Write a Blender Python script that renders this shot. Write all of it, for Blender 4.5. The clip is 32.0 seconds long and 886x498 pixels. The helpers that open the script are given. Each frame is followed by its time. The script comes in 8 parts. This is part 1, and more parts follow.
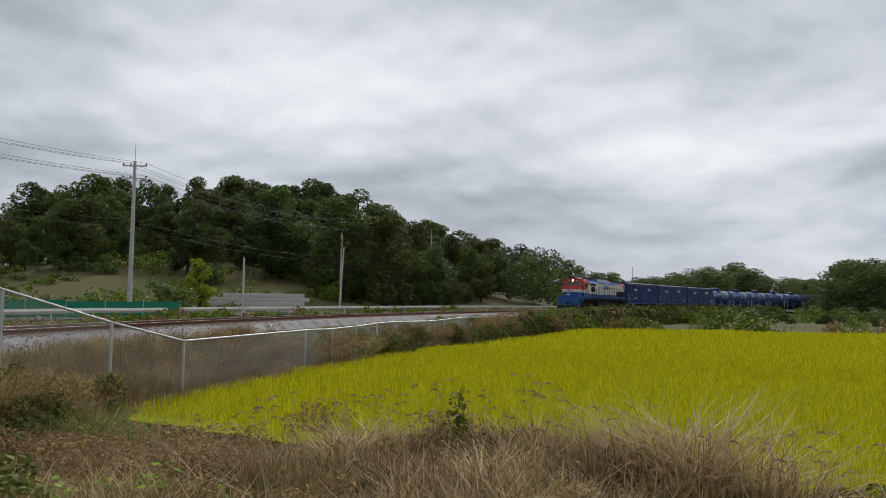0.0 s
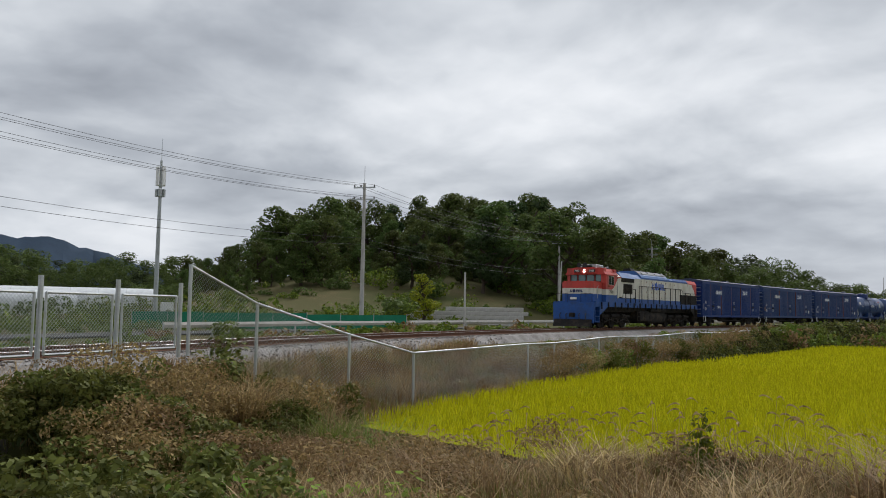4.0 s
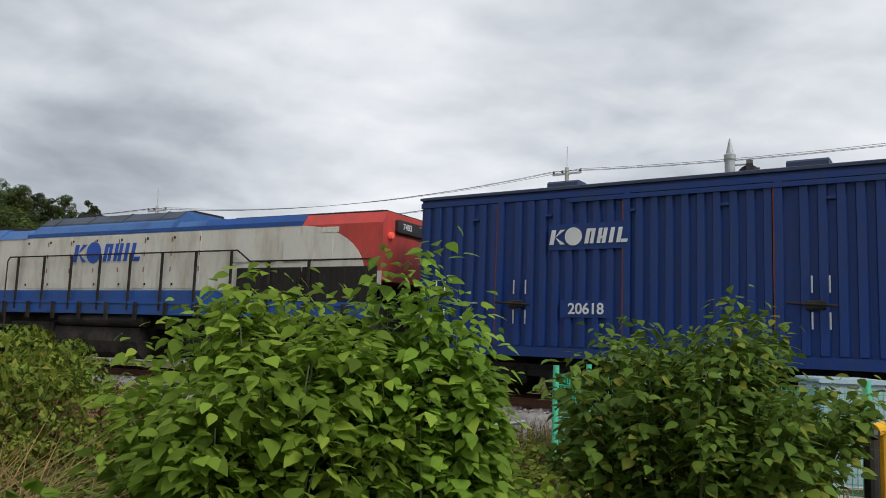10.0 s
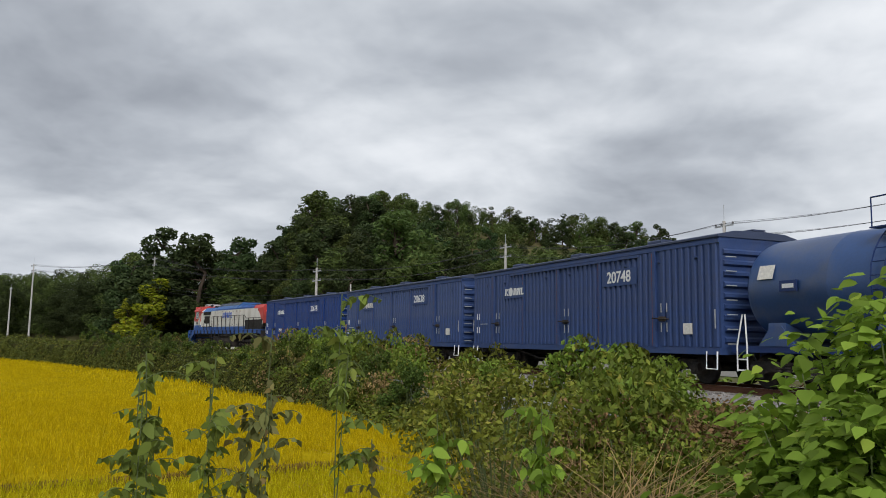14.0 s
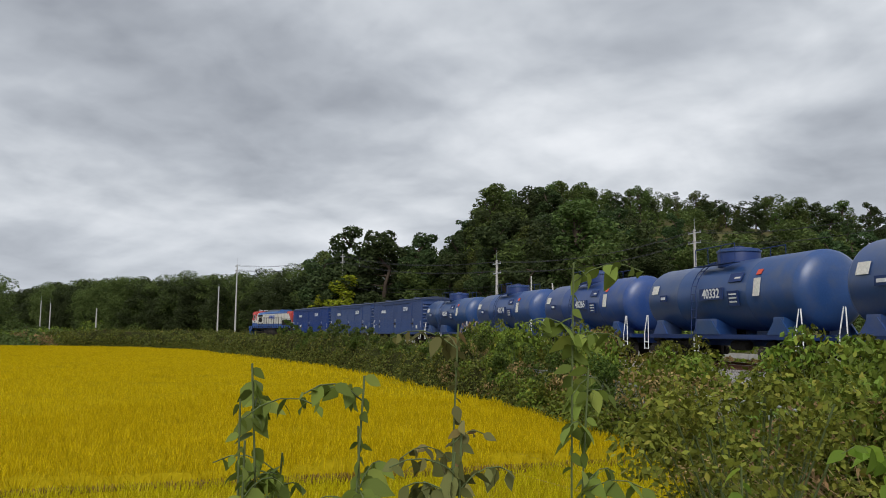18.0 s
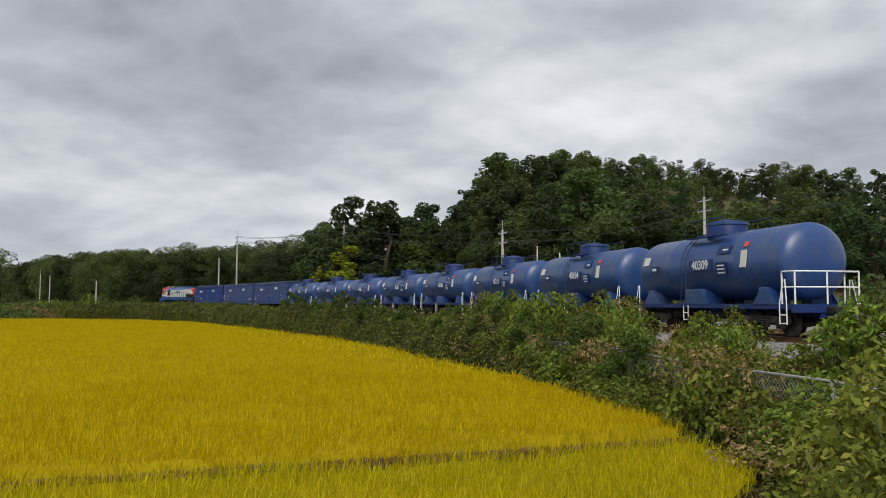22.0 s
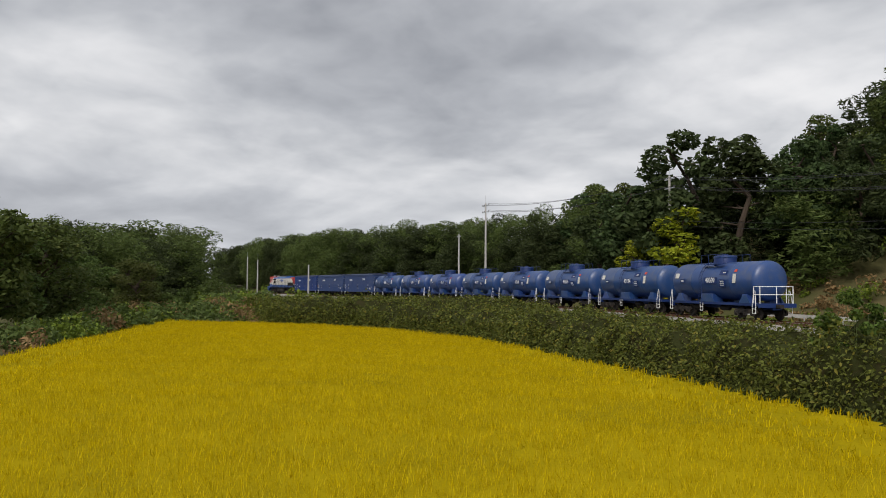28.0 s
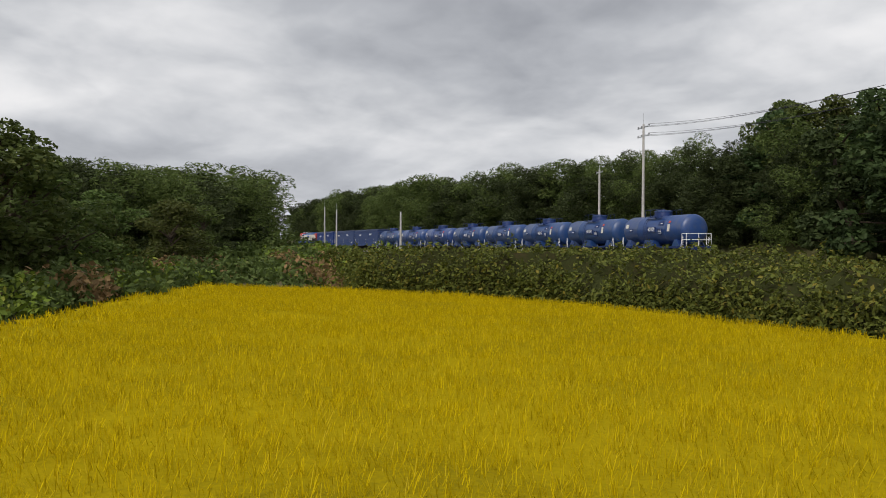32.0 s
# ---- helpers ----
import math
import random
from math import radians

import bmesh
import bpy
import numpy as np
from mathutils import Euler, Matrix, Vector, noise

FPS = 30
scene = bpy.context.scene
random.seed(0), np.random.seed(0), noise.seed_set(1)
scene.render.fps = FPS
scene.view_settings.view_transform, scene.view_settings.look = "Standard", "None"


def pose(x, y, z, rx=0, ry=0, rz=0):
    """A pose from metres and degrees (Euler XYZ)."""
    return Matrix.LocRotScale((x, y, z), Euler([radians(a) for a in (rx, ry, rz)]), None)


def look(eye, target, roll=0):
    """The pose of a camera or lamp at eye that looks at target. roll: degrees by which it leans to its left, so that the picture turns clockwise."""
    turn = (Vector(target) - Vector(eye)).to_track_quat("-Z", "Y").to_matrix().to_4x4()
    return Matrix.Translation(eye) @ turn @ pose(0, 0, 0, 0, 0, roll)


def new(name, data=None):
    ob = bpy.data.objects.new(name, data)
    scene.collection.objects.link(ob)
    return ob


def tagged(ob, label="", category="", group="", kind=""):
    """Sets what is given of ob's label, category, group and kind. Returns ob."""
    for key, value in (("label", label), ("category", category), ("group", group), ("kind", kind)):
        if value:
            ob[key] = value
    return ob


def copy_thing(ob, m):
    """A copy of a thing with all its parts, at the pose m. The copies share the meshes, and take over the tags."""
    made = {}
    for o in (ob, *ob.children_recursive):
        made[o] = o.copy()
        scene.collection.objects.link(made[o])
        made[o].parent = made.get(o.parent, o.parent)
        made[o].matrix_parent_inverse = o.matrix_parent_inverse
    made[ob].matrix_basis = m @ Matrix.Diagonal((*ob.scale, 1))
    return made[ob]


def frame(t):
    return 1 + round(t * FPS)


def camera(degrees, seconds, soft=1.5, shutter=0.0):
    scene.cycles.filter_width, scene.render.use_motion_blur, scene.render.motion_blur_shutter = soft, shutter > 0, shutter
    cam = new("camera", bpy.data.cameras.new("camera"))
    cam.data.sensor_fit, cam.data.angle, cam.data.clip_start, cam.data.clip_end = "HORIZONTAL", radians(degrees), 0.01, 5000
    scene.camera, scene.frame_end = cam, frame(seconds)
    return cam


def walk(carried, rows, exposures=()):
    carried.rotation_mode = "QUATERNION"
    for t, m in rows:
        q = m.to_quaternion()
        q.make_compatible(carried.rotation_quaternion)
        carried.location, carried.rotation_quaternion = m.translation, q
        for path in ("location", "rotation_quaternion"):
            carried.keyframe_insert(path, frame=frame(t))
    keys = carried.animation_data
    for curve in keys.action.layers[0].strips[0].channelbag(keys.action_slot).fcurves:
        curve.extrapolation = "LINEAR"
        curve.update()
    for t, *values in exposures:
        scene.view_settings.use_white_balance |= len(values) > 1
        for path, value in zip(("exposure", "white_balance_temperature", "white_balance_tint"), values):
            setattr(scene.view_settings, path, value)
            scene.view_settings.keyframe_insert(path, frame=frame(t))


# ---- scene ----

# Seconds, eye (x, y, z), and yaw from north to the left, pitch and lean in degrees.
PATH = [
    (0, -0.00, -0.00, 1.06, 34.00, 3.64, 0.88),
    (0.5, -0.03, 0.02, 1.06, 34.21, 3.70, 0.79),
    (1, -0.06, 0.04, 1.06, 34.48, 4.07, 0.90),
    (1.5, -0.09, 0.05, 1.06, 34.73, 4.32, 0.87),
    (2, -0.13, 0.05, 1.06, 34.99, 4.56, 0.88),
    (2.5, -0.17, 0.04, 1.06, 35.06, 4.65, 0.80),
    (3, -0.19, 0.02, 1.06, 36.87, 4.73, 0.85),
    (3.5, -0.20, -0.01, 1.06, 43.88, 4.63, 0.99),
    (5.5, -0.19, -0.04, 1.06, 59.57, 4.58, 0.62),
    (6, -0.19, -0.07, 1.06, 64.85, 5.37, 0.77),
    (6.5, -0.20, -0.10, 1.06, 71.28, 6.07, 1.20),
    (7, -0.20, -0.17, 1.06, 79.47, 6.10, 1.64),
    (7.5, -0.19, -0.26, 1.06, 92.20, 6.85, 2.47),
    (8, -0.17, -0.35, 1.06, 103.02, 7.53, 2.33),
    (8.5, -0.18, -0.40, 1.06, 115.84, 7.25, 2.77),
    (9, -0.22, -0.40, 1.06, 130.16, 6.97, 2.25),
    (9.5, -0.27, -0.37, 1.06, 142.93, 6.86, 1.89),
    (10, -0.29, -0.36, 1.06, 157.57, 6.57, 1.99),
    (10.5, -0.25, -0.38, 1.06, 170.71, 6.16, 2.25),
    (11, -0.17, -0.42, 1.06, 179.58, 6.04, 2.46),
    (11.5, -0.09, -0.45, 1.06, 185.77, 6.03, 1.97),
    (12, -0.05, -0.47, 1.06, 187.58, 6.10, 1.26),
    (12.5, -0.04, -0.46, 1.06, 187.70, 6.31, 1.09),
    (13, -0.05, -0.44, 1.06, 190.00, 6.54, 1.35),
    (13.5, -0.06, -0.44, 1.06, 194.45, 6.55, 1.05),
    (14, -0.04, -0.53, 1.06, 197.14, 6.64, 0.88),
    (14.5, 0.03, -0.73, 1.06, 198.43, 6.70, 0.61),
    (16.5, 0.15, -1.01, 1.07, 201.77, 7.02, 0.15),
    (17, 0.30, -1.28, 1.07, 203.18, 6.04, 0.14),
    (17.5, 0.45, -1.51, 1.08, 208.37, 6.01, 0.42),
    (18, 0.61, -1.68, 1.08, 210.04, 5.95, 0.45),
    (18.5, 0.77, -1.83, 1.08, 210.01, 5.73, 0.52),
    (19, 0.92, -1.96, 1.08, 209.94, 5.59, 0.61),
    (19.5, 1.06, -2.07, 1.09, 209.90, 5.56, 0.52),
    (20, 1.21, -2.18, 1.09, 209.74, 5.60, 0.49),
    (20.5, 1.37, -2.29, 1.09, 209.60, 5.55, 0.57),
    (21, 1.53, -2.39, 1.09, 209.48, 4.63, 0.47),
    (21.5, 1.67, -2.48, 1.10, 209.28, 4.21, 0.15),
    (22, 1.76, -2.55, 1.10, 209.96, 3.84, 0.12),
    (22.5, 1.80, -2.59, 1.10, 214.69, 3.23, -0.07),
    (23, 1.82, -2.64, 1.11, 216.82, 3.16, 0.00),
    (23.5, 1.84, -2.69, 1.11, 216.71, 3.01, -0.04),
    (24, 2.10, -2.55, 1.17, 216.60, 2.94, 0.20),
    (24.5, 8.85, -8.50, 1.42, 218.13, 2.42, 0.30),
    (25, 16.65, -15.32, 1.65, 220.95, 2.47, 0.30),
    (25.5, 20.64, -18.40, 1.74, 221.79, 2.63, 0.30),
    (26, 23.60, -20.35, 1.81, 222.25, 2.70, 0.30),
    (26.5, 26.55, -22.25, 1.87, 222.75, 2.75, 0.30),
    (27, 29.60, -24.15, 1.93, 223.25, 2.78, 0.30),
    (27.5, 33.20, -26.30, 1.98, 223.70, 2.78, 0.30),
    (28, 40.20, -30.35, 2.05, 223.75, 2.65, 0.30),
    (28.5, 44.32, -32.71, 1.99, 225.80, 0.26, 0.30),
    (29, 47.07, -34.73, 1.87, 226.99, -0.88, 0.30),
    (29.5, 50.05, -36.90, 1.70, 228.40, -0.85, 0.30),
    (30, 53.01, -39.10, 1.54, 229.67, -0.70, 0.30),
    (30.5, 56.30, -40.95, 1.42, 229.70, -0.52, 0.30),
    (31, 59.47, -42.73, 1.31, 229.33, -0.37, 0.30),
    (31.5, 62.55, -44.60, 1.18, 229.18, -0.32, 0.30),
    (32, 65.65, -46.49, 1.06, 229.10, -0.29, 0.30),
]


def view(x, y, z, yaw, pitch, lean):
    a, b = radians(yaw), radians(pitch)
    way = Vector((-math.sin(a) * math.cos(b), math.cos(a) * math.cos(b), math.sin(b)))
    return look(Vector((x, y, z)), Vector((x, y, z)) + way * 10, lean)


cam = camera(58.4, 32.0, soft=0.95)
walk(cam, [(row[0], view(*row[1:])) for row in PATH],
     [(0, 0.0, 6350, 10), (14, 0.05, 6350, 10), (21, 0.06, 6420, 10), (25, 0.05, 6520, 10.5), (28, 0.05, 6650, 11.5), (32, 0.05, 6680, 11.5)])

# ---- world and light: overcast, bright patches between grey clouds ----
SUN_AZ, SUN_EL = 20.0, 42.0
world = bpy.data.worlds.new("overcast_sky")
scene.world = world
world.use_nodes = True


def wire(tree, kind, inputs=None, **props):
    node = tree.nodes.new(kind)
    for key, value in props.items():
        setattr(node, key, value)
    for key, value in (inputs or {}).items():
        if hasattr(value, "is_output"):
            tree.links.new(value, node.inputs[key])
        else:
            node.inputs[key].default_value = value
    return node


def ramp(tree, fac, stops):
    node = tree.nodes.new("ShaderNodeValToRGB")
    tree.links.new(fac, node.inputs[0])
    el = node.color_ramp.elements
    while len(el) < len(stops):
        el.new(0.5)
    for e, (p, c) in zip(el, stops):
        e.position = p
        e.color = (*c, 1) if len(c) == 3 else c
    return node


def make_sky():
    t = world.node_tree
    t.nodes.clear()
    out = t.nodes.new("ShaderNodeOutputWorld")
    co = t.nodes.new("ShaderNodeTexCoord").outputs["Generated"]
    sep = wire(t, "ShaderNodeSeparateXYZ", {0: co})
    up = wire(t, "ShaderNodeMath", {0: sep.outputs["Z"], 1: 0.0}, operation="MAXIMUM")
    lift = wire(t, "ShaderNodeMath", {0: up.outputs[0], 1: 0.27}, operation="ADD")
    px = wire(t, "ShaderNodeMath", {0: sep.outputs["X"], 1: lift.outputs[0]}, operation="DIVIDE")
    py = wire(t, "ShaderNodeMath", {0: sep.outputs["Y"], 1: lift.outputs[0]}, operation="DIVIDE")
    flat = wire(t, "ShaderNodeCombineXYZ", {0: px.outputs[0], 1: py.outputs[0], 2: 0.0})
    warp = wire(t, "ShaderNodeTexNoise", {"Vector": flat.outputs[0], "Scale": 1.3, "Detail": 3.0})
    moved = wire(t, "ShaderNodeMixRGB", {0: 0.30, 1: flat.outputs[0], 2: warp.outputs["Color"]}, blend_type="ADD")
    # a cloud's base, towards the horizon, is darker than its top
    lower = wire(t, "ShaderNodeVectorMath", {0: moved.outputs[0], "Scale": 1.045}, operation="SCALE")
    grain = {"Scale": 1.0, "Detail": 6.0, "Roughness": 0.47}
    thick = wire(t, "ShaderNodeTexNoise", {"Vector": moved.outputs[0], **grain})
    beyond = wire(t, "ShaderNodeTexNoise", {"Vector": lower.outputs[0], **grain})
    rim = wire(t, "ShaderNodeMath", {0: beyond.outputs["Fac"], 1: thick.outputs["Fac"]}, operation="SUBTRACT")
    wisp = wire(t, "ShaderNodeTexNoise", {"Vector": moved.outputs[0], "Scale": 4.5, "Detail": 4.0, "Roughness": 0.55})
    both = wire(t, "ShaderNodeMixRGB", {0: 0.12, 1: thick.outputs["Fac"], 2: wisp.outputs["Fac"]})
    both = wire(t, "ShaderNodeMath", {0: rim.outputs[0], 1: -0.7, 2: both.outputs[0]}, operation="MULTIPLY_ADD")
    cloud = ramp(t, both.outputs[0], [(0.31, (0.84, 0.85, 0.865)), (0.41, (0.70, 0.72, 0.745)), (0.50, (0.555, 0.58, 0.612)),
                                       (0.575, (0.43, 0.455, 0.492)), (0.69, (0.29, 0.31, 0.345))])
    sky = wire(t, "ShaderNodeTexSky", sky_type="NISHITA", sun_disc=False, sun_elevation=radians(SUN_EL), sun_rotation=radians(-SUN_AZ))
    haze = ramp(t, sep.outputs["Z"], [(0.0, (0.55,) * 3), (0.16, (0.0,) * 3)])
    mixed = wire(t, "ShaderNodeMixRGB", {0: haze.outputs[0], 1: cloud.outputs[0], 2: (0.55, 0.58, 0.63, 1)})
    bg_cloud = wire(t, "ShaderNodeBackground", {"Color": mixed.outputs[0], "Strength": 1.09})
    bg_sky = wire(t, "ShaderNodeBackground", {"Color": sky.outputs[0], "Strength": 0.05})
    add = wire(t, "ShaderNodeMixShader", {0: 0.04, 1: bg_cloud.outputs[0], 2: bg_sky.outputs[0]})
    t.links.new(add.outputs[0], out.inputs[0])


make_sky()
sun = new("sun", bpy.data.lights.new("sun", "SUN"))
sun.data.energy, sun.data.angle, sun.data.color = 2.2, radians(25), (1.0, 0.97, 0.93)
sun.matrix_world = look((0, 0, 80), (-80 * math.cos(radians(SUN_EL)) * math.sin(radians(-SUN_AZ)),
                                     -80 * math.cos(radians(SUN_EL)) * math.cos(radians(SUN_AZ)), 80 - 80 * math.sin(radians(SUN_EL))))

# ---- materials ----


def material(name, color, rough=0.8, metal=0.0, vary=0.15, scale=4.0, fine=40.0, bump=0.2, tint=None, per_object=0.0, per_island=0.0,
             stain=None, stain_amount=0.5, stain_scale=1.5, emit=0.0, coat=0.0, streak=0.0):
    """A procedural surface: base colour with variation at two scales, an optional second tone in patches, fine relief."""
    m = bpy.data.materials.new(name)
    m.use_nodes = True
    t = m.node_tree
    b = t.nodes["Principled BSDF"]
    co = t.nodes.new("ShaderNodeTexCoord").outputs["Object"]
    vec = co
    if streak:
        vec = wire(t, "ShaderNodeMapping", {"Vector": co, "Scale": (1, 1, streak)}).outputs[0]
    n1 = wire(t, "ShaderNodeTexNoise", {"Vector": vec, "Scale": scale, "Detail": 4.0})
    n2 = wire(t, "ShaderNodeTexNoise", {"Vector": vec, "Scale": fine, "Detail": 3.0})
    mix = wire(t, "ShaderNodeMixRGB", {0: 0.45, 1: n1.outputs["Fac"], 2: n2.outputs["Fac"]})
    other = tint or tuple(c * 0.6 for c in color)
    lo = tuple(c * (1 - vary) for c in color)
    hi = tuple(min(1, c * (1 + vary)) for c in color)
    col = ramp(t, mix.outputs[0], [(0.32, other if tint else lo), (0.5, color), (0.68, hi)]).outputs[0]
    if stain:
        n3 = wire(t, "ShaderNodeTexNoise", {"Vector": vec, "Scale": stain_scale, "Detail": 6.0, "Roughness": 0.65})
        where = ramp(t, n3.outputs["Fac"], [(0.48, (0, 0, 0)), (0.66, (stain_amount,) * 3)])
        col = wire(t, "ShaderNodeMixRGB", {0: where.outputs[0], 1: col, 2: (*stain, 1)}).outputs[0]
    for amount, source in ((per_object, "object"), (per_island, "island")):
        if amount:
            if source == "object":
                rnd = t.nodes.new("ShaderNodeObjectInfo").outputs["Random"]
            else:
                rnd = t.nodes.new("ShaderNodeNewGeometry").outputs["Random Per Island"]
            val = wire(t, "ShaderNodeMapRange", {"Value": rnd, "To Min": 1 - amount, "To Max": 1 + amount})
            hue = wire(t, "ShaderNodeMapRange", {"Value": rnd, "To Min": 0.5 - amount * 0.06, "To Max": 0.5 + amount * 0.06})
            hsv = wire(t, "ShaderNodeHueSaturation", {"Color": col, "Value": val.outputs[0], "Hue": hue.outputs[0]})
            col = hsv.outputs[0]
    t.links.new(col, b.inputs["Base Color"])
    r = wire(t, "ShaderNodeMapRange", {"Value": n1.outputs["Fac"], "To Min": max(0.05, rough - 0.12), "To Max": min(1, rough + 0.12)})
    t.links.new(r.outputs[0], b.inputs["Roughness"])
    b.inputs["Metallic"].default_value = metal
    b.inputs["Coat Weight"].default_value = coat
    b.inputs["Specular IOR Level"].default_value = 0.35 if rough < 0.85 else 0.08
    if bump:
        bp = wire(t, "ShaderNodeBump", {"Height": n2.outputs["Fac"], "Strength": bump, "Distance": 0.02})
        t.links.new(bp.outputs[0], b.inputs["Normal"])
    if emit:
        b.inputs["Emission Color"].default_value = (*color, 1)
        b.inputs["Emission Strength"].default_value = emit
    return m


def foliage(name, color, tint, vary=0.35, through_light=0.35, per_object=0.18, shift=0.015):
    """Leaves: colour varies from leaf to leaf and from plant to plant, some light comes through."""
    m = bpy.data.materials.new(name)
    m.use_nodes = True
    t = m.node_tree
    b = t.nodes["Principled BSDF"]
    out = t.nodes["Material Output"]
    rnd = t.nodes.new("ShaderNodeNewGeometry").outputs["Random Per Island"]
    obj = t.nodes.new("ShaderNodeObjectInfo").outputs["Random"]
    col = ramp(t, rnd, [(0.0, tuple(c * (1 - vary) for c in color)), (0.55, color), (0.86, tuple(c * (1 + vary) for c in color)), (1.0, tint)])
    val = wire(t, "ShaderNodeMapRange", {"Value": obj, "To Min": 1 - per_object, "To Max": 1 + per_object})
    hue = wire(t, "ShaderNodeMapRange", {"Value": obj, "To Min": 0.5 - shift, "To Max": 0.5 + shift})
    hsv = wire(t, "ShaderNodeHueSaturation", {"Color": col.outputs[0], "Value": val.outputs[0], "Hue": hue.outputs[0]})
    t.links.new(hsv.outputs[0], b.inputs["Base Color"])
    b.inputs["Roughness"].default_value = 0.6
    b.inputs["Specular IOR Level"].default_value = 0.12
    thin = wire(t, "ShaderNodeBsdfTranslucent", {"Color": hsv.outputs[0]})
    mix = wire(t, "ShaderNodeMixShader", {0: through_light, 1: b.outputs[0], 2: thin.outputs[0]})
    t.links.new(mix.outputs[0], out.inputs["Surface"])
    return m


M = {}
M["ground"] = material("meadow_soil", (0.09, 0.085, 0.035), 0.95, scale=0.25, fine=6, bump=0.6, tint=(0.15, 0.11, 0.055), stain=(0.05, 0.075, 0.02), stain_scale=0.12)
M["dirt"] = material("packed_dirt", (0.40, 0.26, 0.135), 0.95, scale=1.6, fine=26, vary=0.3, bump=1.0, tint=(0.24, 0.155, 0.085), stain=(0.17, 0.125, 0.06), stain_amount=0.75, stain_scale=0.9)
M["ballast"] = material("ballast_stone", (0.25, 0.235, 0.225), 0.95, scale=1.2, fine=14, vary=0.5, bump=1.0, tint=(0.14, 0.12, 0.11), per_island=0.4)
M["rail_side"] = material("rusty_rail", (0.13, 0.06, 0.035), 0.8, 0.3, scale=3, fine=60)
M["rail_top"] = material("polished_rail", (0.55, 0.53, 0.5), 0.3, 0.9, scale=5, bump=0)
M["sleeper"] = material("concrete_sleeper", (0.30, 0.27, 0.24), 0.9, scale=5, fine=50, per_object=0.1)
M["concrete"] = material("weathered_concrete", (0.34, 0.31, 0.27), 0.9, scale=1.3, fine=30, vary=0.15, bump=0.3, stain=(0.10, 0.095, 0.085), stain_amount=0.85, stain_scale=1.1, streak=0.35)
M["concrete_pale"] = material("pale_concrete", (0.55, 0.53, 0.5), 0.9, scale=1.5, fine=30, stain=(0.25, 0.24, 0.22), stain_scale=1.5)
M["pole"] = material("concrete_pole", (0.47, 0.45, 0.43), 0.9, scale=2, fine=40, stain=(0.3, 0.28, 0.26))
M["pole_dark"] = material("old_pole", (0.17, 0.16, 0.15), 0.9, scale=2, fine=40)
M["steel"] = material("galvanised_steel", (0.50, 0.52, 0.53), 0.45, 0.75, scale=6, fine=60, bump=0.05)
M["steel_paint"] = material("pale_grey_paint", (0.42, 0.45, 0.46), 0.5, 0.2, scale=5, fine=50, bump=0.05, stain=(0.25, 0.22, 0.18), stain_amount=0.4)
M["white"] = material("white_paint", (0.80, 0.80, 0.79), 0.55, scale=3, vary=0.06, bump=0.05)
M["black"] = material("black_paint", (0.018, 0.018, 0.02), 0.5, scale=6, bump=0.1, stain=(0.10, 0.09, 0.07), stain_amount=0.35)
M["yellow"] = material("safety_yellow", (0.78, 0.40, 0.02), 0.5, scale=5, vary=0.1, bump=0.1, stain=(0.40, 0.24, 0.06), stain_amount=0.45, stain_scale=3)
M["sign_red"] = material("sign_red", (0.44, 0.007, 0.02), 0.55, scale=3, vary=0.05, bump=0.0)
M["sign_white"] = material("sign_white", (0.82, 0.80, 0.79), 0.5, scale=3, vary=0.04, bump=0.0)
M["red_stripe"] = material("red_stripe", (0.62, 0.03, 0.03), 0.5, scale=4, bump=0.0)
M["mint"] = material("mint_fence_paint", (0.10, 0.55, 0.33), 0.5, scale=5, bump=0.05)
M["lamp_red"] = material("red_lamp_lit", (1.0, 0.035, 0.03), 0.3, emit=3.0, bump=0)
M["lamp_off"] = material("lamp_unlit", (0.16, 0.155, 0.11), 0.35, bump=0.05)
M["led"] = material("led_red_text", (1.0, 0.03, 0.12), 0.4, emit=2.5, bump=0)
M["headlight"] = material("headlight_lit", (1.0, 0.93, 0.78), 0.3, emit=6.0, bump=0)
M["tail_red"] = material("marker_light", (0.75, 0.10, 0.07), 0.3, emit=0.5, bump=0)
M["sign_blue"] = material("notice_blue", (0.08, 0.10, 0.42), 0.5, bump=0)
M["sign_yellow"] = material("notice_yellow", (0.75, 0.55, 0.05), 0.5, bump=0)
M["navy_ink"] = material("navy_ink", (0.035, 0.045, 0.12), 0.6, bump=0)
M["tarp"] = material("blue_tarp", (0.02, 0.09, 0.42), 0.6, scale=6, fine=20, bump=0.6)
M["cabinet"] = material("pale_blue_cabinet", (0.42, 0.55, 0.62), 0.5, scale=4, bump=0.05, stain=(0.3, 0.36, 0.38))
M["rust_frame"] = material("rusty_steel", (0.24, 0.09, 0.05), 0.85, 0.2, scale=6, fine=50)
M["net_green"] = material("green_net", (0.03, 0.22, 0.13), 0.9, scale=2, fine=30)
M["vinyl"] = material("greenhouse_vinyl", (0.66, 0.68, 0.69), 0.4, scale=2, bump=0.15)
M["wire"] = material("power_cable", (0.035, 0.035, 0.04), 0.7, bump=0)
M["insulator"] = material("insulator", (0.12, 0.11, 0.11), 0.35, bump=0)
M["bark"] = material("bark", (0.085, 0.065, 0.05), 0.95, scale=3, fine=25, bump=0.8)
M["stem"] = material("plant_stem", (0.10, 0.13, 0.045), 0.8, bump=0.1)
M["asphalt"] = material("asphalt", (0.10, 0.10, 0.10), 0.95, scale=1, fine=50)
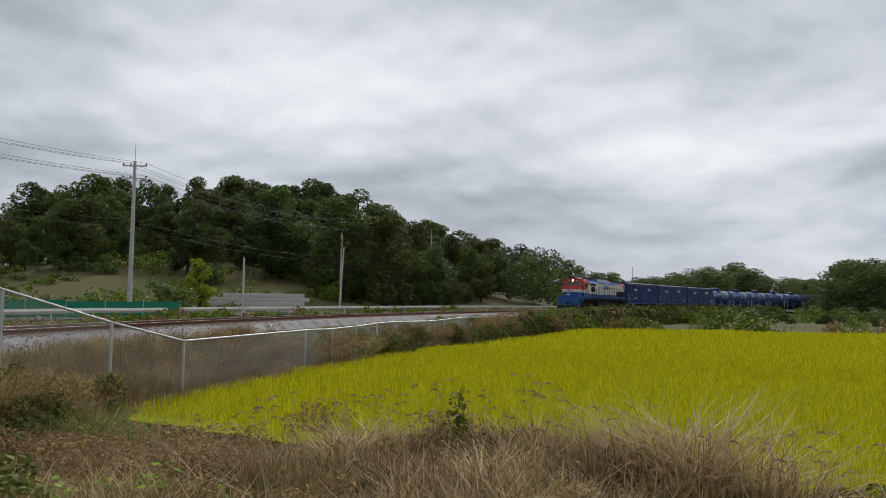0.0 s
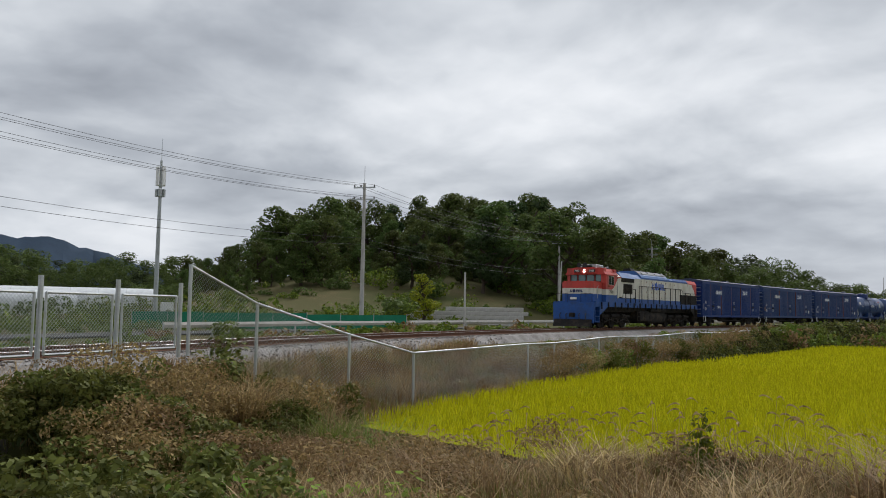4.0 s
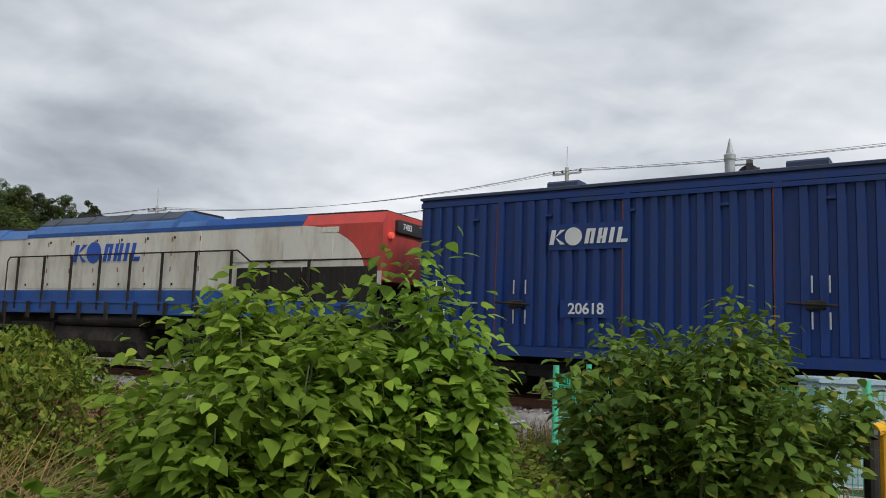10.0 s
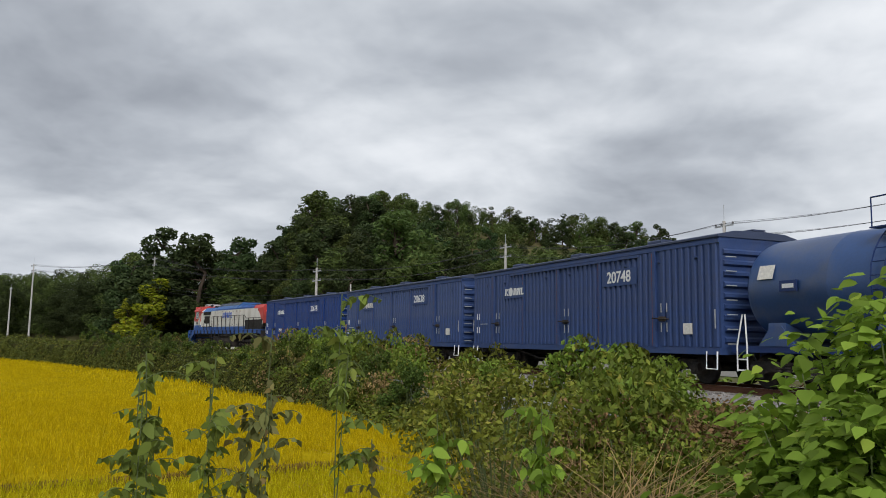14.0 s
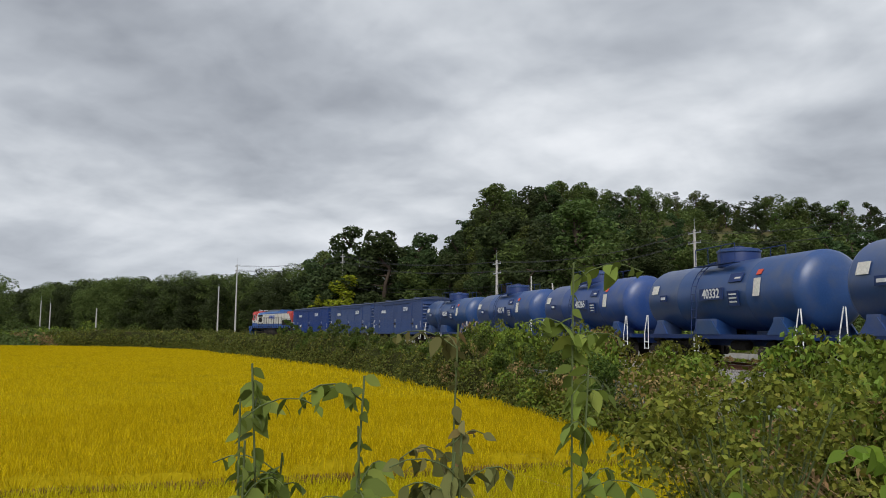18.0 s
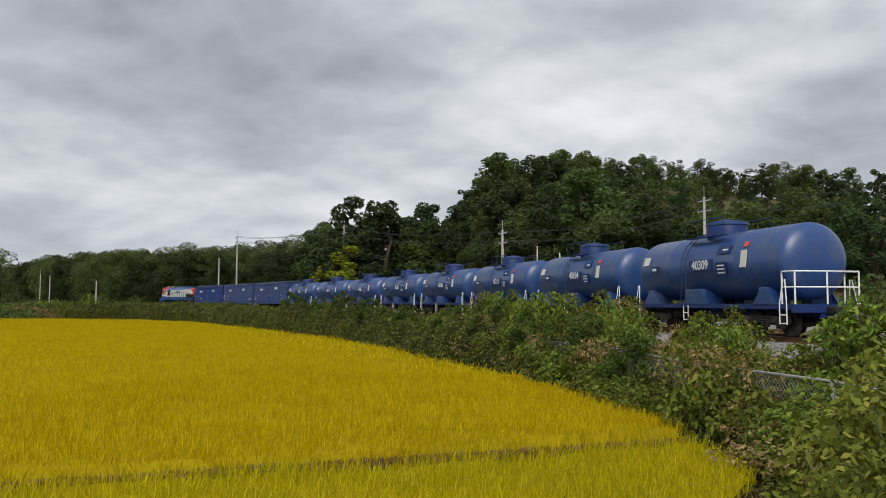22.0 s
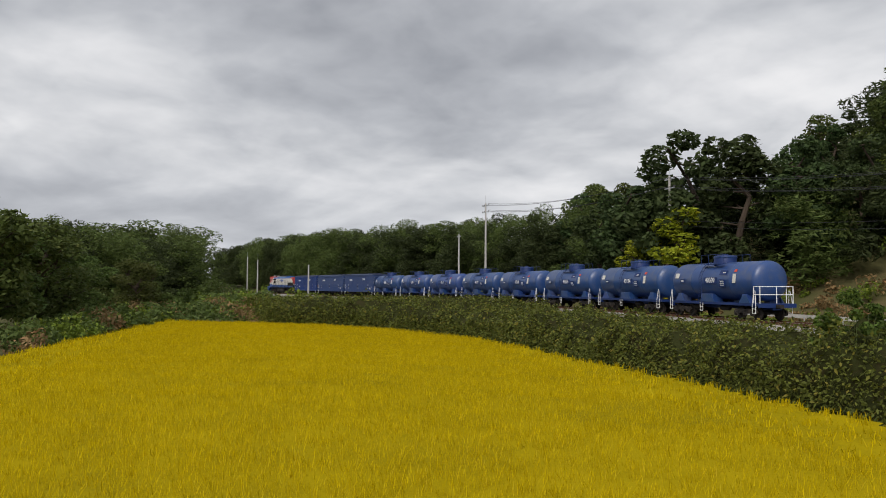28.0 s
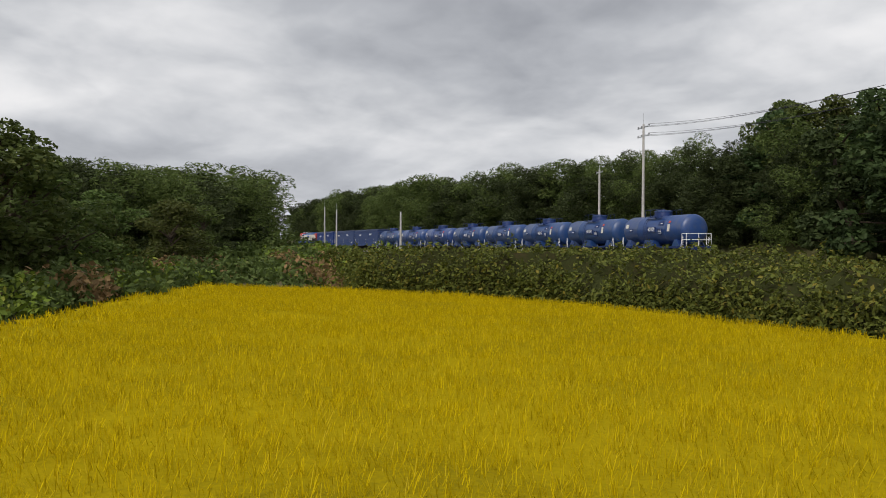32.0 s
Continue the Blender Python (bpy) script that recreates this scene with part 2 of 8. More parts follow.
# train paints
M["loco_cream"] = material("cream_white_paint", (0.62, 0.60, 0.545), 0.5, scale=1.3, fine=30, vary=0.07, bump=0.08, stain=(0.33, 0.28, 0.21), stain_amount=0.65, stain_scale=1.5, streak=0.25)
M["loco_red"] = material("faded_red_paint", (0.52, 0.06, 0.05), 0.55, scale=2, fine=30, vary=0.12, bump=0.08, stain=(0.22, 0.06, 0.05), stain_amount=0.65, stain_scale=1.6, streak=0.4)
M["loco_blue"] = material("blue_paint", (0.017, 0.08, 0.30), 0.5, scale=2, fine=30, vary=0.15, bump=0.08, stain=(0.035, 0.055, 0.11), stain_amount=0.6, stain_scale=1.4)
M["loco_roof"] = material("blue_roof_paint", (0.05, 0.135, 0.34), 0.5, scale=2, fine=30, vary=0.15, bump=0.08, stain=(0.03, 0.05, 0.12), stain_amount=0.6)
M["chassis"] = material("grimy_black_steel", (0.030, 0.028, 0.027), 0.85, 0.1, scale=2, fine=25, vary=0.4, bump=0.5, stain=(0.085, 0.065, 0.05), stain_amount=0.6, stain_scale=2.5)
M["soot"] = material("sooty_grille", (0.02, 0.018, 0.016), 0.8, scale=3, bump=0.2)
M["glass"] = material("dark_cab_glass", (0.012, 0.016, 0.018), 0.08, bump=0, coat=0.5)
M["glass_pale"] = material("pale_cab_glass", (0.10, 0.19, 0.20), 0.1, bump=0, coat=0.5)
M["box_blue"] = material("boxcar_blue", (0.007, 0.036, 0.175), 0.5, scale=1.5, fine=20, vary=0.12, bump=0.1, stain=(0.03, 0.04, 0.085), stain_amount=0.5, streak=0.4)
M["box_faded"] = material("boxcar_faded_blue", (0.028, 0.058, 0.168), 0.62, scale=1.5, fine=20, vary=0.15, bump=0.1, stain=(0.085, 0.10, 0.15), stain_amount=0.5, streak=0.4)
M["box_mid"] = material("boxcar_mid_blue", (0.03, 0.06, 0.17), 0.6, scale=1.5, fine=20, vary=0.15, bump=0.1, stain=(0.055, 0.065, 0.11), stain_amount=0.5, streak=0.4)
M["roof_dull"] = material("weathered_roof_paint", (0.06, 0.075, 0.10), 0.6, scale=2, fine=30, vary=0.25, bump=0.1, stain=(0.03, 0.03, 0.032), stain_amount=0.7)
M["box_roof"] = material("boxcar_roof", (0.045, 0.06, 0.11), 0.7, scale=1.5, bump=0.1)
M["tank_blue"] = material("tank_blue", (0.020, 0.060, 0.19), 0.36, scale=0.8, fine=18, vary=0.14, bump=0.06, stain=(0.075, 0.092, 0.15), stain_amount=0.6, stain_scale=0.9, per_object=0.12)
M["tank_blue"].node_tree.nodes["Principled BSDF"].inputs["Specular IOR Level"].default_value = 0.6
M["tank_dark"] = material("tank_dark_blue", (0.010, 0.030, 0.125), 0.5, scale=1.2, bump=0.06)
M["mark_white"] = material("white_lettering", (0.66, 0.67, 0.68), 0.6, vary=0.1, bump=0)
M["mark_blue"] = material("blue_lettering", (0.02, 0.085, 0.42), 0.5, bump=0)
M["placard"] = material("placard", (0.62, 0.60, 0.55), 0.6, vary=0.2, scale=12, bump=0)
M["placard_red"] = material("placard_red", (0.6, 0.08, 0.04), 0.6, bump=0)
# plants
M["rice"] = foliage("ripe_rice", (0.53, 0.42, 0.006), (0.62, 0.50, 0.03), 0.34, 0.4, 0.02)
M["rice_near"] = foliage("near_rice", (0.46, 0.42, 0.008), (0.56, 0.48, 0.04), 0.36, 0.4, 0.02)
M["rice_green"] = foliage("ripening_rice", (0.43, 0.43, 0.010), (0.55, 0.49, 0.03), 0.34, 0.4, 0.02)
# both rice undersheets are darker than their ears, painting the shaded gaps
M["rice_green_base"] = material("shaded_ripening_rice", (0.24, 0.25, 0.010), 0.9, scale=0.35, fine=9, vary=0.2, bump=1.0, tint=(0.26, 0.28, 0.010))
M["rice_base"] = material("shaded_rice_mass", (0.31, 0.235, 0.006), 0.9, scale=0.35, fine=14, vary=0.2, bump=0.8, tint=(0.22, 0.175, 0.008))
M["straw"] = foliage("rice_straw", (0.20, 0.135, 0.03), (0.34, 0.25, 0.07), 0.5, 0.2, 0.02)
M["leaf_crop"] = foliage("vegetable_leaves", (0.13, 0.20, 0.04), (0.20, 0.25, 0.06), 0.4, 0.3, 0.1)
M["leaf_tree"] = foliage("broadleaf", (0.092, 0.122, 0.033), (0.135, 0.15, 0.045), 0.32, 0.35, 0.28, 0.03)
M["leaf_pine"] = foliage("pine_needles", (0.056, 0.084, 0.030), (0.08, 0.105, 0.038), 0.32, 0.35, 0.25, 0.025)
M["leaf_yellow"] = foliage("yellowing_leaves", (0.25, 0.27, 0.02), (0.42, 0.34, 0.02))
M["leaf_hedge"] = foliage("hedge_leaves", (0.125, 0.162, 0.022), (0.24, 0.22, 0.035), 0.38, 0.24, 0.4, 0.03)
M["leaf_hedge_dark"] = foliage("mixed_hedge_leaves", (0.105, 0.118, 0.023), (0.23, 0.18, 0.035), 0.5, 0.3, 0.1)
# near-black olive that paints the shade inside the hedges
M["hedge_shade"] = material("hedge_inner_shade", (0.030, 0.034, 0.012), 0.95, scale=1.2, fine=9, vary=0.5, bump=1.0, tint=(0.045, 0.036, 0.018))
M["leaf_weed"] = foliage("weed_leaves", (0.16, 0.21, 0.04), (0.26, 0.29, 0.06), 0.4, 0.35, 0.15)
M["leaf_weed_brown"] = foliage("withered_weed_leaves", (0.15, 0.15, 0.05), (0.26, 0.16, 0.07), 0.45, 0.3, 0.15)
M["leaf_mulberry"] = foliage("mulberry_leaves", (0.22, 0.33, 0.045), (0.40, 0.50, 0.07), 0.45, 0.52, 0.1)
M["leaf_shrub"] = foliage("shrub_leaves", (0.115, 0.195, 0.03), (0.26, 0.26, 0.04), 0.35, 0.35, 0.1)
M["leaf_vine"] = foliage("vine_leaves", (0.13, 0.145, 0.035), (0.24, 0.20, 0.06), 0.4, 0.3, 0.2)
M["grass_dry"] = foliage("dry_grass", (0.42, 0.31, 0.15), (0.60, 0.48, 0.27), 0.5, 0.3, 0.2)
M["grass_green"] = foliage("green_grass", (0.19, 0.19, 0.045), (0.28, 0.22, 0.08), 0.4, 0.3, 0.2)
M["grass_brown"] = foliage("russet_weeds", (0.27, 0.185, 0.08), (0.36, 0.22, 0.10), 0.4, 0.3, 0.25)
for key in ("rice_base", "rice_green_base", "rice", "rice_green", "rice_near", "hedge_shade"):
    M[key].node_tree.nodes["Principled BSDF"].inputs["Specular IOR Level"].default_value = 0.0
# the blue of distance haze is put into the ridges' base colour
M["mountain"] = material("haze_painted_mountain", (0.035, 0.055, 0.085), 1.0, scale=0.02, fine=0.2, bump=0)

# ---- mesh helpers ----


class Bag:
    """Gathers vertices and faces of one mesh."""

    def __init__(self):
        self.v, self.f = [], []

    def add(self, verts, faces):
        n = len(self.v)
        self.v += [tuple(p) for p in verts]
        self.f += [tuple(i + n for i in q) for q in faces]
        return self

    def box(self, x0, x1, y0, y1, z0, z1, c=0.0):
        """A box; with c its upright and lengthwise edges are chamfered."""
        if c <= 0:
            p = [(x, y, z) for z in (z0, z1) for y in (y0, y1) for x in (x0, x1)]
            return self.add(p, [(0, 2, 3, 1), (4, 5, 7, 6), (0, 1, 5, 4), (2, 6, 7, 3), (0, 4, 6, 2), (1, 3, 7, 5)])
        ring = [(y0 + c, z0), (y1 - c, z0), (y1, z0 + c), (y1, z1 - c), (y1 - c, z1), (y0 + c, z1), (y0, z1 - c), (y0, z0 + c)]
        return self.prism_x(ring, x0, x1)

    def prism_x(self, ring, x0, x1):
        """An outline in y, z drawn along x."""
        n = len(ring)
        p = [(x0, y, z) for y, z in ring] + [(x1, y, z) for y, z in ring]
        f = [(i, (i + 1) % n, n + (i + 1) % n, n + i) for i in range(n)]
        return self.add(p, f + [tuple(range(n - 1, -1, -1)), tuple(range(n, 2 * n))])

    def prism_y(self, ring, y0, y1):
        """An outline in x, z drawn along y."""
        n = len(ring)
        p = [(x, y0, z) for x, z in ring] + [(x, y1, z) for x, z in ring]
        f = [(i, n + i, n + (i + 1) % n, (i + 1) % n) for i in range(n)]
        return self.add(p, f + [tuple(range(n)), tuple(range(2 * n - 1, n - 1, -1))])

    def prism_z(self, ring, z0, z1):
        n = len(ring)
        p = [(x, y, z0) for x, y in ring] + [(x, y, z1) for x, y in ring]
        f = [(i, (i + 1) % n, n + (i + 1) % n, n + i) for i in range(n)]
        return self.add(p, f + [tuple(range(n - 1, -1, -1)), tuple(range(n, 2 * n))])

    def tube(self, a, b, r, r2=None, n=8):
        a, b = Vector(a), Vector(b)
        d = (b - a).normalized()
        u = d.cross(Vector((0, 0, 1)) if abs(d.z) < 0.9 else Vector((1, 0, 0))).normalized()
        w = d.cross(u)
        r2 = r if r2 is None else r2
        ring = [(math.cos(2 * math.pi * i / n), math.sin(2 * math.pi * i / n)) for i in range(n)]
        p = [a + (u * c + w * s) * r for c, s in ring] + [b + (u * c + w * s) * r2 for c, s in ring]
        f = [(i, (i + 1) % n, n + (i + 1) % n, n + i) for i in range(n)]
        return self.add(p, f + [tuple(range(n - 1, -1, -1)), tuple(range(n, 2 * n))])

    def line(self, pts, r, n=6):
        for a, b in zip(pts, pts[1:]):
            self.tube(a, b, r, n=n)
        return self

    def hose(self, pts, r, n=6):
        """One continuous round bar through several points."""
        pts = [Vector(p) for p in pts]
        first = len(self.v)
        for k, p in enumerate(pts):
            d = (pts[min(k + 1, len(pts) - 1)] - pts[max(k - 1, 0)]).normalized()
            u = d.cross(Vector((0, 0, 1)) if abs(d.z) < 0.9 else Vector((1, 0, 0))).normalized()
            w = d.cross(u)
            self.v += [tuple(p + (u * math.cos(6.2832 * i / n) + w * math.sin(6.2832 * i / n)) * r) for i in range(n)]
        for k in range(len(pts) - 1):
            a = first + k * n
            self.f += [(a + i, a + (i + 1) % n, a + n + (i + 1) % n, a + n + i) for i in range(n)]
        z = first + (len(pts) - 1) * n
        self.f += [tuple(range(first + n - 1, first - 1, -1)), tuple(range(z, z + n))]
        return self

    def disc_y(self, x, z, r, y0, y1, n=20, r2=None):
        """A short cylinder whose axis runs along y."""
        return self.tube((x, y0, z), (x, y1, z), r, r2, n)

    def lathe_x(self, prof, n=32, cy=0.0, cz=0.0):
        """A body of turning about the x axis, from rows of x, radius."""
        p, f = [], []
        for x, r in prof:
            p += [(x, cy + r * math.cos(2 * math.pi * i / n), cz + r * math.sin(2 * math.pi * i / n)) for i in range(n)]
        for k in range(len(prof) - 1):
            f += [(k * n + i, k * n + (i + 1) % n, (k + 1) * n + (i + 1) % n, (k + 1) * n + i) for i in range(n)]
        return self.add(p, f + [tuple(range(n - 1, -1, -1)), tuple(range((len(prof) - 1) * n, len(prof) * n))])

    def lathe_z(self, prof, n=24, cx=0.0, cy=0.0):
        p, f = [], []
        for z, r in prof:
            p += [(cx + r * math.cos(2 * math.pi * i / n), cy + r * math.sin(2 * math.pi * i / n), z) for i in range(n)]
        for k in range(len(prof) - 1):
            f += [(k * n + i, k * n + (i + 1) % n, (k + 1) * n + (i + 1) % n, (k + 1) * n + i) for i in range(n)]
        return self.add(p, f + [tuple(range(n - 1, -1, -1)), tuple(range((len(prof) - 1) * n, len(prof) * n))])

    def moved(self, m):
        self.v = [tuple(m @ Vector(p)) for p in self.v]
        return self


def mesh_of(name, bag, mat, smooth=False):
    me = bpy.data.meshes.new(name)
    me.from_pydata(bag.v, [], bag.f)
    me.materials.append(mat)
    if smooth:
        me.polygons.foreach_set("use_smooth", [True] * len(me.polygons))
        me.set_sharp_from_angle(angle=radians(38))
    me.update()
    return me


def part(name, bag, mat, parent, label="", smooth=False, at=None, kind=""):
    """One mesh object under a thing or a part."""
    ob = new(name, bag if isinstance(bag, bpy.types.Mesh) else mesh_of(name, bag, mat, smooth))
    ob.parent = parent
    if at is not None:
        ob.matrix_basis = at
    return tagged(ob, label=label, kind=kind)


def thing(name, label, category, group="", at=None, kind=""):
    """An empty at the base of a thing of several parts."""
    ob = new(name)
    ob.empty_display_size = 0.1
    if at is not None:
        ob.matrix_basis = at
    return tagged(ob, label, category, group, kind)


def solid(name, bag, mat, label, category, group="", at=None, kind="", smooth=False):
    """A thing of one mesh."""
    ob = new(name, mesh_of(name, bag, mat, smooth))
    if at is not None:
        ob.matrix_basis = at
    return tagged(ob, label, category, group, kind)


def quads(name, corners, mat, n=4):
    """A mesh of loose flat pieces from an array of (pieces, n, 3)."""
    c = np.asarray(corners, np.float32).reshape(-1, n, 3)
    k = len(c)
    me = bpy.data.meshes.new(name)
    me.vertices.add(k * n)
    me.vertices.foreach_set("co", c.ravel())
    me.loops.add(k * n)
    me.loops.foreach_set("vertex_index", np.arange(k * n, dtype=np.int32))
    me.polygons.add(k)
    me.polygons.foreach_set("loop_start", np.arange(0, k * n, n, dtype=np.int32))
    me.materials.append(mat)
    me.update(calc_edges=True)
    return me


def letters(text, height, depth=0.004, bold=0.022):
    """The mesh of a text in the x, z plane that faces -y, centred."""
    cu = bpy.data.curves.new("text", "FONT")
    cu.body, cu.size, cu.extrude = text, height * 1.38, depth
    cu.offset = bold * height
    cu.align_x, cu.align_y = "CENTER", "CENTER"
    ob = bpy.data.objects.new("text", cu)
    scene.collection.objects.link(ob)
    bpy.context.view_layer.update()
    me = bpy.data.meshes.new_from_object(ob.evaluated_get(bpy.context.evaluated_depsgraph_get()))
    bpy.data.objects.remove(ob)
    me.transform(pose(0, 0, 0, 90, 0, 0))
    return me


def writing(text, height, mat, parent, at, name="lettering"):
    me = letters(text, height)
    me.materials.clear()
    me.materials.append(mat)
    return part(name, me, mat, parent, at=at)


# ---- the railway line: one long left-hand curve round the place, z = 0 is the top of the rails ----
ARC = np.arange(-420, 461, 1.0)
BEND = np.interp(ARC, (-170, -90, -30, 30, 90, 170, 300), (0.00203, 0.00281, 0.00651, 0.00347, 0.00314, 0.00214, -0.00096))
TURN = np.cumsum(BEND)
TURN = TURN - TURN[420] + radians(216.48)
LINE_X, LINE_Y = np.cumsum(-np.sin(TURN)), np.cumsum(np.cos(TURN))
LINE_X, LINE_Y = LINE_X - LINE_X[420] - 5.902, LINE_Y - LINE_Y[420] - 18.114


def on_line(s, off=0.0):
    """Place and heading (radians) on the line at the way s; off: metres to the inside of the curve."""
    h = float(np.interp(s, ARC, TURN))
    x, y = float(np.interp(s, ARC, LINE_X)), float(np.interp(s, ARC, LINE_Y))
    return x - math.cos(h) * off, y - math.sin(h) * off, h


def by_line(x, y):
    """For arrays of places: the way along the line and the distance from it, positive inside the curve."""
    x, y = np.asarray(x, float).ravel(), np.asarray(y, float).ravel()
    s, o = np.empty(len(x)), np.empty(len(x))
    for a in range(0, len(x), 4000):
        dx, dy = x[a : a + 4000, None] - LINE_X[::2], y[a : a + 4000, None] - LINE_Y[::2]
        k = np.argmin(dx * dx + dy * dy, 1) * 2
        h = TURN[k]
        ex, ey = x[a : a + 4000] - LINE_X[k], y[a : a + 4000] - LINE_Y[k]
        s[a : a + 4000] = ARC[k] + ex * -np.sin(h) + ey * np.cos(h)
        o[a : a + 4000] = ex * -np.cos(h) + ey * -np.sin(h)
    return s, o


def step(a, b, x):
    t = np.clip((x - a) / (b - a), 0, 1)
    return t * t * (3 - 2 * t)


# the dirt road over the crossing, from the camera's bank to the far side
ROAD_A, ROAD_B = np.array((3.0, 1.9)), np.array((-34.0, -15.5))
ROAD_D = (ROAD_B - ROAD_A) / np.linalg.norm(ROAD_B - ROAD_A)
FIELD_Z = -2.05


def near_road(x, y):
    r = (x - ROAD_A[0]) * ROAD_D[0] + (y - ROAD_A[1]) * ROAD_D[1]
    w = (x - ROAD_A[0]) * -ROAD_D[1] + (y - ROAD_A[1]) * ROAD_D[0]
    return r, w


def bumps(x, y, size, seed):
    """A cheap smooth noise of a few waves, about -1 to 1."""
    rng = np.random.RandomState(seed)
    total = np.zeros_like(x)
    for k in range(6):
        a = rng.rand() * 6.283
        q = (0.6 + 0.9 * rng.rand()) * 6.283 / size
        total += np.sin(x * math.cos(a) * q + y * math.sin(a) * q + rng.rand() * 6.283)
    return total / 3.0


def ground_height(x, y):
    x, y = np.asarray(x, float), np.asarray(y, float)
    shape = x.shape
    x, y = x.ravel(), y.ravel()
    s, o = by_line(x, y)
    inner = np.interp(o, (1.6, 3.2, 6.8, 8.0), (-0.5, -0.62, -1.75, FIELD_Z))
    z_out = np.interp(-o, (1.6, 3.5, 7.0, 12.0), (-0.5, -0.7, -0.9, -0.6))
    z = np.where(o > 0, inner, z_out)
    # the hills outside the curve
    az = (np.degrees(np.arctan2(-x, y)) + 360) % 360
    d = np.hypot(x, y)
    south = 21.0 * np.exp(-(((x - 52) / 44) ** 2 + ((y + 150) / 40) ** 2)) + 10.0 * np.exp(-(((x + 6) / 45) ** 2 + ((y + 150) / 40) ** 2))
    east = 9 * np.exp(-(((x - 118) / 34) ** 2 + ((y + 172) / 34) ** 2)) + 5 * np.exp(-(((x - 250) / 90) ** 2 + ((y + 260) / 60) ** 2))
    north = 11 * np.exp(-(((x + 130) / 42) ** 2 + ((y - 120) / 62) ** 2)) + 4.0 * np.exp(-(((x + 95) / 26) ** 2 + ((y - 70) / 30) ** 2))
    far = 26 * step(260, 700, d) * (0.6 + 0.4 * bumps(x, y, 500, 4)) * (o < 0)
    z = z + np.where(o < 0, step(9, 34, -o) * (south + east + north), 0) + far * 0.3
    z = z + 0.06 * bumps(x, y, 5.0, 1) * step(2.5, 4, np.abs(o)) * np.exp(-d / 120)
    # the bank on which the camera stands, and the road
    r, w = near_road(x, y)
    road_z = np.interp(r, (-6, 0, 10, 13.2, 20, 30), (-0.75, -0.62, -0.28, -0.2, -0.2, -0.45))
    bank = np.interp(np.abs(w), (1.9, 2.6, 7.5), (0, 0.04, 1.9))
    band = np.where((r > -8) & (r < 12.2) & (o > 1.8), road_z - bank, -9)
    z = np.maximum(z, band)
    # the terrace of rough grass by the camera, north and south of the road
    terrace = -0.85 - 0.8 * step(-5.0, -10.5, x) - 0.1 * bumps(x, y, 4.0, 9) - 1.6 * step(7.9, 9.2, y)
    z = np.where((o > 7.0) & (y > -1) & (x > -24) & (x < 60) & (y < 10.6), np.maximum(z, terrace), z)
    south_bank = -0.68 - 1.3 * step(1.0, 4.6, np.hypot(np.maximum(0, x - 1.2), np.minimum(0, y + 4.6)))
    z = np.where((o > 7.4) & (y <= 0.5) & (x > -6) & (x < 60) & (y > -12), np.maximum(z, south_bank), z)
    # a shallow ditch under the bridge
    along = np.abs(s + 19.6)
    z = np.where((along < 3.0) & (o < 9) & (o > -9), np.minimum(z, -2.5 + np.maximum(0, along - 2.1) * 1.6), z)
    return z.reshape(shape)


def height_at(x, y):
    return float(ground_height(np.array([x]), np.array([y]))[0])


def make_ground():
    radii = np.concatenate([np.linspace(0.4, 40, 90), np.geomspace(41, 170, 80), np.geomspace(175, 3500, 36)])
    n = 300
    a = np.linspace(0, 2 * math.pi, n, endpoint=False)
    x = np.concatenate([[0], np.outer(radii, np.cos(a)).ravel()])
    y = np.concatenate([[0], np.outer(radii, np.sin(a)).ravel()])
    z = ground_height(x, y)
    faces = [(0, 1 + i, 1 + (i + 1) % n) for i in range(n)]
    for k in range(len(radii) - 1):
        b = 1 + k * n
        faces += [(b + i, b + n + i, b + n + (i + 1) % n, b + (i + 1) % n) for i in range(n)]
    me = bpy.data.meshes.new("ground")
    me.from_pydata(list(zip(x, y, z)), [], faces)
    me.materials.append(M["ground"])
    me.polygons.foreach_set("use_smooth", [True] * len(me.polygons))
    tagged(new("ground", me), "rough grassy earth with weeds round the railway line", "ground", kind="structure")


make_ground()


def sweep(name, ring, s0, s1, ds, mat, label, category, parent=None, off=0.0, kind="structure", smooth=False):
    """An outline in (offset inwards, z) drawn along the line."""
    ss = np.arange(s0, s1 + 0.01, ds)
    n = len(ring)
    v, f = [], []
    for s in ss:
        for o, z in ring:
            x, y, _ = on_line(s, o + off)
            v.append((x, y, z))
    for k in range(len(ss) - 1):
        f += [(k * n + i, k * n + n + i, k * n + n + (i + 1) % n, k * n + (i + 1) % n) for i in range(n)]
    f += [tuple(range(n)), tuple(range((len(ss) - 1) * n + n - 1, (len(ss) - 1) * n - 1, -1))]
    bag = Bag().add(v, f)
    if parent:
        return part(name, bag, mat, parent, label, smooth)
    return solid(name, bag, mat, label, category, kind=kind, smooth=smooth)


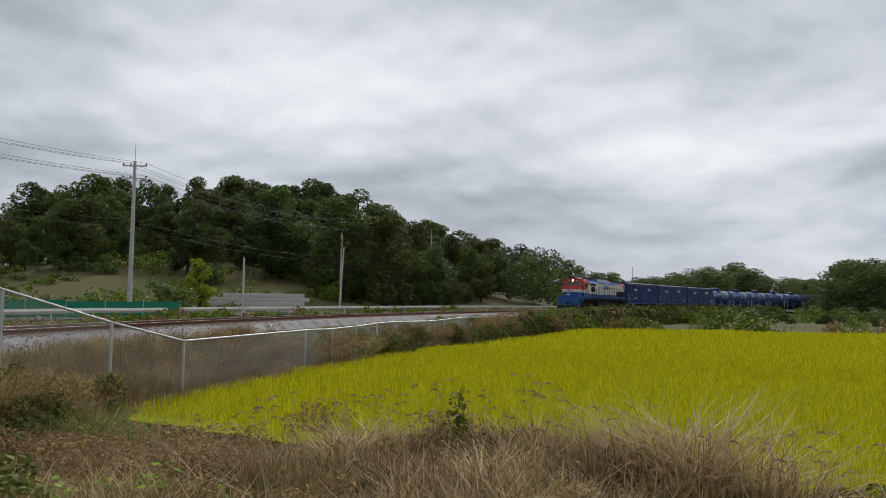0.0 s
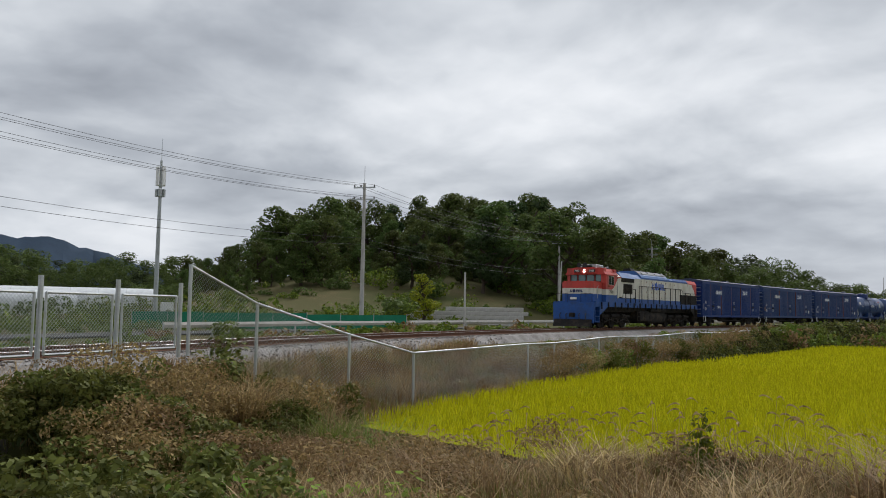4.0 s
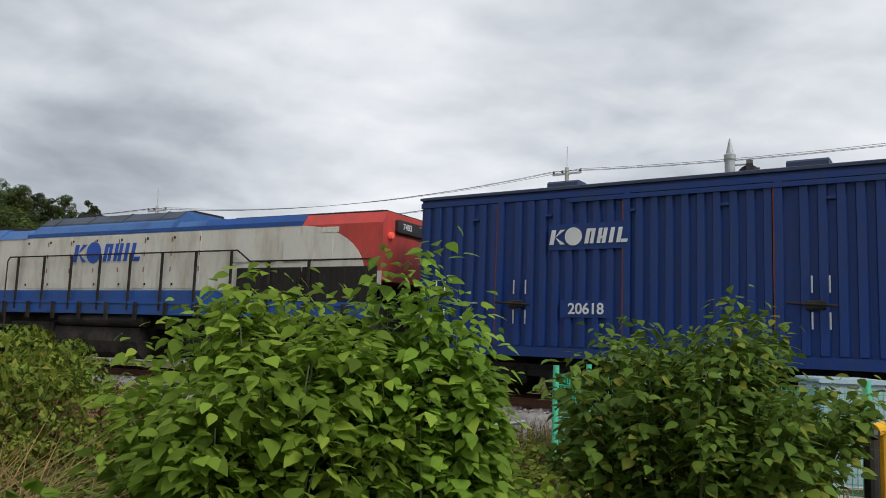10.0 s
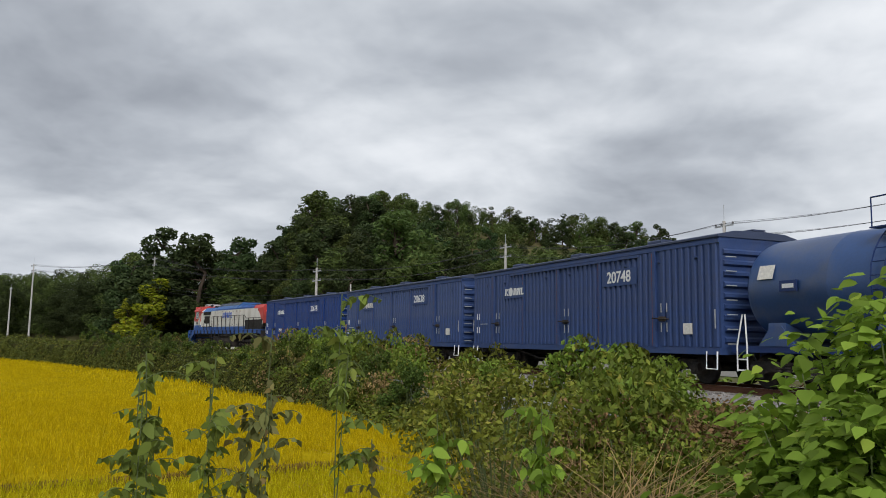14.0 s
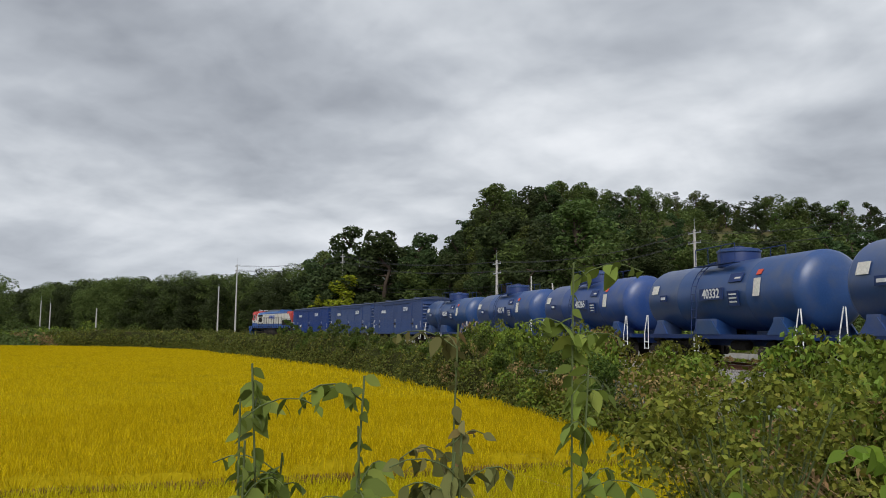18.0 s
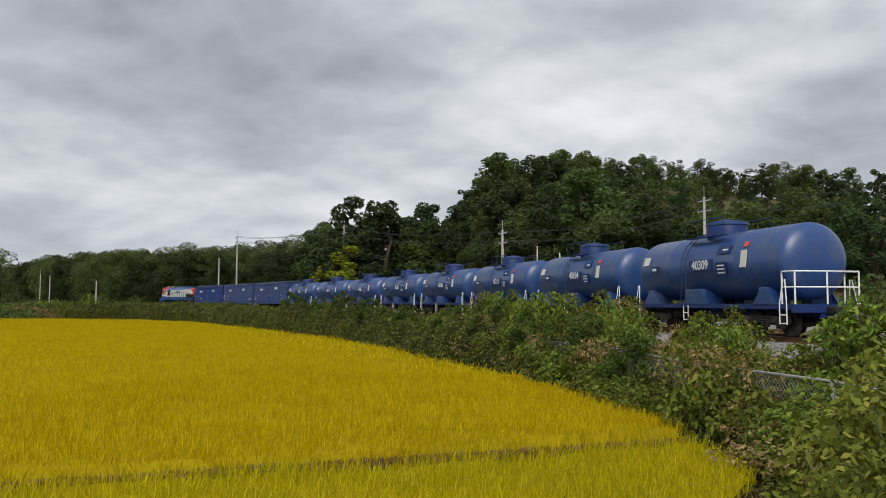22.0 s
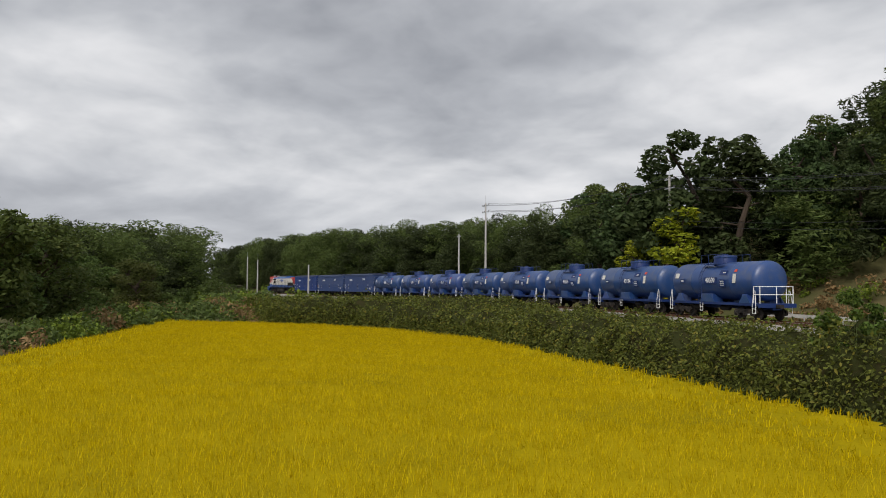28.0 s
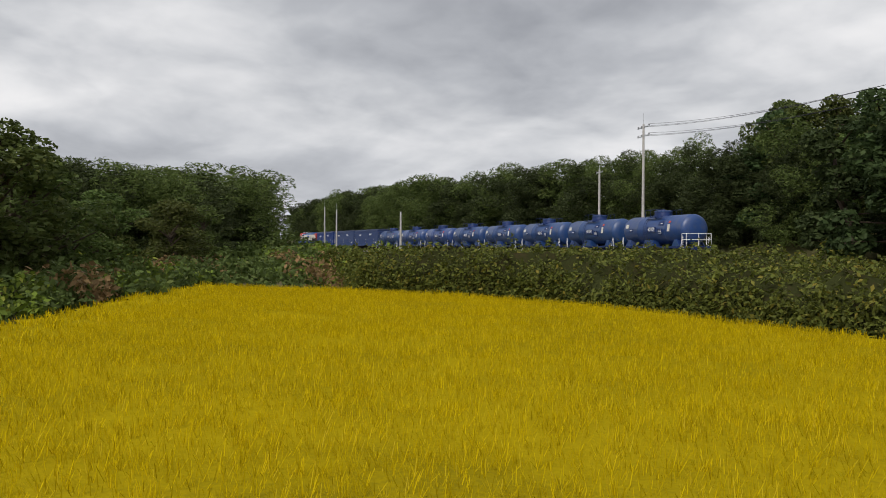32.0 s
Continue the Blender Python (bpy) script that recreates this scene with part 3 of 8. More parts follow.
def make_track():
    sweep("ballast_bed", [(2.3, -0.62), (1.75, -0.2), (-1.75, -0.2), (-2.4, -0.68)], -410, 440, 2.0, M["ballast"], "grey crushed stone ballast under the rails", "ballast")
    track = thing("railway_track", "single railway track with rusty rail sides and worn tops", "railway track", kind="structure")
    for off in (-0.7525, 0.7525):
        for name, ring, mat in (("rail", [(-0.07, -0.17), (0.07, -0.17), (0.07, -0.15), (0.012, -0.13), (0.012, -0.045), (0.034, -0.04), (0.034, -0.004), (-0.034, -0.004), (-0.034, -0.04), (-0.012, -0.045), (-0.012, -0.13), (-0.07, -0.15)], M["rail_side"]),
                                ("running_face", [(-0.03, -0.006), (0.03, -0.006), (0.026, 0.0), (-0.026, 0.0)], M["rail_top"])):
            sweep(name, ring, -410, 440, 2.0, mat, "", "", parent=track, off=off)
    # sleepers: near the crossing as parts, the rest joined
    def one(bag, s):
        x, y, h = on_line(s)
        b = Bag().box(-0.13, 0.13, -1.2, 1.2, -0.33, -0.165, 0.03)
        return bag.add([tuple(pose(x, y, 0, 0, 0, math.degrees(h) + 90) @ Vector(p)) for p in b.v], b.f)
    me = mesh_of("sleeper", Bag().box(-0.13, 0.13, -1.2, 1.2, -0.33, -0.165, 0.03), M["sleeper"])
    for k in range(130):
        s = -45 + k * 0.6
        x, y, h = on_line(s)
        part("sleeper", me, None, track, at=pose(x, y, 0, 0, 0, math.degrees(h) + 90))
    far = Bag()
    for k in range(260):
        one(far, -46 - k * 0.75)
        if k < 220:
            one(far, 33.5 + k * 0.75)
    part("far_sleepers", far, M["sleeper"], track, kind="stuff")
    # loose stones on the shoulders near the camera's side
    rng = np.random.RandomState(5)
    stones = Bag()
    for k in range(5200):
        s = rng.uniform(-52, 45)
        if -17.5 < s < -8.5:
            continue
        o = rng.choice((-1, 1), p=(0.25, 0.75)) * rng.uniform(0.9, 2.5)
        z = -0.2 if abs(o) < 1.75 else -0.2 - (abs(o) - 1.75) * 0.75
        x, y, _ = on_line(s, o)
        r = rng.uniform(0.03, 0.06)
        d = rng.uniform(-1, 1, (6, 3)) * 0.35
        p = np.array([(1, 0, 0), (0, 1, 0), (-1, 0, 0), (0, -1, 0), (0, 0, 0.9), (0, 0, -0.6)]) + d
        stones.add(p * r + (x, y, z + 0.01), [(0, 1, 4), (1, 2, 4), (2, 3, 4), (3, 0, 4), (1, 0, 5), (2, 1, 5), (3, 2, 5), (0, 3, 5)])
    solid("ballast_stones", stones, M["ballast"], "loose angular grey ballast stones on the track shoulder", "stones", kind="stuff")


make_track()


def make_road():
    rng = np.random.RandomState(8)
    rr = np.arange(-4, 34.1, 0.25)
    ww = np.linspace(-1, 1, 19)
    v, f = [], []
    for r in rr:
        half = np.interp(r, (-4, 3, 9, 13, 34), (2.1, 1.95, 1.85, 1.95, 2.2)) + 0.12 * math.sin(r * 1.9) + 0.07 * math.sin(r * 4.3)
        for w in ww:
            p = ROAD_A + ROAD_D * r + np.array((-ROAD_D[1], ROAD_D[0])) * w * half
            z = np.interp(r, (-6, 0, 10, 13.2, 20, 30), (-0.75, -0.62, -0.28, -0.2, -0.2, -0.45))
            s, o = by_line([p[0]], [p[1]])
            if abs(o[0]) < 2.6:
                z = max(z, -0.02 - 0.18 * max(0, abs(o[0]) - 1.0))
            rut = -0.03 * math.exp(-((abs(w) - 0.5) / 0.16) ** 2)
            v.append((p[0], p[1], z + 0.03 + rut + rng.uniform(-0.008, 0.008) - 0.05 * (abs(w) > 0.98)))
    n = len(ww)
    f = [(k * n + i, k * n + i + 1, k * n + n + i + 1, k * n + n + i) for k in range(len(rr) - 1) for i in range(n - 1)]
    cut = []
    for q in f:
        c = np.mean([v[i] for i in q], 0)
        s, o = by_line([c[0]], [c[1]])
        if abs(o[0]) > 1.55:
            cut.append(q)
    solid("road", Bag().add(v, cut), M["dirt"], "rutted dirt farm road leading to the level crossing", "road", kind="structure", smooth=True)
    # rubber-concrete panels between and beside the rails
    deck = thing("crossing_deck", "worn concrete crossing panels between the rails", "crossing deck", kind="structure")
    for off, half in ((0.0, 0.62), (1.17, 0.30), (-1.17, 0.30)):
        for k in range(4):
            x, y, h = on_line(-15.9 + k * 1.52, off)
            part("panel", Bag().box(-0.74, 0.74, -half, half, -0.3, -0.015, 0.02), M["concrete"], deck, at=pose(x, y, 0, 0, 0, math.degrees(h) + 90))
    rocks = Bag()
    for k in range(420):
        r, w = rng.uniform(-2, 12), rng.uniform(-1.9, 1.9)
        p = ROAD_A + ROAD_D * r + np.array((-ROAD_D[1], ROAD_D[0])) * w
        z = np.interp(r, (-6, 0, 10, 13.2), (-0.75, -0.62, -0.28, -0.2)) + 0.035
        q = np.array([(1, 0, 0), (0, 1, 0), (-1, 0, 0), (0, -1, 0), (0, 0, 0.7)]) + rng.uniform(-0.3, 0.3, (5, 3))
        rocks.add(q * rng.uniform(0.012, 0.04) + (p[0], p[1], z), [(0, 1, 4), (1, 2, 4), (2, 3, 4), (3, 0, 4)])
    solid("road_gravel", rocks, M["concrete_pale"], "small pale stones scattered over the dirt road", "gravel", kind="stuff")


make_road()

# ---- the goods train: locomotive, three box wagons, eight tank wagons ----
# each vehicle: x forwards, y to its left (inside of the curve), z = 0 on the rails


def bogie(parent, x, axles, wheel_r, name="bogie"):
    """A bogie with its wheels, side frames, axle boxes and springs."""
    span = axles[-1] - axles[0]
    frame_ = Bag()
    for sy in (-1, 1):
        y = sy * 1.02
        top = wheel_r + 0.25
        ring = [(axles[0] - 0.35, wheel_r + 0.05), (axles[0] - 0.25, top), (axles[-1] + 0.25, top), (axles[-1] + 0.35, wheel_r + 0.05), (axles[-1] + 0.1, wheel_r - 0.12), (axles[-1] - 0.4, wheel_r + 0.02), (axles[0] + 0.4, wheel_r + 0.02), (axles[0] - 0.1, wheel_r - 0.12)]
        frame_.prism_y([(x + a, b) for a, b in ring][::-1], y - 0.06, y + 0.06)
        frame_.box(x - 0.12, x + 0.12, -1.0, 1.0, wheel_r + 0.0, wheel_r + 0.3)
    b = part(name, frame_, M["chassis"], parent, "grimy black cast bogie frame")
    for a in axles:
        w = Bag()
        for sy in (-1, 1):
            w.lathe_x([(-0.07, wheel_r * 0.94), (-0.04, wheel_r), (0.06, wheel_r), (0.075, wheel_r + 0.025), (0.085, wheel_r + 0.025)], 24)
            w.v[-120:] = [(x + a + p[1], sy * (0.77 - p[0]), wheel_r + p[2]) for p in w.v[-120:]]
        w.tube((x + a, -0.8, wheel_r), (x + a, 0.8, wheel_r), 0.08)
        part("wheelset", w, M["chassis"], b)
        for sy in (-1, 1):
            bx = Bag().box(x + a - 0.14, x + a + 0.14, min(sy * 1.05, sy * 1.22), max(sy * 1.05, sy * 1.22), wheel_r - 0.16, wheel_r + 0.16, 0.04)
            bx.disc_y(x + a, wheel_r, 0.1, sy * 1.2, sy * 1.27, 12)
            part("axle_box", bx, M["chassis"], b)
    for a, c in zip(axles, axles[1:]):
        for sy in (-1, 1):
            for dx in (-0.13, 0.13):
                ridges = [(wheel_r - 0.12 + k * 0.0375, 0.085 if k % 2 == 0 else 0.062) for k in range(9)]
                part("coil_spring", Bag().lathe_z(ridges, 10, x + (a + c) / 2 + dx, sy * 1.1), M["chassis"], b)
    return b


def mark(parent, mat, height, at):
    """A plain emblem: slanted bars and a disc in place of the operator's name."""
    h = height
    ring = [(-1.14 + 0.62 * math.cos(t), 0.02 + 0.62 * math.sin(t)) for t in np.linspace(0, 2 * math.pi, 25)[:-1]]
    disc = part("emblem", Bag().prism_y([(x * h, z * h) for x, z in ring][::-1], -0.004, 0.004), mat, parent, at=at)

    def slab(x, w, lean=0.18, z0=-0.5, z1=0.5):
        x, w = x * 1.2, w * 1.2
        outline = [((x + lean * z0) * h, z0 * h), ((x + w + lean * z0) * h, z0 * h), ((x + w + lean * z1) * h, z1 * h), ((x + lean * z1) * h, z1 * h)]
        part("emblem_bar", Bag().prism_y(outline[::-1], -0.006, 0.006), mat, disc)

    slab(-2.35, 0.26)
    for up_ in (1, -1):
        outline = [(-2.46 * h, 0.0), (-2.28 * h, 0.12 * h * up_), (-1.74 * h, 0.5 * h * up_), (-2.1 * h, 0.5 * h * up_)]
        part("emblem_bar", Bag().prism_y(outline[::-up_], -0.006, 0.006), mat, disc)
    for x, w in ((-0.2, 0.22), (0.12, 0.2), (0.52, 0.2), (0.82, 0.2), (1.22, 0.22), (1.66, 0.22)):
        slab(x, w)
    for x, w, z0, z1 in ((1.92, 0.36, -0.5, -0.28), (0.02, 0.09, 0.3, 0.5), (0.73, 0.08, -0.2, -0.02)):
        slab(x, w, z0=z0, z1=z1)
    return disc


def build_loco(at):
    e = thing("diesel_locomotive", "red, cream and blue six-axle diesel goods locomotive, grimy underneath", "locomotive", at=at)
    y = 1.38
    # underframe and walkways
    sill = Bag().box(-10.1, 9.9, -1.5, 1.5, 1.45, 1.72)
    sill.box(-10.1, 9.9, -1.52, 1.52, 1.72, 1.78)
    part("underframe", sill, M["loco_blue"], e)
    part("frame_beam", Bag().box(-9.8, 9.4, -1.0, 1.0, 1.1, 1.45), M["chassis"], e)
    for k in range(18):
        x = 9.0 - k * 1.08
        part("sill_bracket", Bag().prism_y([(x - 0.05, 1.3), (x + 0.05, 1.3), (x + 0.05, 1.76), (x - 0.05, 1.76)][::-1], 1.5, 1.56), M["chassis"], e)
    # short nose: blue below, pale band, red top
    def nose_band(name, z0, z1, mat, grow=0.0):
        ring = [(8.15, -1.15 - grow), (9.45, -1.15 - grow), (9.8 + grow, -0.75), (9.8 + grow, 0.75), (9.45, 1.15 + grow), (8.15, 1.15 + grow)]
        part(name, Bag().prism_z(ring, z0, z1), mat, e)
    nose_band("nose_lower", 1.78, 2.28, M["loco_blue"])
    nose_band("nose_band", 2.28, 2.66, M["loco_cream"], 0.003)
    nose_band("nose_top", 2.66, 3.06, M["loco_red"])
    nose_band("nose_lid", 3.06, 3.13, M["loco_red"], -0.08)
    part("nose_lamp_box", Bag().box(9.8, 9.88, -0.35, 0.1, 1.9, 2.05, 0.02), M["white"], e)
    mark(e, M["navy_ink"], 0.17, pose(9.825, 0.1, 2.47, 0, 0, 90))
    for sy in (-1, 1):
        part("handrail", Bag().hose([(9.0, sy * 1.22, 2.0), (9.0, sy * 1.22, 2.75), (8.75, sy * 1.22, 2.85)], 0.018), M["steel_paint"], e)
    # cab
    def cab_slab(name, z0, z1, mat, grow=0.0):
        part(name, Bag().box(6.35, 8.15, -1.45 - grow, 1.45 + grow, z0, z1), mat, e)
    cab_slab("cab_base", 1.78, 2.25, M["loco_blue"], 0.004)
    cab_slab("cab_side", 2.25, 2.62, M["loco_cream"], 0.002)
    part("cab_wall", Bag().prism_x([(-1.45, 2.62), (1.45, 2.62), (1.45, 3.62), (1.2, 3.95), (0.6, 4.08), (-0.6, 4.08), (-1.2, 3.95), (-1.45, 3.62)], 6.35, 8.15), M["loco_red"], e)
    part("cab_roof", Bag().prism_x([(-1.5, 3.62), (1.5, 3.62), (1.24, 3.99), (0.62, 4.12), (-0.62, 4.12), (-1.24, 3.99)], 6.32, 8.38), M["loco_red"], e, "faded red cab roof")
    part("number_board", Bag().box(8.33, 8.48, -0.85, 0.85, 3.70, 4.02, 0.05), M["loco_red"], e)
    for sy in (-1, 1):
        nb = part("number_plate", Bag().box(8.475, 8.49, sy * 0.55 - 0.24, sy * 0.55 + 0.24, 3.76, 3.96), M["black"], e)
        me = letters("7483", 0.13)
        me.materials.clear()
        me.materials.append(M["mark_white"])
        part("digits", me, None, nb, at=pose(8.496, sy * 0.55, 3.86, 0, 0, 90))
    for z in (3.93, 3.79):
        part("headlight", Bag().tube((8.47, 0, z), (8.55, 0, z), 0.062, n=14), M["headlight"], e, "lit round headlight")
    for sy in (-1, 1):
        for y0, y1, mat in ((0.06, 0.56, "glass_pale"), (0.72, 1.22, "glass_pale")):
            a, b_ = sorted((sy * y0, sy * y1))
            w = part("windscreen", Bag().box(8.15, 8.18, a, b_, 3.17, 3.62, 0.06), M[mat], e, "dark cab window pane")
            part("window_gasket", Bag().box(8.14, 8.165, a - 0.05, b_ + 0.05, 3.12, 3.66, 0.08), M["black"], w)
        for x0, x1 in ((6.95, 7.32), (7.36, 7.73)):
            w = part("side_window", Bag().box(x0, x1, *sorted((sy * 1.45, sy * 1.475)), 2.95, 3.52), M["glass"], e)
            part("window_frame", Bag().box(x0 - 0.03, x1 + 0.03, *sorted((sy * 1.44, sy * 1.468)), 2.92, 3.55), M["loco_cream"], w)
        part("cab_number", letters("7483", 0.22), None, e, at=pose(7.3, sy * 1.458, 2.45, 0, 0, 180 if sy > 0 else 0)).data.materials.append(M["black"])
        fr = [(6.93, 2.3), (7.68, 2.3), (7.68, 2.6), (6.93, 2.6), (6.93, 2.3)]
        part("number_frame", Bag().hose([(a, sy * 1.455, b) for a, b in fr], 0.008, 4), M["steel_paint"], e)
        part("drip_rail", Bag().box(6.33, 8.2, *sorted((sy * 1.44, sy * 1.5)), 3.58, 3.63), M["loco_red"], e)
        part("cream_corner", Bag().prism_y([(7.25, 2.62), (6.95, 2.74), (6.62, 3.02), (6.35, 3.36), (6.35, 2.62)][:: -1 if sy > 0 else 1], *sorted((sy * 1.45, sy * 1.4555))), M["loco_cream"], e)
        part("air_horn", Bag().tube((6.6, sy * 0.5, 4.16), (6.05, sy * 0.5, 4.16), 0.04, 0.05, 12).tube((6.05, sy * 0.5, 4.16), (5.85, sy * 0.5, 4.16), 0.05, 0.13, 14), M["black"], e)
        part("roof_pipe", Bag().hose([(8.2, sy * 1.1, 4.02), (7.6, sy * 1.12, 4.08), (7.4, sy * 1.12, 4.02), (6.4, sy * 1.12, 4.04)], 0.03), M["loco_red"], e)
        part("door_seam", Bag().box(6.36, 6.39, *sorted((sy * 1.452, sy * 1.462)), 1.85, 3.55), M["chassis"], e)
        part("side_grab", Bag().hose([(6.45, sy * 1.5, 2.0), (6.45, sy * 1.52, 2.9)], 0.016), M["steel_paint"], e)
        part("underwindow_rust", Bag().box(7.5, 7.9, *sorted((sy * 1.45, sy * 1.4545)), 2.8, 2.88), M["rust_frame"], e)
    horn = Bag()
    for dy in (-0.22, 0.22):
        horn.tube((7.8, dy - 0.1, 4.26), (8.4, dy - 0.1, 4.26), 0.05, 0.06, 12)
        horn.tube((8.4, dy - 0.1, 4.26), (8.65, dy - 0.1, 4.26), 0.06, 0.16, 16)
    horn.box(7.9, 8.0, -0.4, 0.3, 4.08, 4.26)
    part("air_horn", horn, M["black"], e)
    for sy in (-1, 1):
        part("roof_locker", Bag().box(8.0, 8.36, *sorted((sy * 0.9, sy * 1.36)), 3.72, 4.06, 0.03), M["loco_red"], e, "faded red roof equipment box")
        part("roof_locker", Bag().box(6.36, 6.74, *sorted((sy * 0.95, sy * 1.38)), 3.72, 4.02, 0.03), M["loco_red"], e, "rusty red roof equipment box")
        part("pipe_bend", Bag().hose([(7.75, sy * 1.3, 3.86), (7.45, sy * 1.36, 3.8), (7.25, sy * 1.34, 3.88), (6.95, sy * 1.36, 3.8)], 0.028), M["loco_red"], e)
        part("front_corner", Bag().prism_z([(8.15, sy * 1.2), (8.32, sy * 1.16), (8.15, sy * 1.45)][:: 1 if sy > 0 else -1], 3.06, 3.62), M["loco_red"], e)
    part("roof_air_unit", Bag().box(6.75, 7.85, -0.6, 0.6, 4.1, 4.34, 0.06), M["steel_paint"], e, "pale grey roof cooling unit")
    for k in range(6):
        part("cooler_fin", Bag().box(6.8 + k * 0.17, 6.87 + k * 0.17, -0.605, 0.605, 4.2, 4.29), M["soot"], e)
    # equipment section behind the cab
    hood = [(-y, 2.07), (y, 2.07), (y, 3.55), (1.05, 3.82), (-1.05, 3.82), (-y, 3.55)]
    part("equipment_hood", Bag().prism_x(hood, 1.95, 6.35), M["loco_cream"], e)
    for sy in (-1, 1):
        a, b_ = sorted((sy * 1.382, sy * 1.40))
        part("red_flash", Bag().prism_y([(6.35, 3.34), (6.35, 3.55), (5.45, 3.55), (5.5, 3.48), (6.0, 3.46)][:: 1 if sy > 0 else -1], a, b_), M["loco_red"], e)
        g = part("intake_grille", Bag().prism_x([(sy * 1.43, 3.22), (sy * 1.43, 3.5), (sy * 1.36, 3.5), (sy * 1.36, 3.22)], 3.35, 5.5), M["soot"], e, "sooty air intake grille")
        for k in range(10):
            part("slat", Bag().box(3.4 + k * 0.21, 3.44 + k * 0.21, *sorted((sy * 1.43, sy * 1.45)), 3.22, 3.5), M["chassis"], g)
        d = part("filter_door", Bag().box(3.65, 5.15, *sorted((sy * 1.38, sy * 1.42)), 2.4, 3.1, 0.015), M["soot"], e)
        for k in range(14):
            part("slat", Bag().box(3.72 + k * 0.1, 3.75 + k * 0.1, *sorted((sy * 1.42, sy * 1.435)), 2.46, 3.04), M["chassis"], d)
        part("side_locker", Bag().box(3.6, 5.4, *sorted((sy * 1.38, sy * 1.48)), 2.1, 2.3, 0.02), M["placard"], e)
        part("oil_stain", Bag().box(3.1, 5.9, *sorted((sy * 1.38, sy * 1.386)), 2.07, 2.16), M["chassis"], e)
        part("hood_base", Bag().box(-10.0, 6.35, *sorted((sy * 1.36, sy * 1.42)), 1.78, 2.07), M["loco_blue"], e)
    part("intake_roof", Bag().prism_x([(-1.46, 3.5), (1.46, 3.5), (1.1, 3.9), (-1.1, 3.9)], 3.3, 5.55), M["loco_roof"], e)
    part("low_roof", Bag().prism_x([(-1.4, 3.55), (1.4, 3.55), (1.08, 3.85), (-1.08, 3.85)], 1.95, 3.3), M["loco_roof"], e)
    part("fan_cowl", Bag().tube((4.4, 0, 3.88), (4.4, 0, 4.08), 0.66, n=24), M["soot"], e)
    part("roof_box", Bag().box(5.3, 5.6, -0.3, 0.3, 3.85, 4.1, 0.03), M["black"], e)
    # engine hood
    part("engine_hood", Bag().prism_x([(-y, 2.07), (y, 2.07), (y, 3.6), (-y, 3.6)], -4.9, 1.95), M["loco_cream"], e)
    part("engine_roof", Bag().prism_x([(-y - 0.01, 3.6), (y + 0.01, 3.6), (1.22, 3.86), (0.8, 4.18), (-0.8, 4.18), (-1.22, 3.86)], -3.75, 1.8), M["loco_roof"], e)
    part("roof_sheet", Bag().prism_x([(-1.14, 3.93), (1.14, 3.93), (1.12, 3.97), (0.82, 4.19), (-0.82, 4.19), (-1.12, 3.97)], -3.74, 1.79), M["roof_dull"], e, "weathered dark grey roof sheet")
    for k in range(4):
        part("roof_seam", Bag().prism_x([(-1.16, 3.93), (1.16, 3.93), (1.14, 3.98), (0.83, 4.21), (-0.83, 4.21), (-1.14, 3.98)], -3.1 + k * 1.4, -3.05 + k * 1.4), M["roof_dull"], e)
    part("engine_roof_end", Bag().prism_x([(-y - 0.01, 3.6), (y + 0.01, 3.6), (1.18, 3.84), (-1.18, 3.84)], -4.9, -3.9), M["loco_roof"], e)
    part("blue_stripe", Bag().box(-8.0, 1.96, -y - 0.006, y + 0.006, 3.56, 3.67), M["loco_blue"], e)
    part("exhaust_deck", Bag().box(-3.7, 0.9, -0.55, 0.55, 4.18, 4.25, 0.02), M["soot"], e)
    part("exhaust_stack", Bag().prism_x([(-0.35, 4.2), (0.35, 4.2), (0.25, 4.4), (-0.25, 4.4)], 0.6, 1.35), M["soot"], e)
    for sy in (-1, 1):
        for k in range(14):
            x = 1.9 - k * 0.485
            a, b_ = sorted((sy * y, sy * (y + 0.012)))
            d = part("engine_door", Bag().box(x - 0.47, x - 0.012, a, b_, 2.12, 3.52), M["loco_cream"], e)
            if k % 2 == 0:
                for z in (2.2, 3.38):
                    part("door_latch", Bag().box(x - 0.08, x - 0.03, *sorted((sy * (y + 0.012), sy * (y + 0.028))), z, z + 0.06), M["chassis"], d)
            else:
                for z in (2.55, 2.95, 3.3):
                    part("hinge", Bag().box(x - 0.462, x - 0.44, *sorted((sy * (y + 0.012), sy * (y + 0.026))), z, z + 0.12), M["rust_frame"], d)
        mark(e, M["mark_blue"], 0.47, pose(-1.5, sy * (y + 0.021), 3.08, 0, 0, 180 if sy > 0 else 0))
    # rear hood with radiators and the red tail
    part("radiator_hood", Bag().prism_x([(-y, 2.07), (y, 2.07), (y, 3.56), (1.2, 3.8), (-1.2, 3.8), (-y, 3.56)], -8.0, -4.9), M["loco_cream"], e)
    part("tail_hood", Bag().prism_x([(-y - 0.004, 2.3), (y + 0.004, 2.3), (y + 0.004, 3.56), (1.2, 3.82), (-1.2, 3.82), (-y - 0.004, 3.56)], -10.2, -8.0), M["loco_red"], e)
    part("radiator_roof", Bag().prism_x([(-y, 3.6), (y, 3.6), (1.22, 3.84), (-1.22, 3.84)], -8.0, -4.9), M["loco_blue"], e)
    part("roof_grille", Bag().box(-10.0, -5.6, -1.0, 1.0, 3.83, 3.9, 0.02), M["soot"], e)
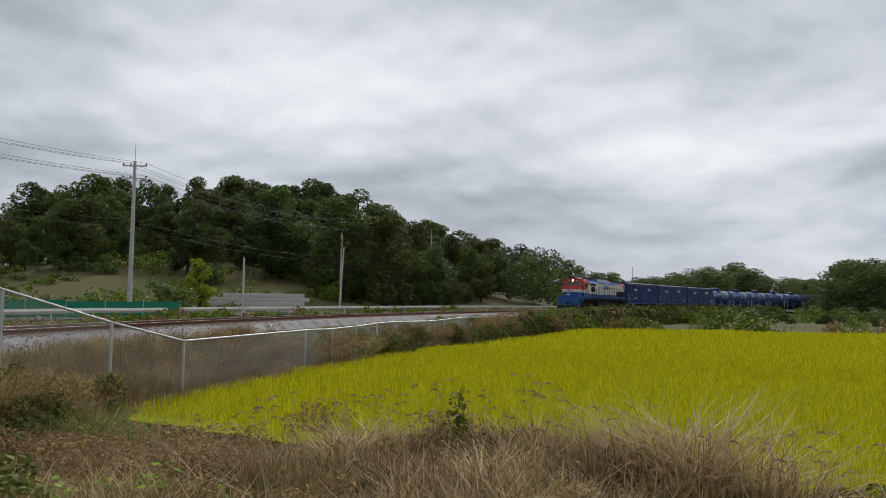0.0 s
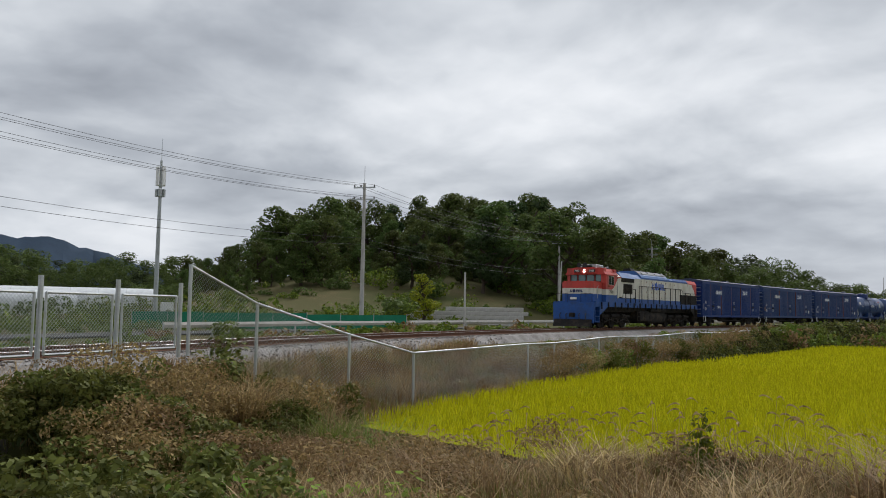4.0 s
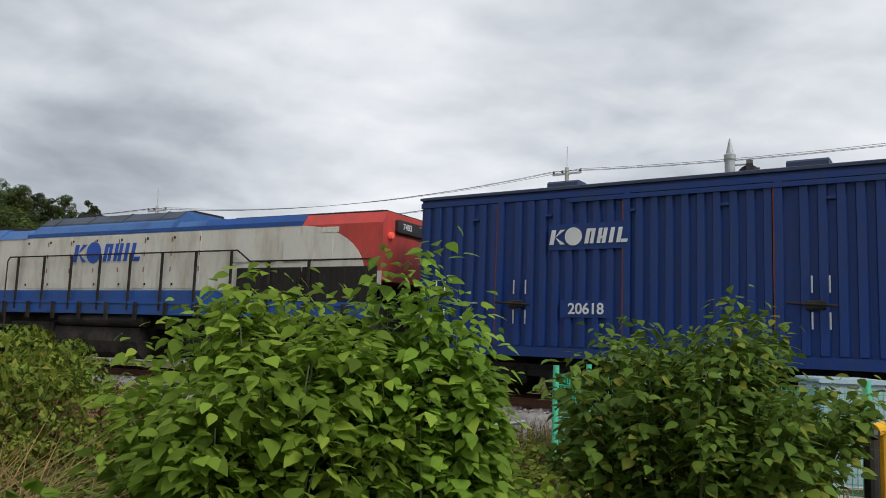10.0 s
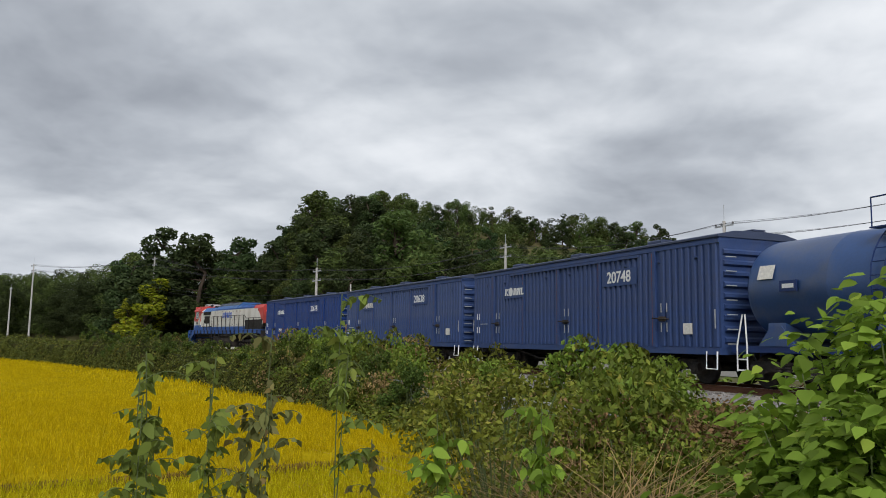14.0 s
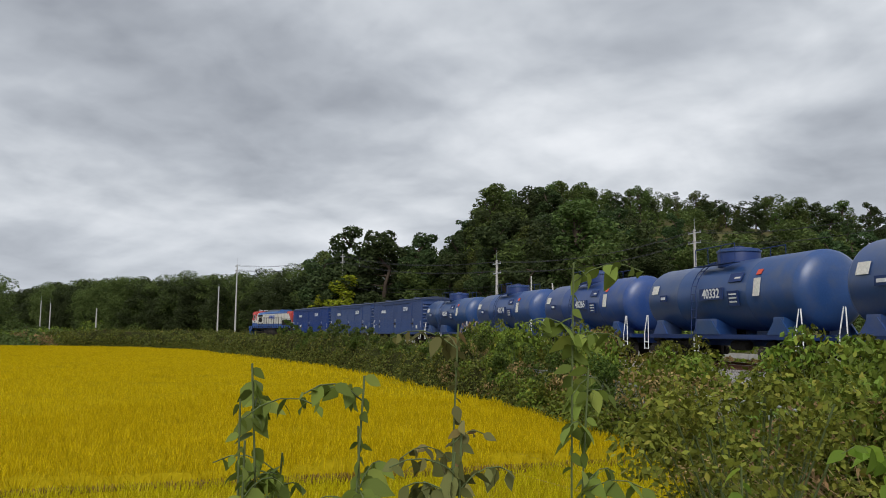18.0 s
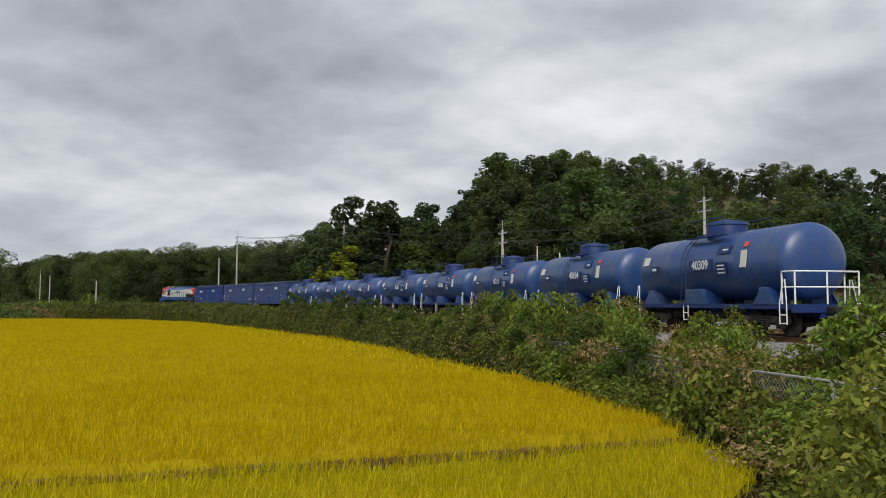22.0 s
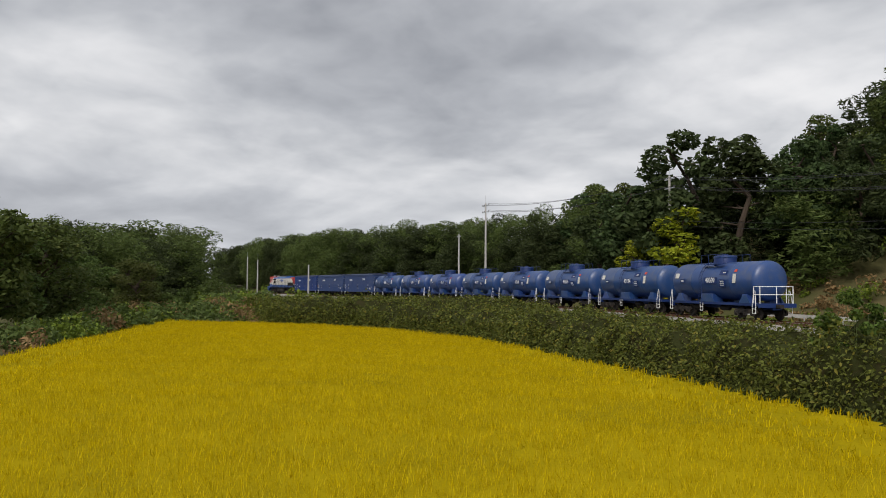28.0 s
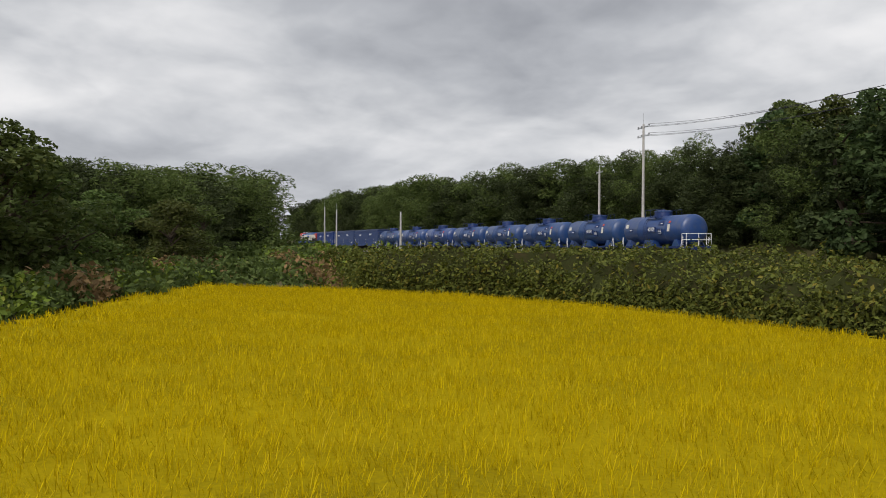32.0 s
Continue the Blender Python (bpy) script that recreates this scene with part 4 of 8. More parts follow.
    for sy in (-1, 1):
        a, b_ = sorted((sy * (y + 0.005), sy * (y + 0.016)))
        arc = [(-8.0, 3.55)] + [(-8.0 - 1.75 * math.sin(t), 2.5 + 1.05 * math.cos(t)) for t in np.linspace(0.05, 1.57, 11)] + [(-8.0, 2.5)]
        part("cream_sweep", Bag().prism_y(arc[:: -1 if sy > 0 else 1], a, b_), M["loco_cream"], e)
        part("tail_band", Bag().box(-10.21, -9.4, *sorted((sy * (y + 0.006), sy * (y + 0.018))), 2.2, 2.5), M["loco_cream"], e)
        for x0, x1 in ((-8.05, -6.15), (-10.1, -8.1)):
            r = part("radiator_opening", Bag().box(x0, x1, *sorted((sy * (y - 0.02), sy * (y + 0.05))), 1.82, 2.6), M["soot"], e, "black mesh radiator opening")
            for k in range(11):
                x = x0 + 0.08 + k * (x1 - x0 - 0.16) / 10
                part("grille_bar", Bag().box(x - 0.012, x + 0.012, *sorted((sy * (y + 0.05), sy * (y + 0.062))), 1.86, 2.56), M["chassis"], r)
        for x0, x1 in ((-7.3, -5.9), (-8.9, -7.5)):
            part("access_panel", Bag().box(x0, x1, *sorted((sy * (y + 0.017), sy * (y + 0.027))), 2.75, 3.3), M["loco_cream"], e)
        part("plate", Bag().box(-9.05, -8.6, *sorted((sy * (y + 0.017), sy * (y + 0.024))), 3.38, 3.5), M["placard"], e)
    part("tail_number_board", Bag().box(-10.28, -10.18, -0.9, 0.9, 3.4, 3.68, 0.03), M["black"], e)
    for sy in (-1, 1):
        part("digits", letters("7483", 0.14), None, e, at=pose(-10.285, sy * 0.5, 3.54, 0, 0, -90)).data.materials.append(M["mark_white"])
        part("tail_lamp", Bag().tube((-10.2, sy * 1.1, 3.3), (-10.28, sy * 1.1, 3.3), 0.07, n=10), M["tail_red"], e)
    # side handrails with stanchions
    for sy in (-1, 1):
        yy = sy * 1.5
        rail = Bag().hose([(5.0, yy, 2.75), (3.3, yy, 2.75)], 0.02).line([(2.6, yy, 1.85), (2.6, yy, 2.9), (2.5, yy, 3.02), (-6.2, yy, 3.02), (-6.6, yy, 2.75), (-10.0, yy, 2.75)], 0.02)
        r = part("side_handrail", rail, M["chassis"], e)
        for k in range(10):
            x = 2.1 - k * 1.16
            part("stanchion", Bag().box(x - 0.03, x + 0.03, *sorted((yy - 0.02, yy + 0.02)), 1.55, 3.02 if x > -6.3 else 2.75), M["chassis"], r)
        for k in range(3):
            x = 5.0 - k * 0.85
            part("stanchion", Bag().box(x - 0.03, x + 0.03, *sorted((yy - 0.02, yy + 0.02)), 1.6, 2.75), M["chassis"], r)
    for xe in (10.0, -10.15):
        top = 2.6 if xe < 0 else 2.3
        for sy in (-1, 1):
            part("end_rail", Bag().hose([(xe, sy * 1.3, 1.72), (xe, sy * 1.3, top), (xe, sy * 0.5, top), (xe, sy * 0.5, 1.72)], 0.02), M["chassis"], e)
    # steps, pilots, couplers
    for xe, d in ((10.0, 1), (-10.0, -1)):
        part("pilot_plate", Bag().prism_x([(-1.45, 0.35), (1.45, 0.35), (1.5, 1.72), (-1.5, 1.72)], *sorted((xe, xe + 0.12 * d))), M["loco_blue"] if d > 0 else M["chassis"], e)
        part("coupler", Bag().box(*sorted((xe, xe + 0.45 * d)), -0.14, 0.14, 0.75, 1.02, 0.04), M["chassis"], e)
        if d > 0:
            part("plough", Bag().prism_y([(10.1, 0.12), (10.45, 0.12), (10.2, 0.6), (10.1, 0.6)][::-1], -1.35, 1.35), M["chassis"], e)
            for yy in (-0.9, -0.45, 0.5, 0.95):
                part("air_hose", Bag().hose([(10.12, yy, 1.0), (10.3, yy, 0.9), (10.32, yy + 0.05, 0.55)], 0.03), M["black"], e)
        for sy in (-1, 1):
            st = Bag()
            for z in (0.45, 0.8, 1.15, 1.45):
                st.box(*sorted((xe - 0.1 * d, xe - 0.7 * d)), *sorted((sy * 1.2, sy * 1.5)), z - 0.02, z + 0.02)
            st.box(*sorted((xe - 0.06 * d, xe - 0.1 * d)), *sorted((sy * 1.2, sy * 1.5)), 0.4, 1.72).box(*sorted((xe - 0.7 * d, xe - 0.74 * d)), *sorted((sy * 1.2, sy * 1.5)), 0.4, 1.72)
            part("step_well", st, M["loco_blue"] if d > 0 else M["chassis"], e)
            part("step_guard", Bag().prism_y([(xe - 0.74 * d, 0.9), (xe - 2.1 * d, 1.5), (xe - 0.74 * d, 1.5)][:: 1 if d * 1 > 0 else -1], *sorted((sy * 1.46, sy * 1.52))), M["loco_blue"] if d > 0 else M["chassis"], e)
    for sy in (-1, 1):
        ladder = Bag()
        for z in (0.5, 0.8, 1.1, 1.4):
            ladder.tube((2.5, sy * 1.5, z), (2.95, sy * 1.5, z), 0.02)
        ladder.tube((2.5, sy * 1.5, 0.4), (2.5, sy * 1.5, 1.6), 0.025).tube((2.95, sy * 1.5, 0.4), (2.95, sy * 1.5, 1.6), 0.025)
        part("side_ladder", ladder, M["chassis"], e)
    # tanks under the frame
    tank = Bag().prism_x([(-1.35, 0.45), (-1.1, 0.3), (1.1, 0.3), (1.35, 0.45), (1.42, 0.75), (1.35, 1.1), (-1.35, 1.1), (-1.42, 0.75)], -2.9, 0.4)
    part("fuel_tank", tank, M["chassis"], e, "dark brown fuel tank")
    part("air_reservoir", Bag().lathe_x([(-3.1, 0.05), (-3.05, 0.16), (0.2, 0.16), (0.25, 0.05)], 14, cy=1.3, cz=1.28), M["chassis"], e)
    part("battery_box", Bag().box(0.5, 2.3, -1.4, 1.4, 0.45, 1.2, 0.04), M["chassis"], e, "grimy battery box")
    for x0 in (0.55, 1.45):
        part("box_lid", Bag().box(x0, x0 + 0.8, 1.4, 1.43, 0.5, 1.15, 0.02), M["chassis"], e)
    for x in (5.9, -6.4):
        for k in range(3):
            xx = x - 1.25 + k * 1.25
            part("traction_motor", Bag().box(xx - 0.5, xx + 0.5, -0.68, 0.68, 0.2, 1.05, 0.12), M["chassis"], e)
        for sy in (-1, 1):
            part("equaliser_beam", Bag().box(x - 2.35, x + 2.35, *sorted((sy * 1.08, sy * 1.2)), 0.74, 0.92, 0.03), M["chassis"], e)
            part("brake_rigging", Bag().hose([(x - 2.2, sy * 1.25, 0.4), (x - 1.0, sy * 1.28, 0.62), (x + 0.2, sy * 1.28, 0.36), (x + 1.2, sy * 1.28, 0.6), (x + 2.2, sy * 1.25, 0.4)], 0.035), M["chassis"], e)
        bogie(e, x, (-1.85, 0.0, 1.85), 0.5)
        for sy in (-1, 1):
            for dx in (-0.9, 0.9):
                part("brake_cylinder", Bag().tube((x + dx - 0.25, sy * 1.25, 0.85), (x + dx + 0.25, sy * 1.25, 0.85), 0.13, n=12), M["chassis"], e)
            part("sand_pipe", Bag().hose([(x + 2.4, sy * 1.2, 1.2), (x + 2.5, sy * 1.0, 0.5), (x + 2.35, sy * 0.8, 0.15)], 0.03), M["chassis"], e)
    return e


def build_boxcar(at, blue, number, label, small_number=True):
    e = thing("box_wagon", label, "wagon", "wagons of the goods train", at=at)
    L, y = 7.45, 1.4
    part("body", Bag().box(-L, L, -y, y, 0.95, 3.92), blue, e)
    part("roof", Bag().prism_x([(-y - 0.06, 3.92), (y + 0.06, 3.92), (y + 0.06, 3.97), (0.9, 4.1), (0, 4.14), (-0.9, 4.1), (-y - 0.06, 3.97)], -L - 0.03, L + 0.03), M["box_roof"], e, "dull blue-grey roof sheet")
    part("floor_sill", Bag().box(-L, L, -y - 0.05, y + 0.05, 0.82, 1.0), blue, e)
    part("eave_rail", Bag().box(-L, L, -y - 0.05, y + 0.05, 3.76, 3.86), blue, e)
    rib = {}
    EDGES = (5.55, 3.0, 0.5, -2.05, -4.8)
    for sy in (-1, 1):
        for k in range(56):
            x = -L + 0.16 + k * (2 * L - 0.32) / 55
            key = (sy,)
            if key not in rib:
                a, b_ = sorted((sy * y, sy * (y + 0.06)))
                rib[key] = mesh_of("rib", Bag().prism_z([(-0.08, a), (0.08, a), (0.058, b_), (-0.058, b_)] if sy > 0 else [(-0.058, a), (0.058, a), (0.08, b_), (-0.08, b_)], 1.02, 3.74), blue)
            if any(abs(x - q) < 0.13 for q in EDGES):
                continue
            part("rib", rib[key], None, e, at=pose(x, 0, 0))
            if k % 6 == 2:
                part("rope_cleat", Bag().box(x + 0.07, x + 0.2, *sorted((sy * y, sy * (y + 0.075))), 3.42, 3.47, 0.006), blue, e)
        for x in EDGES:
            part("door_edge", Bag().box(x - 0.06, x + 0.06, *sorted((sy * y, sy * (y + 0.075))), 0.98, 3.78), blue, e)
            part("door_seam", Bag().box(x + 0.062, x + 0.085, *sorted((sy * y, sy * (y + 0.068))), 1.02, 3.72), M["rust_frame"], e, "rusty door seam")
        for x in (5.16, -0.02, -5.2):
            lk = Bag().box(x - 0.14, x + 0.14, *sorted((sy * (y + 0.07), sy * (y + 0.12))), 1.72, 1.86, 0.02)
            lk.tube((x - 0.3, sy * (y + 0.12), 1.78), (x + 0.42, sy * (y + 0.12), 1.82), 0.02)
            part("door_lock", lk, M["chassis"], e)
            for dx in (-0.2, 0.05):
                for z in (1.98, 1.42):
                    part("grab_handle", Bag().hose([(x + dx, sy * (y + 0.09), z), (x + dx, sy * (y + 0.09), z + 0.26)], 0.015), M["steel"], e)
        for dx in (6.98, 6.78):
            for z in (1.98, 1.42):
                part("grab_handle", Bag().tube((dx, sy * (y + 0.09), z), (dx, sy * (y + 0.09), z + 0.26), 0.015), M["white"], e)
        part("lock_rod", Bag().tube((6.7, sy * (y + 0.1), 1.8), (6.0, sy * (y + 0.1), 1.8), 0.014), M["steel"], e)
        part("door_track", Bag().box(-L * 0.55, L * 0.55, *sorted((sy * y, sy * (y + 0.09))), 3.66, 3.74), blue, e)
        rz = 180 if sy > 0 else 0
        side = -1 if sy > 0 else 1
        part("data_panel", Bag().box(2.95, 4.5, *sorted((sy * (y + 0.06), sy * (y + 0.07))), 2.78, 3.26), blue, e)
        mark(e, M["mark_white"] if number != "20638" else M["placard"], 0.27, pose(3.7, sy * (y + 0.08), 3.02, 0, 0, rz))
        writing(number, 0.36, M["mark_white"], e, pose(-3.1, sy * (y + 0.076), 3.12, 0, 0, rz))
        part("number_panel", Bag().box(-4.0, -2.2, *sorted((sy * (y + 0.06), sy * (y + 0.07))), 2.86, 3.38), blue, e)
        if small_number:
            part("small_panel", Bag().box(3.25, 4.25, *sorted((sy * (y + 0.06), sy * (y + 0.07))), 1.55, 1.86), blue, e)
            writing(number, 0.2, M["mark_white"], e, pose(3.75, sy * (y + 0.078), 1.7, 0, 0, rz))
        part("placard_holder", Bag().box(-6.4, -6.05, *sorted((sy * (y + 0.045), sy * (y + 0.07))), 1.35, 1.65, 0.01), M["placard"] if number != "20618" else blue, e)
    # corrugated ends
    for d in (-1, 1):
        for k in range(9):
            z = 1.2 + k * 0.29
            part("end_rib", Bag().prism_y([(d * L, z - 0.09), (d * (L + 0.07), z - 0.04), (d * (L + 0.07), z + 0.04), (d * L, z + 0.09)][:: -1 if d > 0 else 1], -y + 0.1, y - 0.1), blue, e)
        for sy in (-1, 1):
            lad = Bag()
            for k in range(7):
                lad.tube((d * (L + 0.12), sy * 0.95, 1.1 + k * 0.38), (d * (L + 0.12), sy * 1.3, 1.1 + k * 0.38), 0.015)
            part("end_ladder", lad, M["steel_paint"], e)
            st = Bag().hose([(d * (L - 0.1), sy * (y + 0.06), 0.9), (d * (L - 0.05), sy * (y + 0.12), 0.45), (d * (L - 0.45), sy * (y + 0.12), 0.45), (d * (L - 0.5), sy * (y + 0.06), 0.9)], 0.022)
            part("step", st, M["white"], e)
            part("corner_grab", Bag().hose([(d * (L - 0.12), sy * (y + 0.09), 1.5), (d * (L - 0.12), sy * (y + 0.09), 2.0)], 0.017), M["yellow"] if (number == "20638" and d > 0) else M["steel"], e)
        part("coupler", Bag().box(*sorted((d * L, d * (L + 0.45))), -0.13, 0.13, 0.75, 1.0, 0.04), M["chassis"], e)
        part("air_hose", Bag().hose([(d * L, 0.35, 0.85), (d * (L + 0.2), 0.4, 0.6), (d * (L + 0.4), 0.38, 0.7)], 0.03), M["black"], e)
    for x in (-4.2, 0.15, 4.5):
        part("roof_vent", Bag().box(x - 0.32, x + 0.32, 0.5, 0.95, 4.02, 4.2, 0.04), M["box_roof"], e)
    part("roof_walk", Bag().box(-L, L, -0.22, 0.22, 4.15, 4.19), M["box_roof"], e)
    part("centre_sill", Bag().box(-L, L, -0.35, 0.35, 0.62, 0.95), M["chassis"], e)
    for x in (-1.6, 1.4):
        part("brake_reservoir", Bag().lathe_x([(x - 0.6, 0.05), (x - 0.55, 0.2), (x + 0.55, 0.2), (x + 0.6, 0.05)], 12, cy=0.8, cz=0.62), M["chassis"], e)
    for sy in (-1, 1):
        part("truss_bar", Bag().hose([(-4.0, sy * 1.2, 0.8), (-2.2, sy * 1.2, 0.5), (2.2, sy * 1.2, 0.5), (4.0, sy * 1.2, 0.8)], 0.035), M["chassis"], e)
    for x in (5.3, -5.3):
        bogie(e, x, (-0.87, 0.87), 0.43)
    return e


def build_tank(at, number, last=False):
    e = thing("tank_wagon", "blue cylindrical fuel tank wagon with a dome and white numbers" if not last else "blue tank wagon at the train's end with white railing", "wagon", "wagons of the goods train", at=at)
    L, R, cz = 5.25, 1.27, 2.46
    prof = [(-L, 0.15), (-L + 0.02, 0.55), (-L + 0.1, 0.9), (-L + 0.22, 1.13), (-L + 0.36, R - 0.02), (-L + 0.45, R)]
    prof = prof + [(-2.4, R), (-2.38, R + 0.008), (-2.34, R), (0, R), (2.34, R), (2.38, R + 0.008), (2.4, R)] + [(-a, r) for a, r in prof[::-1]]
    part("barrel", Bag().lathe_x(prof, 40, 0, cz), M["tank_blue"], e, smooth=True)
    part("dome", Bag().lathe_z([(3.4, 0.76), (4.12, 0.76), (4.18, 0.72), (4.22, 0.5), (4.23, 0.1)], 28), M["tank_dark"], e, "dark blue filling dome", True)
    part("dome_band", Bag().lathe_z([(4.06, 0.77), (4.06, 0.795), (4.12, 0.795), (4.12, 0.77)], 28), M["tank_blue"], e)
    part("dome_hatch", Bag().lathe_z([(4.22, 0.2), (4.29, 0.2), (4.31, 0.1)], 16), M["tank_dark"], e)
    deck = Bag()
    for sy in (-1, 1):
        deck.box(-1.35, 1.35, *sorted((sy * 0.80, sy * 1.08)), 3.58, 3.61)
    d = part("catwalk", deck, M["tank_dark"], e)
    for sy in (-1, 1):
        r = Bag().hose([(-1.35, sy * 1.0, 4.25), (1.35, sy * 1.0, 4.25)], 0.018)
        for x in (-1.35, -0.45, 0.45, 1.35):
            r.tube((x, sy * 1.0, 3.58), (x, sy * 1.0, 4.25), 0.015)
        part("railing", r, M["tank_dark"], d)
        foot = None
        for dx in (-0.17, 0.17):
            pts = []
            for k in range(9):
                a = math.pi / 2 - k * math.pi / 2 / 8 * 1.12
                pts.append((0.95 + dx, sy * (R + 0.1) * math.cos(a), cz + (R + 0.1) * math.sin(a)))
            rail = part("ladder_rail", Bag().hose(pts + [(0.95 + dx, sy * (R + 0.12), 1.0)], 0.016, 5), M["tank_dark"], e)
            foot = foot or rail
        for k in range(9):
            z = 1.1 + k * 0.29
            w = math.sqrt(max(0.02, (R + 0.1) ** 2 - max(0, z - cz) ** 2))
            part("rung", Bag().tube((0.78, sy * w, z), (1.12, sy * w, z), 0.013, n=5), M["tank_dark"], foot)
    for sy in (-1, 1):
        rz = 180 if sy > 0 else 0

        def plate(x0, x1, z, hh, mat, name="placard", lift=0.03):
            tilt = math.asin(max(-1, min(1, (z - cz) / R)))
            w = R * math.cos(tilt) + lift
            b = Bag().box(x0, x1, -0.012, 0.012, -hh / 2, hh / 2)
            return part(name, b, mat, e, at=pose(0, sy * w, z, sy * math.degrees(tilt), 0, 0))
        plate(-1.0, 0.6, 2.5, 0.0 + 0.42, M["tank_dark"], "number_panel")
        writing(number, 0.34, M["mark_white"], e, pose(-0.2, sy * (R + 0.05), 2.5, 0, 0, rz))
        plate(-2.05, -1.25, 3.02, 0.34, M["tank_dark"], "data_panel")
        plate(-1.95, -1.6, 3.03, 0.14, M["placard"])
        plate(-1.95, -1.3, 2.3, 0.52, M["tank_dark"], "data_panel")
        for k in range(3):
            plate(-1.85, -1.4, 2.44 - k * 0.13, 0.05, M["mark_white"], "data_line", 0.045)
        plate(-3.2, -2.85, 2.62, 0.6, M["placard"])
        plate(-3.1, -2.85, 3.12, 0.2, M["placard_red"], "hazard_mark")
        plate(4.0, 4.5, 2.85, 0.36, M["placard"])
        plate(3.2, 3.75, 2.48, 0.26, M["tank_dark"], "emblem_panel")
        plate(3.3, 3.65, 2.48, 0.1, M["mark_white"], "emblem", 0.045)
    # frame, saddles
    part("frame_beam", Bag().box(-5.6, 5.6, -1.2, 1.2, 0.9, 1.06).box(-5.6, 5.6, -0.3, 0.3, 0.65, 0.9), M["tank_dark"], e)
    for x, w0, w1 in ((-4.0, 0.28, 0.6), (0.4, 0.75, 0.95), (4.0, 0.28, 0.6)):
        for sy in (-1, 1):
            part("saddle", Bag().prism_x([(sy * 0.4, 1.06), (sy * 1.22, 1.06), (sy * 1.18, 1.62), (sy * 0.4, 1.3)][:: 1 if sy > 0 else -1], x - w0, x + w0), M["tank_blue"], e)
            part("saddle_strap", Bag().prism_y([(x - w1, 1.06), (x + w1, 1.06), (x + w0 * 0.6, 1.55), (x - w0 * 0.6, 1.55)][::-1], *sorted((sy * 1.16, sy * 1.22))), M["tank_blue"], e)
    for d_ in (-1, 1):
        for sy in (-1, 1):
            st = Bag()
            for dx in (0, 0.36):
                st.line([(d_ * (5.15 - dx * 0.25), sy * 1.22, 1.85), (d_ * (5.3 - dx), sy * 1.28, 1.06), (d_ * (5.3 - dx), sy * 1.28, 0.42)], 0.02)
            for z in (0.45, 0.72):
                st.tube((d_ * 5.3, sy * 1.28, z), (d_ * 4.94, sy * 1.28, z), 0.018)
            part("end_step", st, M["white"], e)
        part("coupler", Bag().box(*sorted((d_ * 5.6, d_ * 6.1)), -0.13, 0.13, 0.75, 1.0, 0.04), M["chassis"], e)
    st = Bag()
    for dx in (0.78, 1.12):
        st.tube((dx, 1.28, 0.42), (dx, 1.28, 1.0), 0.018)
    for z in (0.45, 0.72):
        st.tube((0.78, 1.28, z), (1.12, 1.28, z), 0.018)
    part("middle_step", st, M["white"], e)
    part("discharge_valve", Bag().tube((0, 0, 0.55), (0, 0, 1.25), 0.16, n=12), M["chassis"], e)
    for x in (-1.2, 2.1):
        part("brake_reservoir", Bag().lathe_x([(x - 0.5, 0.05), (x - 0.45, 0.17), (x + 0.45, 0.17), (x + 0.5, 0.05)], 12, cy=0.75, cz=0.68), M["chassis"], e)
    if last:
        r = Bag()
        for yy in (-1.15, 0, 1.15):
            r.tube((-5.55, yy, 1.06), (-5.55, yy, 2.1), 0.028)
        for z in (1.6, 2.1):
            r.line([(-4.9, 1.15, z), (-5.55, 1.15, z), (-5.55, -1.15, z), (-4.9, -1.15, z)], 0.028)
        for yy in (-1.15, 1.15):
            r.tube((-4.9, yy, 1.06), (-4.9, yy, 2.1), 0.028)
        part("end_railing", r, M["white"], e, "white tubular end railing")
        part("tail_board", Bag().box(-5.66, -5.56, -1.3, 1.3, 0.8, 1.06), M["tank_dark"], e)
    for x in (3.9, -3.9):
        bogie(e, x, (-0.87, 0.87), 0.43)
    return e


HEAD = 9.6  # metres from the reference point of the train to the middle of each vehicle
TRAIN = []
TIMES = (0, 3.4, 6, 7, 8, 9, 9.6, 10, 10.4, 11, 13, 16.6, 19, 21, 23, 28, 30, 32)
WAYS = (-121.9, -74.6, -38.0, -23.6, -9.3, 4.7, 13.1, 18.6, 24.2, 32.7, 60.9, 110.9, 143.0, 168.3, 193.9, 256.1, 280.4, 304.6)
FIT = np.polyfit(TIMES, WAYS, 7)


def at_time(t, behind, wheelbase):
    """Pose of a vehicle whose bogies ride on the curve."""
    s = float(np.polyval(FIT, t) + np.interp(t, (3.5, 5.5, 6, 7, 8, 8.5, 9, 10, 11), (0, -0.7, -1.0, -0.1, 0.85, 0.8, 0.4, 0.08, 0))) - behind
    ax, ay, _ = on_line(s + wheelbase / 2)
    bx, by, _ = on_line(s - wheelbase / 2)
    return pose((ax + bx) / 2, (ay + by) / 2, 0, 0, 0, math.degrees(math.atan2(ay - by, ax - bx)))


TRAIN.append((build_loco(at_time(0, HEAD, 12.3)), HEAD, 12.3))
BOX = (("20618", "box_blue", "deep blue ribbed steel box wagon with white numbers"), ("20638", "box_faded", "faded grey-blue ribbed box wagon with white numbers"),
       ("20748", "box_mid", "dusty blue ribbed steel box wagon with white numbers"))
for k, (number, paint, label) in enumerate(BOX):
    back = 20.84 + 7.6 + k * 16.243
    TRAIN.append((build_boxcar(at_time(0, back, 10.6), M[paint], number, label, k == 0), back, 10.6))
for k, number in enumerate(("40284", "40174", "40265", "40332", "40266", "40213", "40184", "40309")):
    back = 20.84 + 3 * 16.243 + 4.65 + k * 12.3
    TRAIN.append((build_tank(at_time(0, back, 7.8), number, k == 7), back, 7.8))

# ---- the level crossing and its fences ----


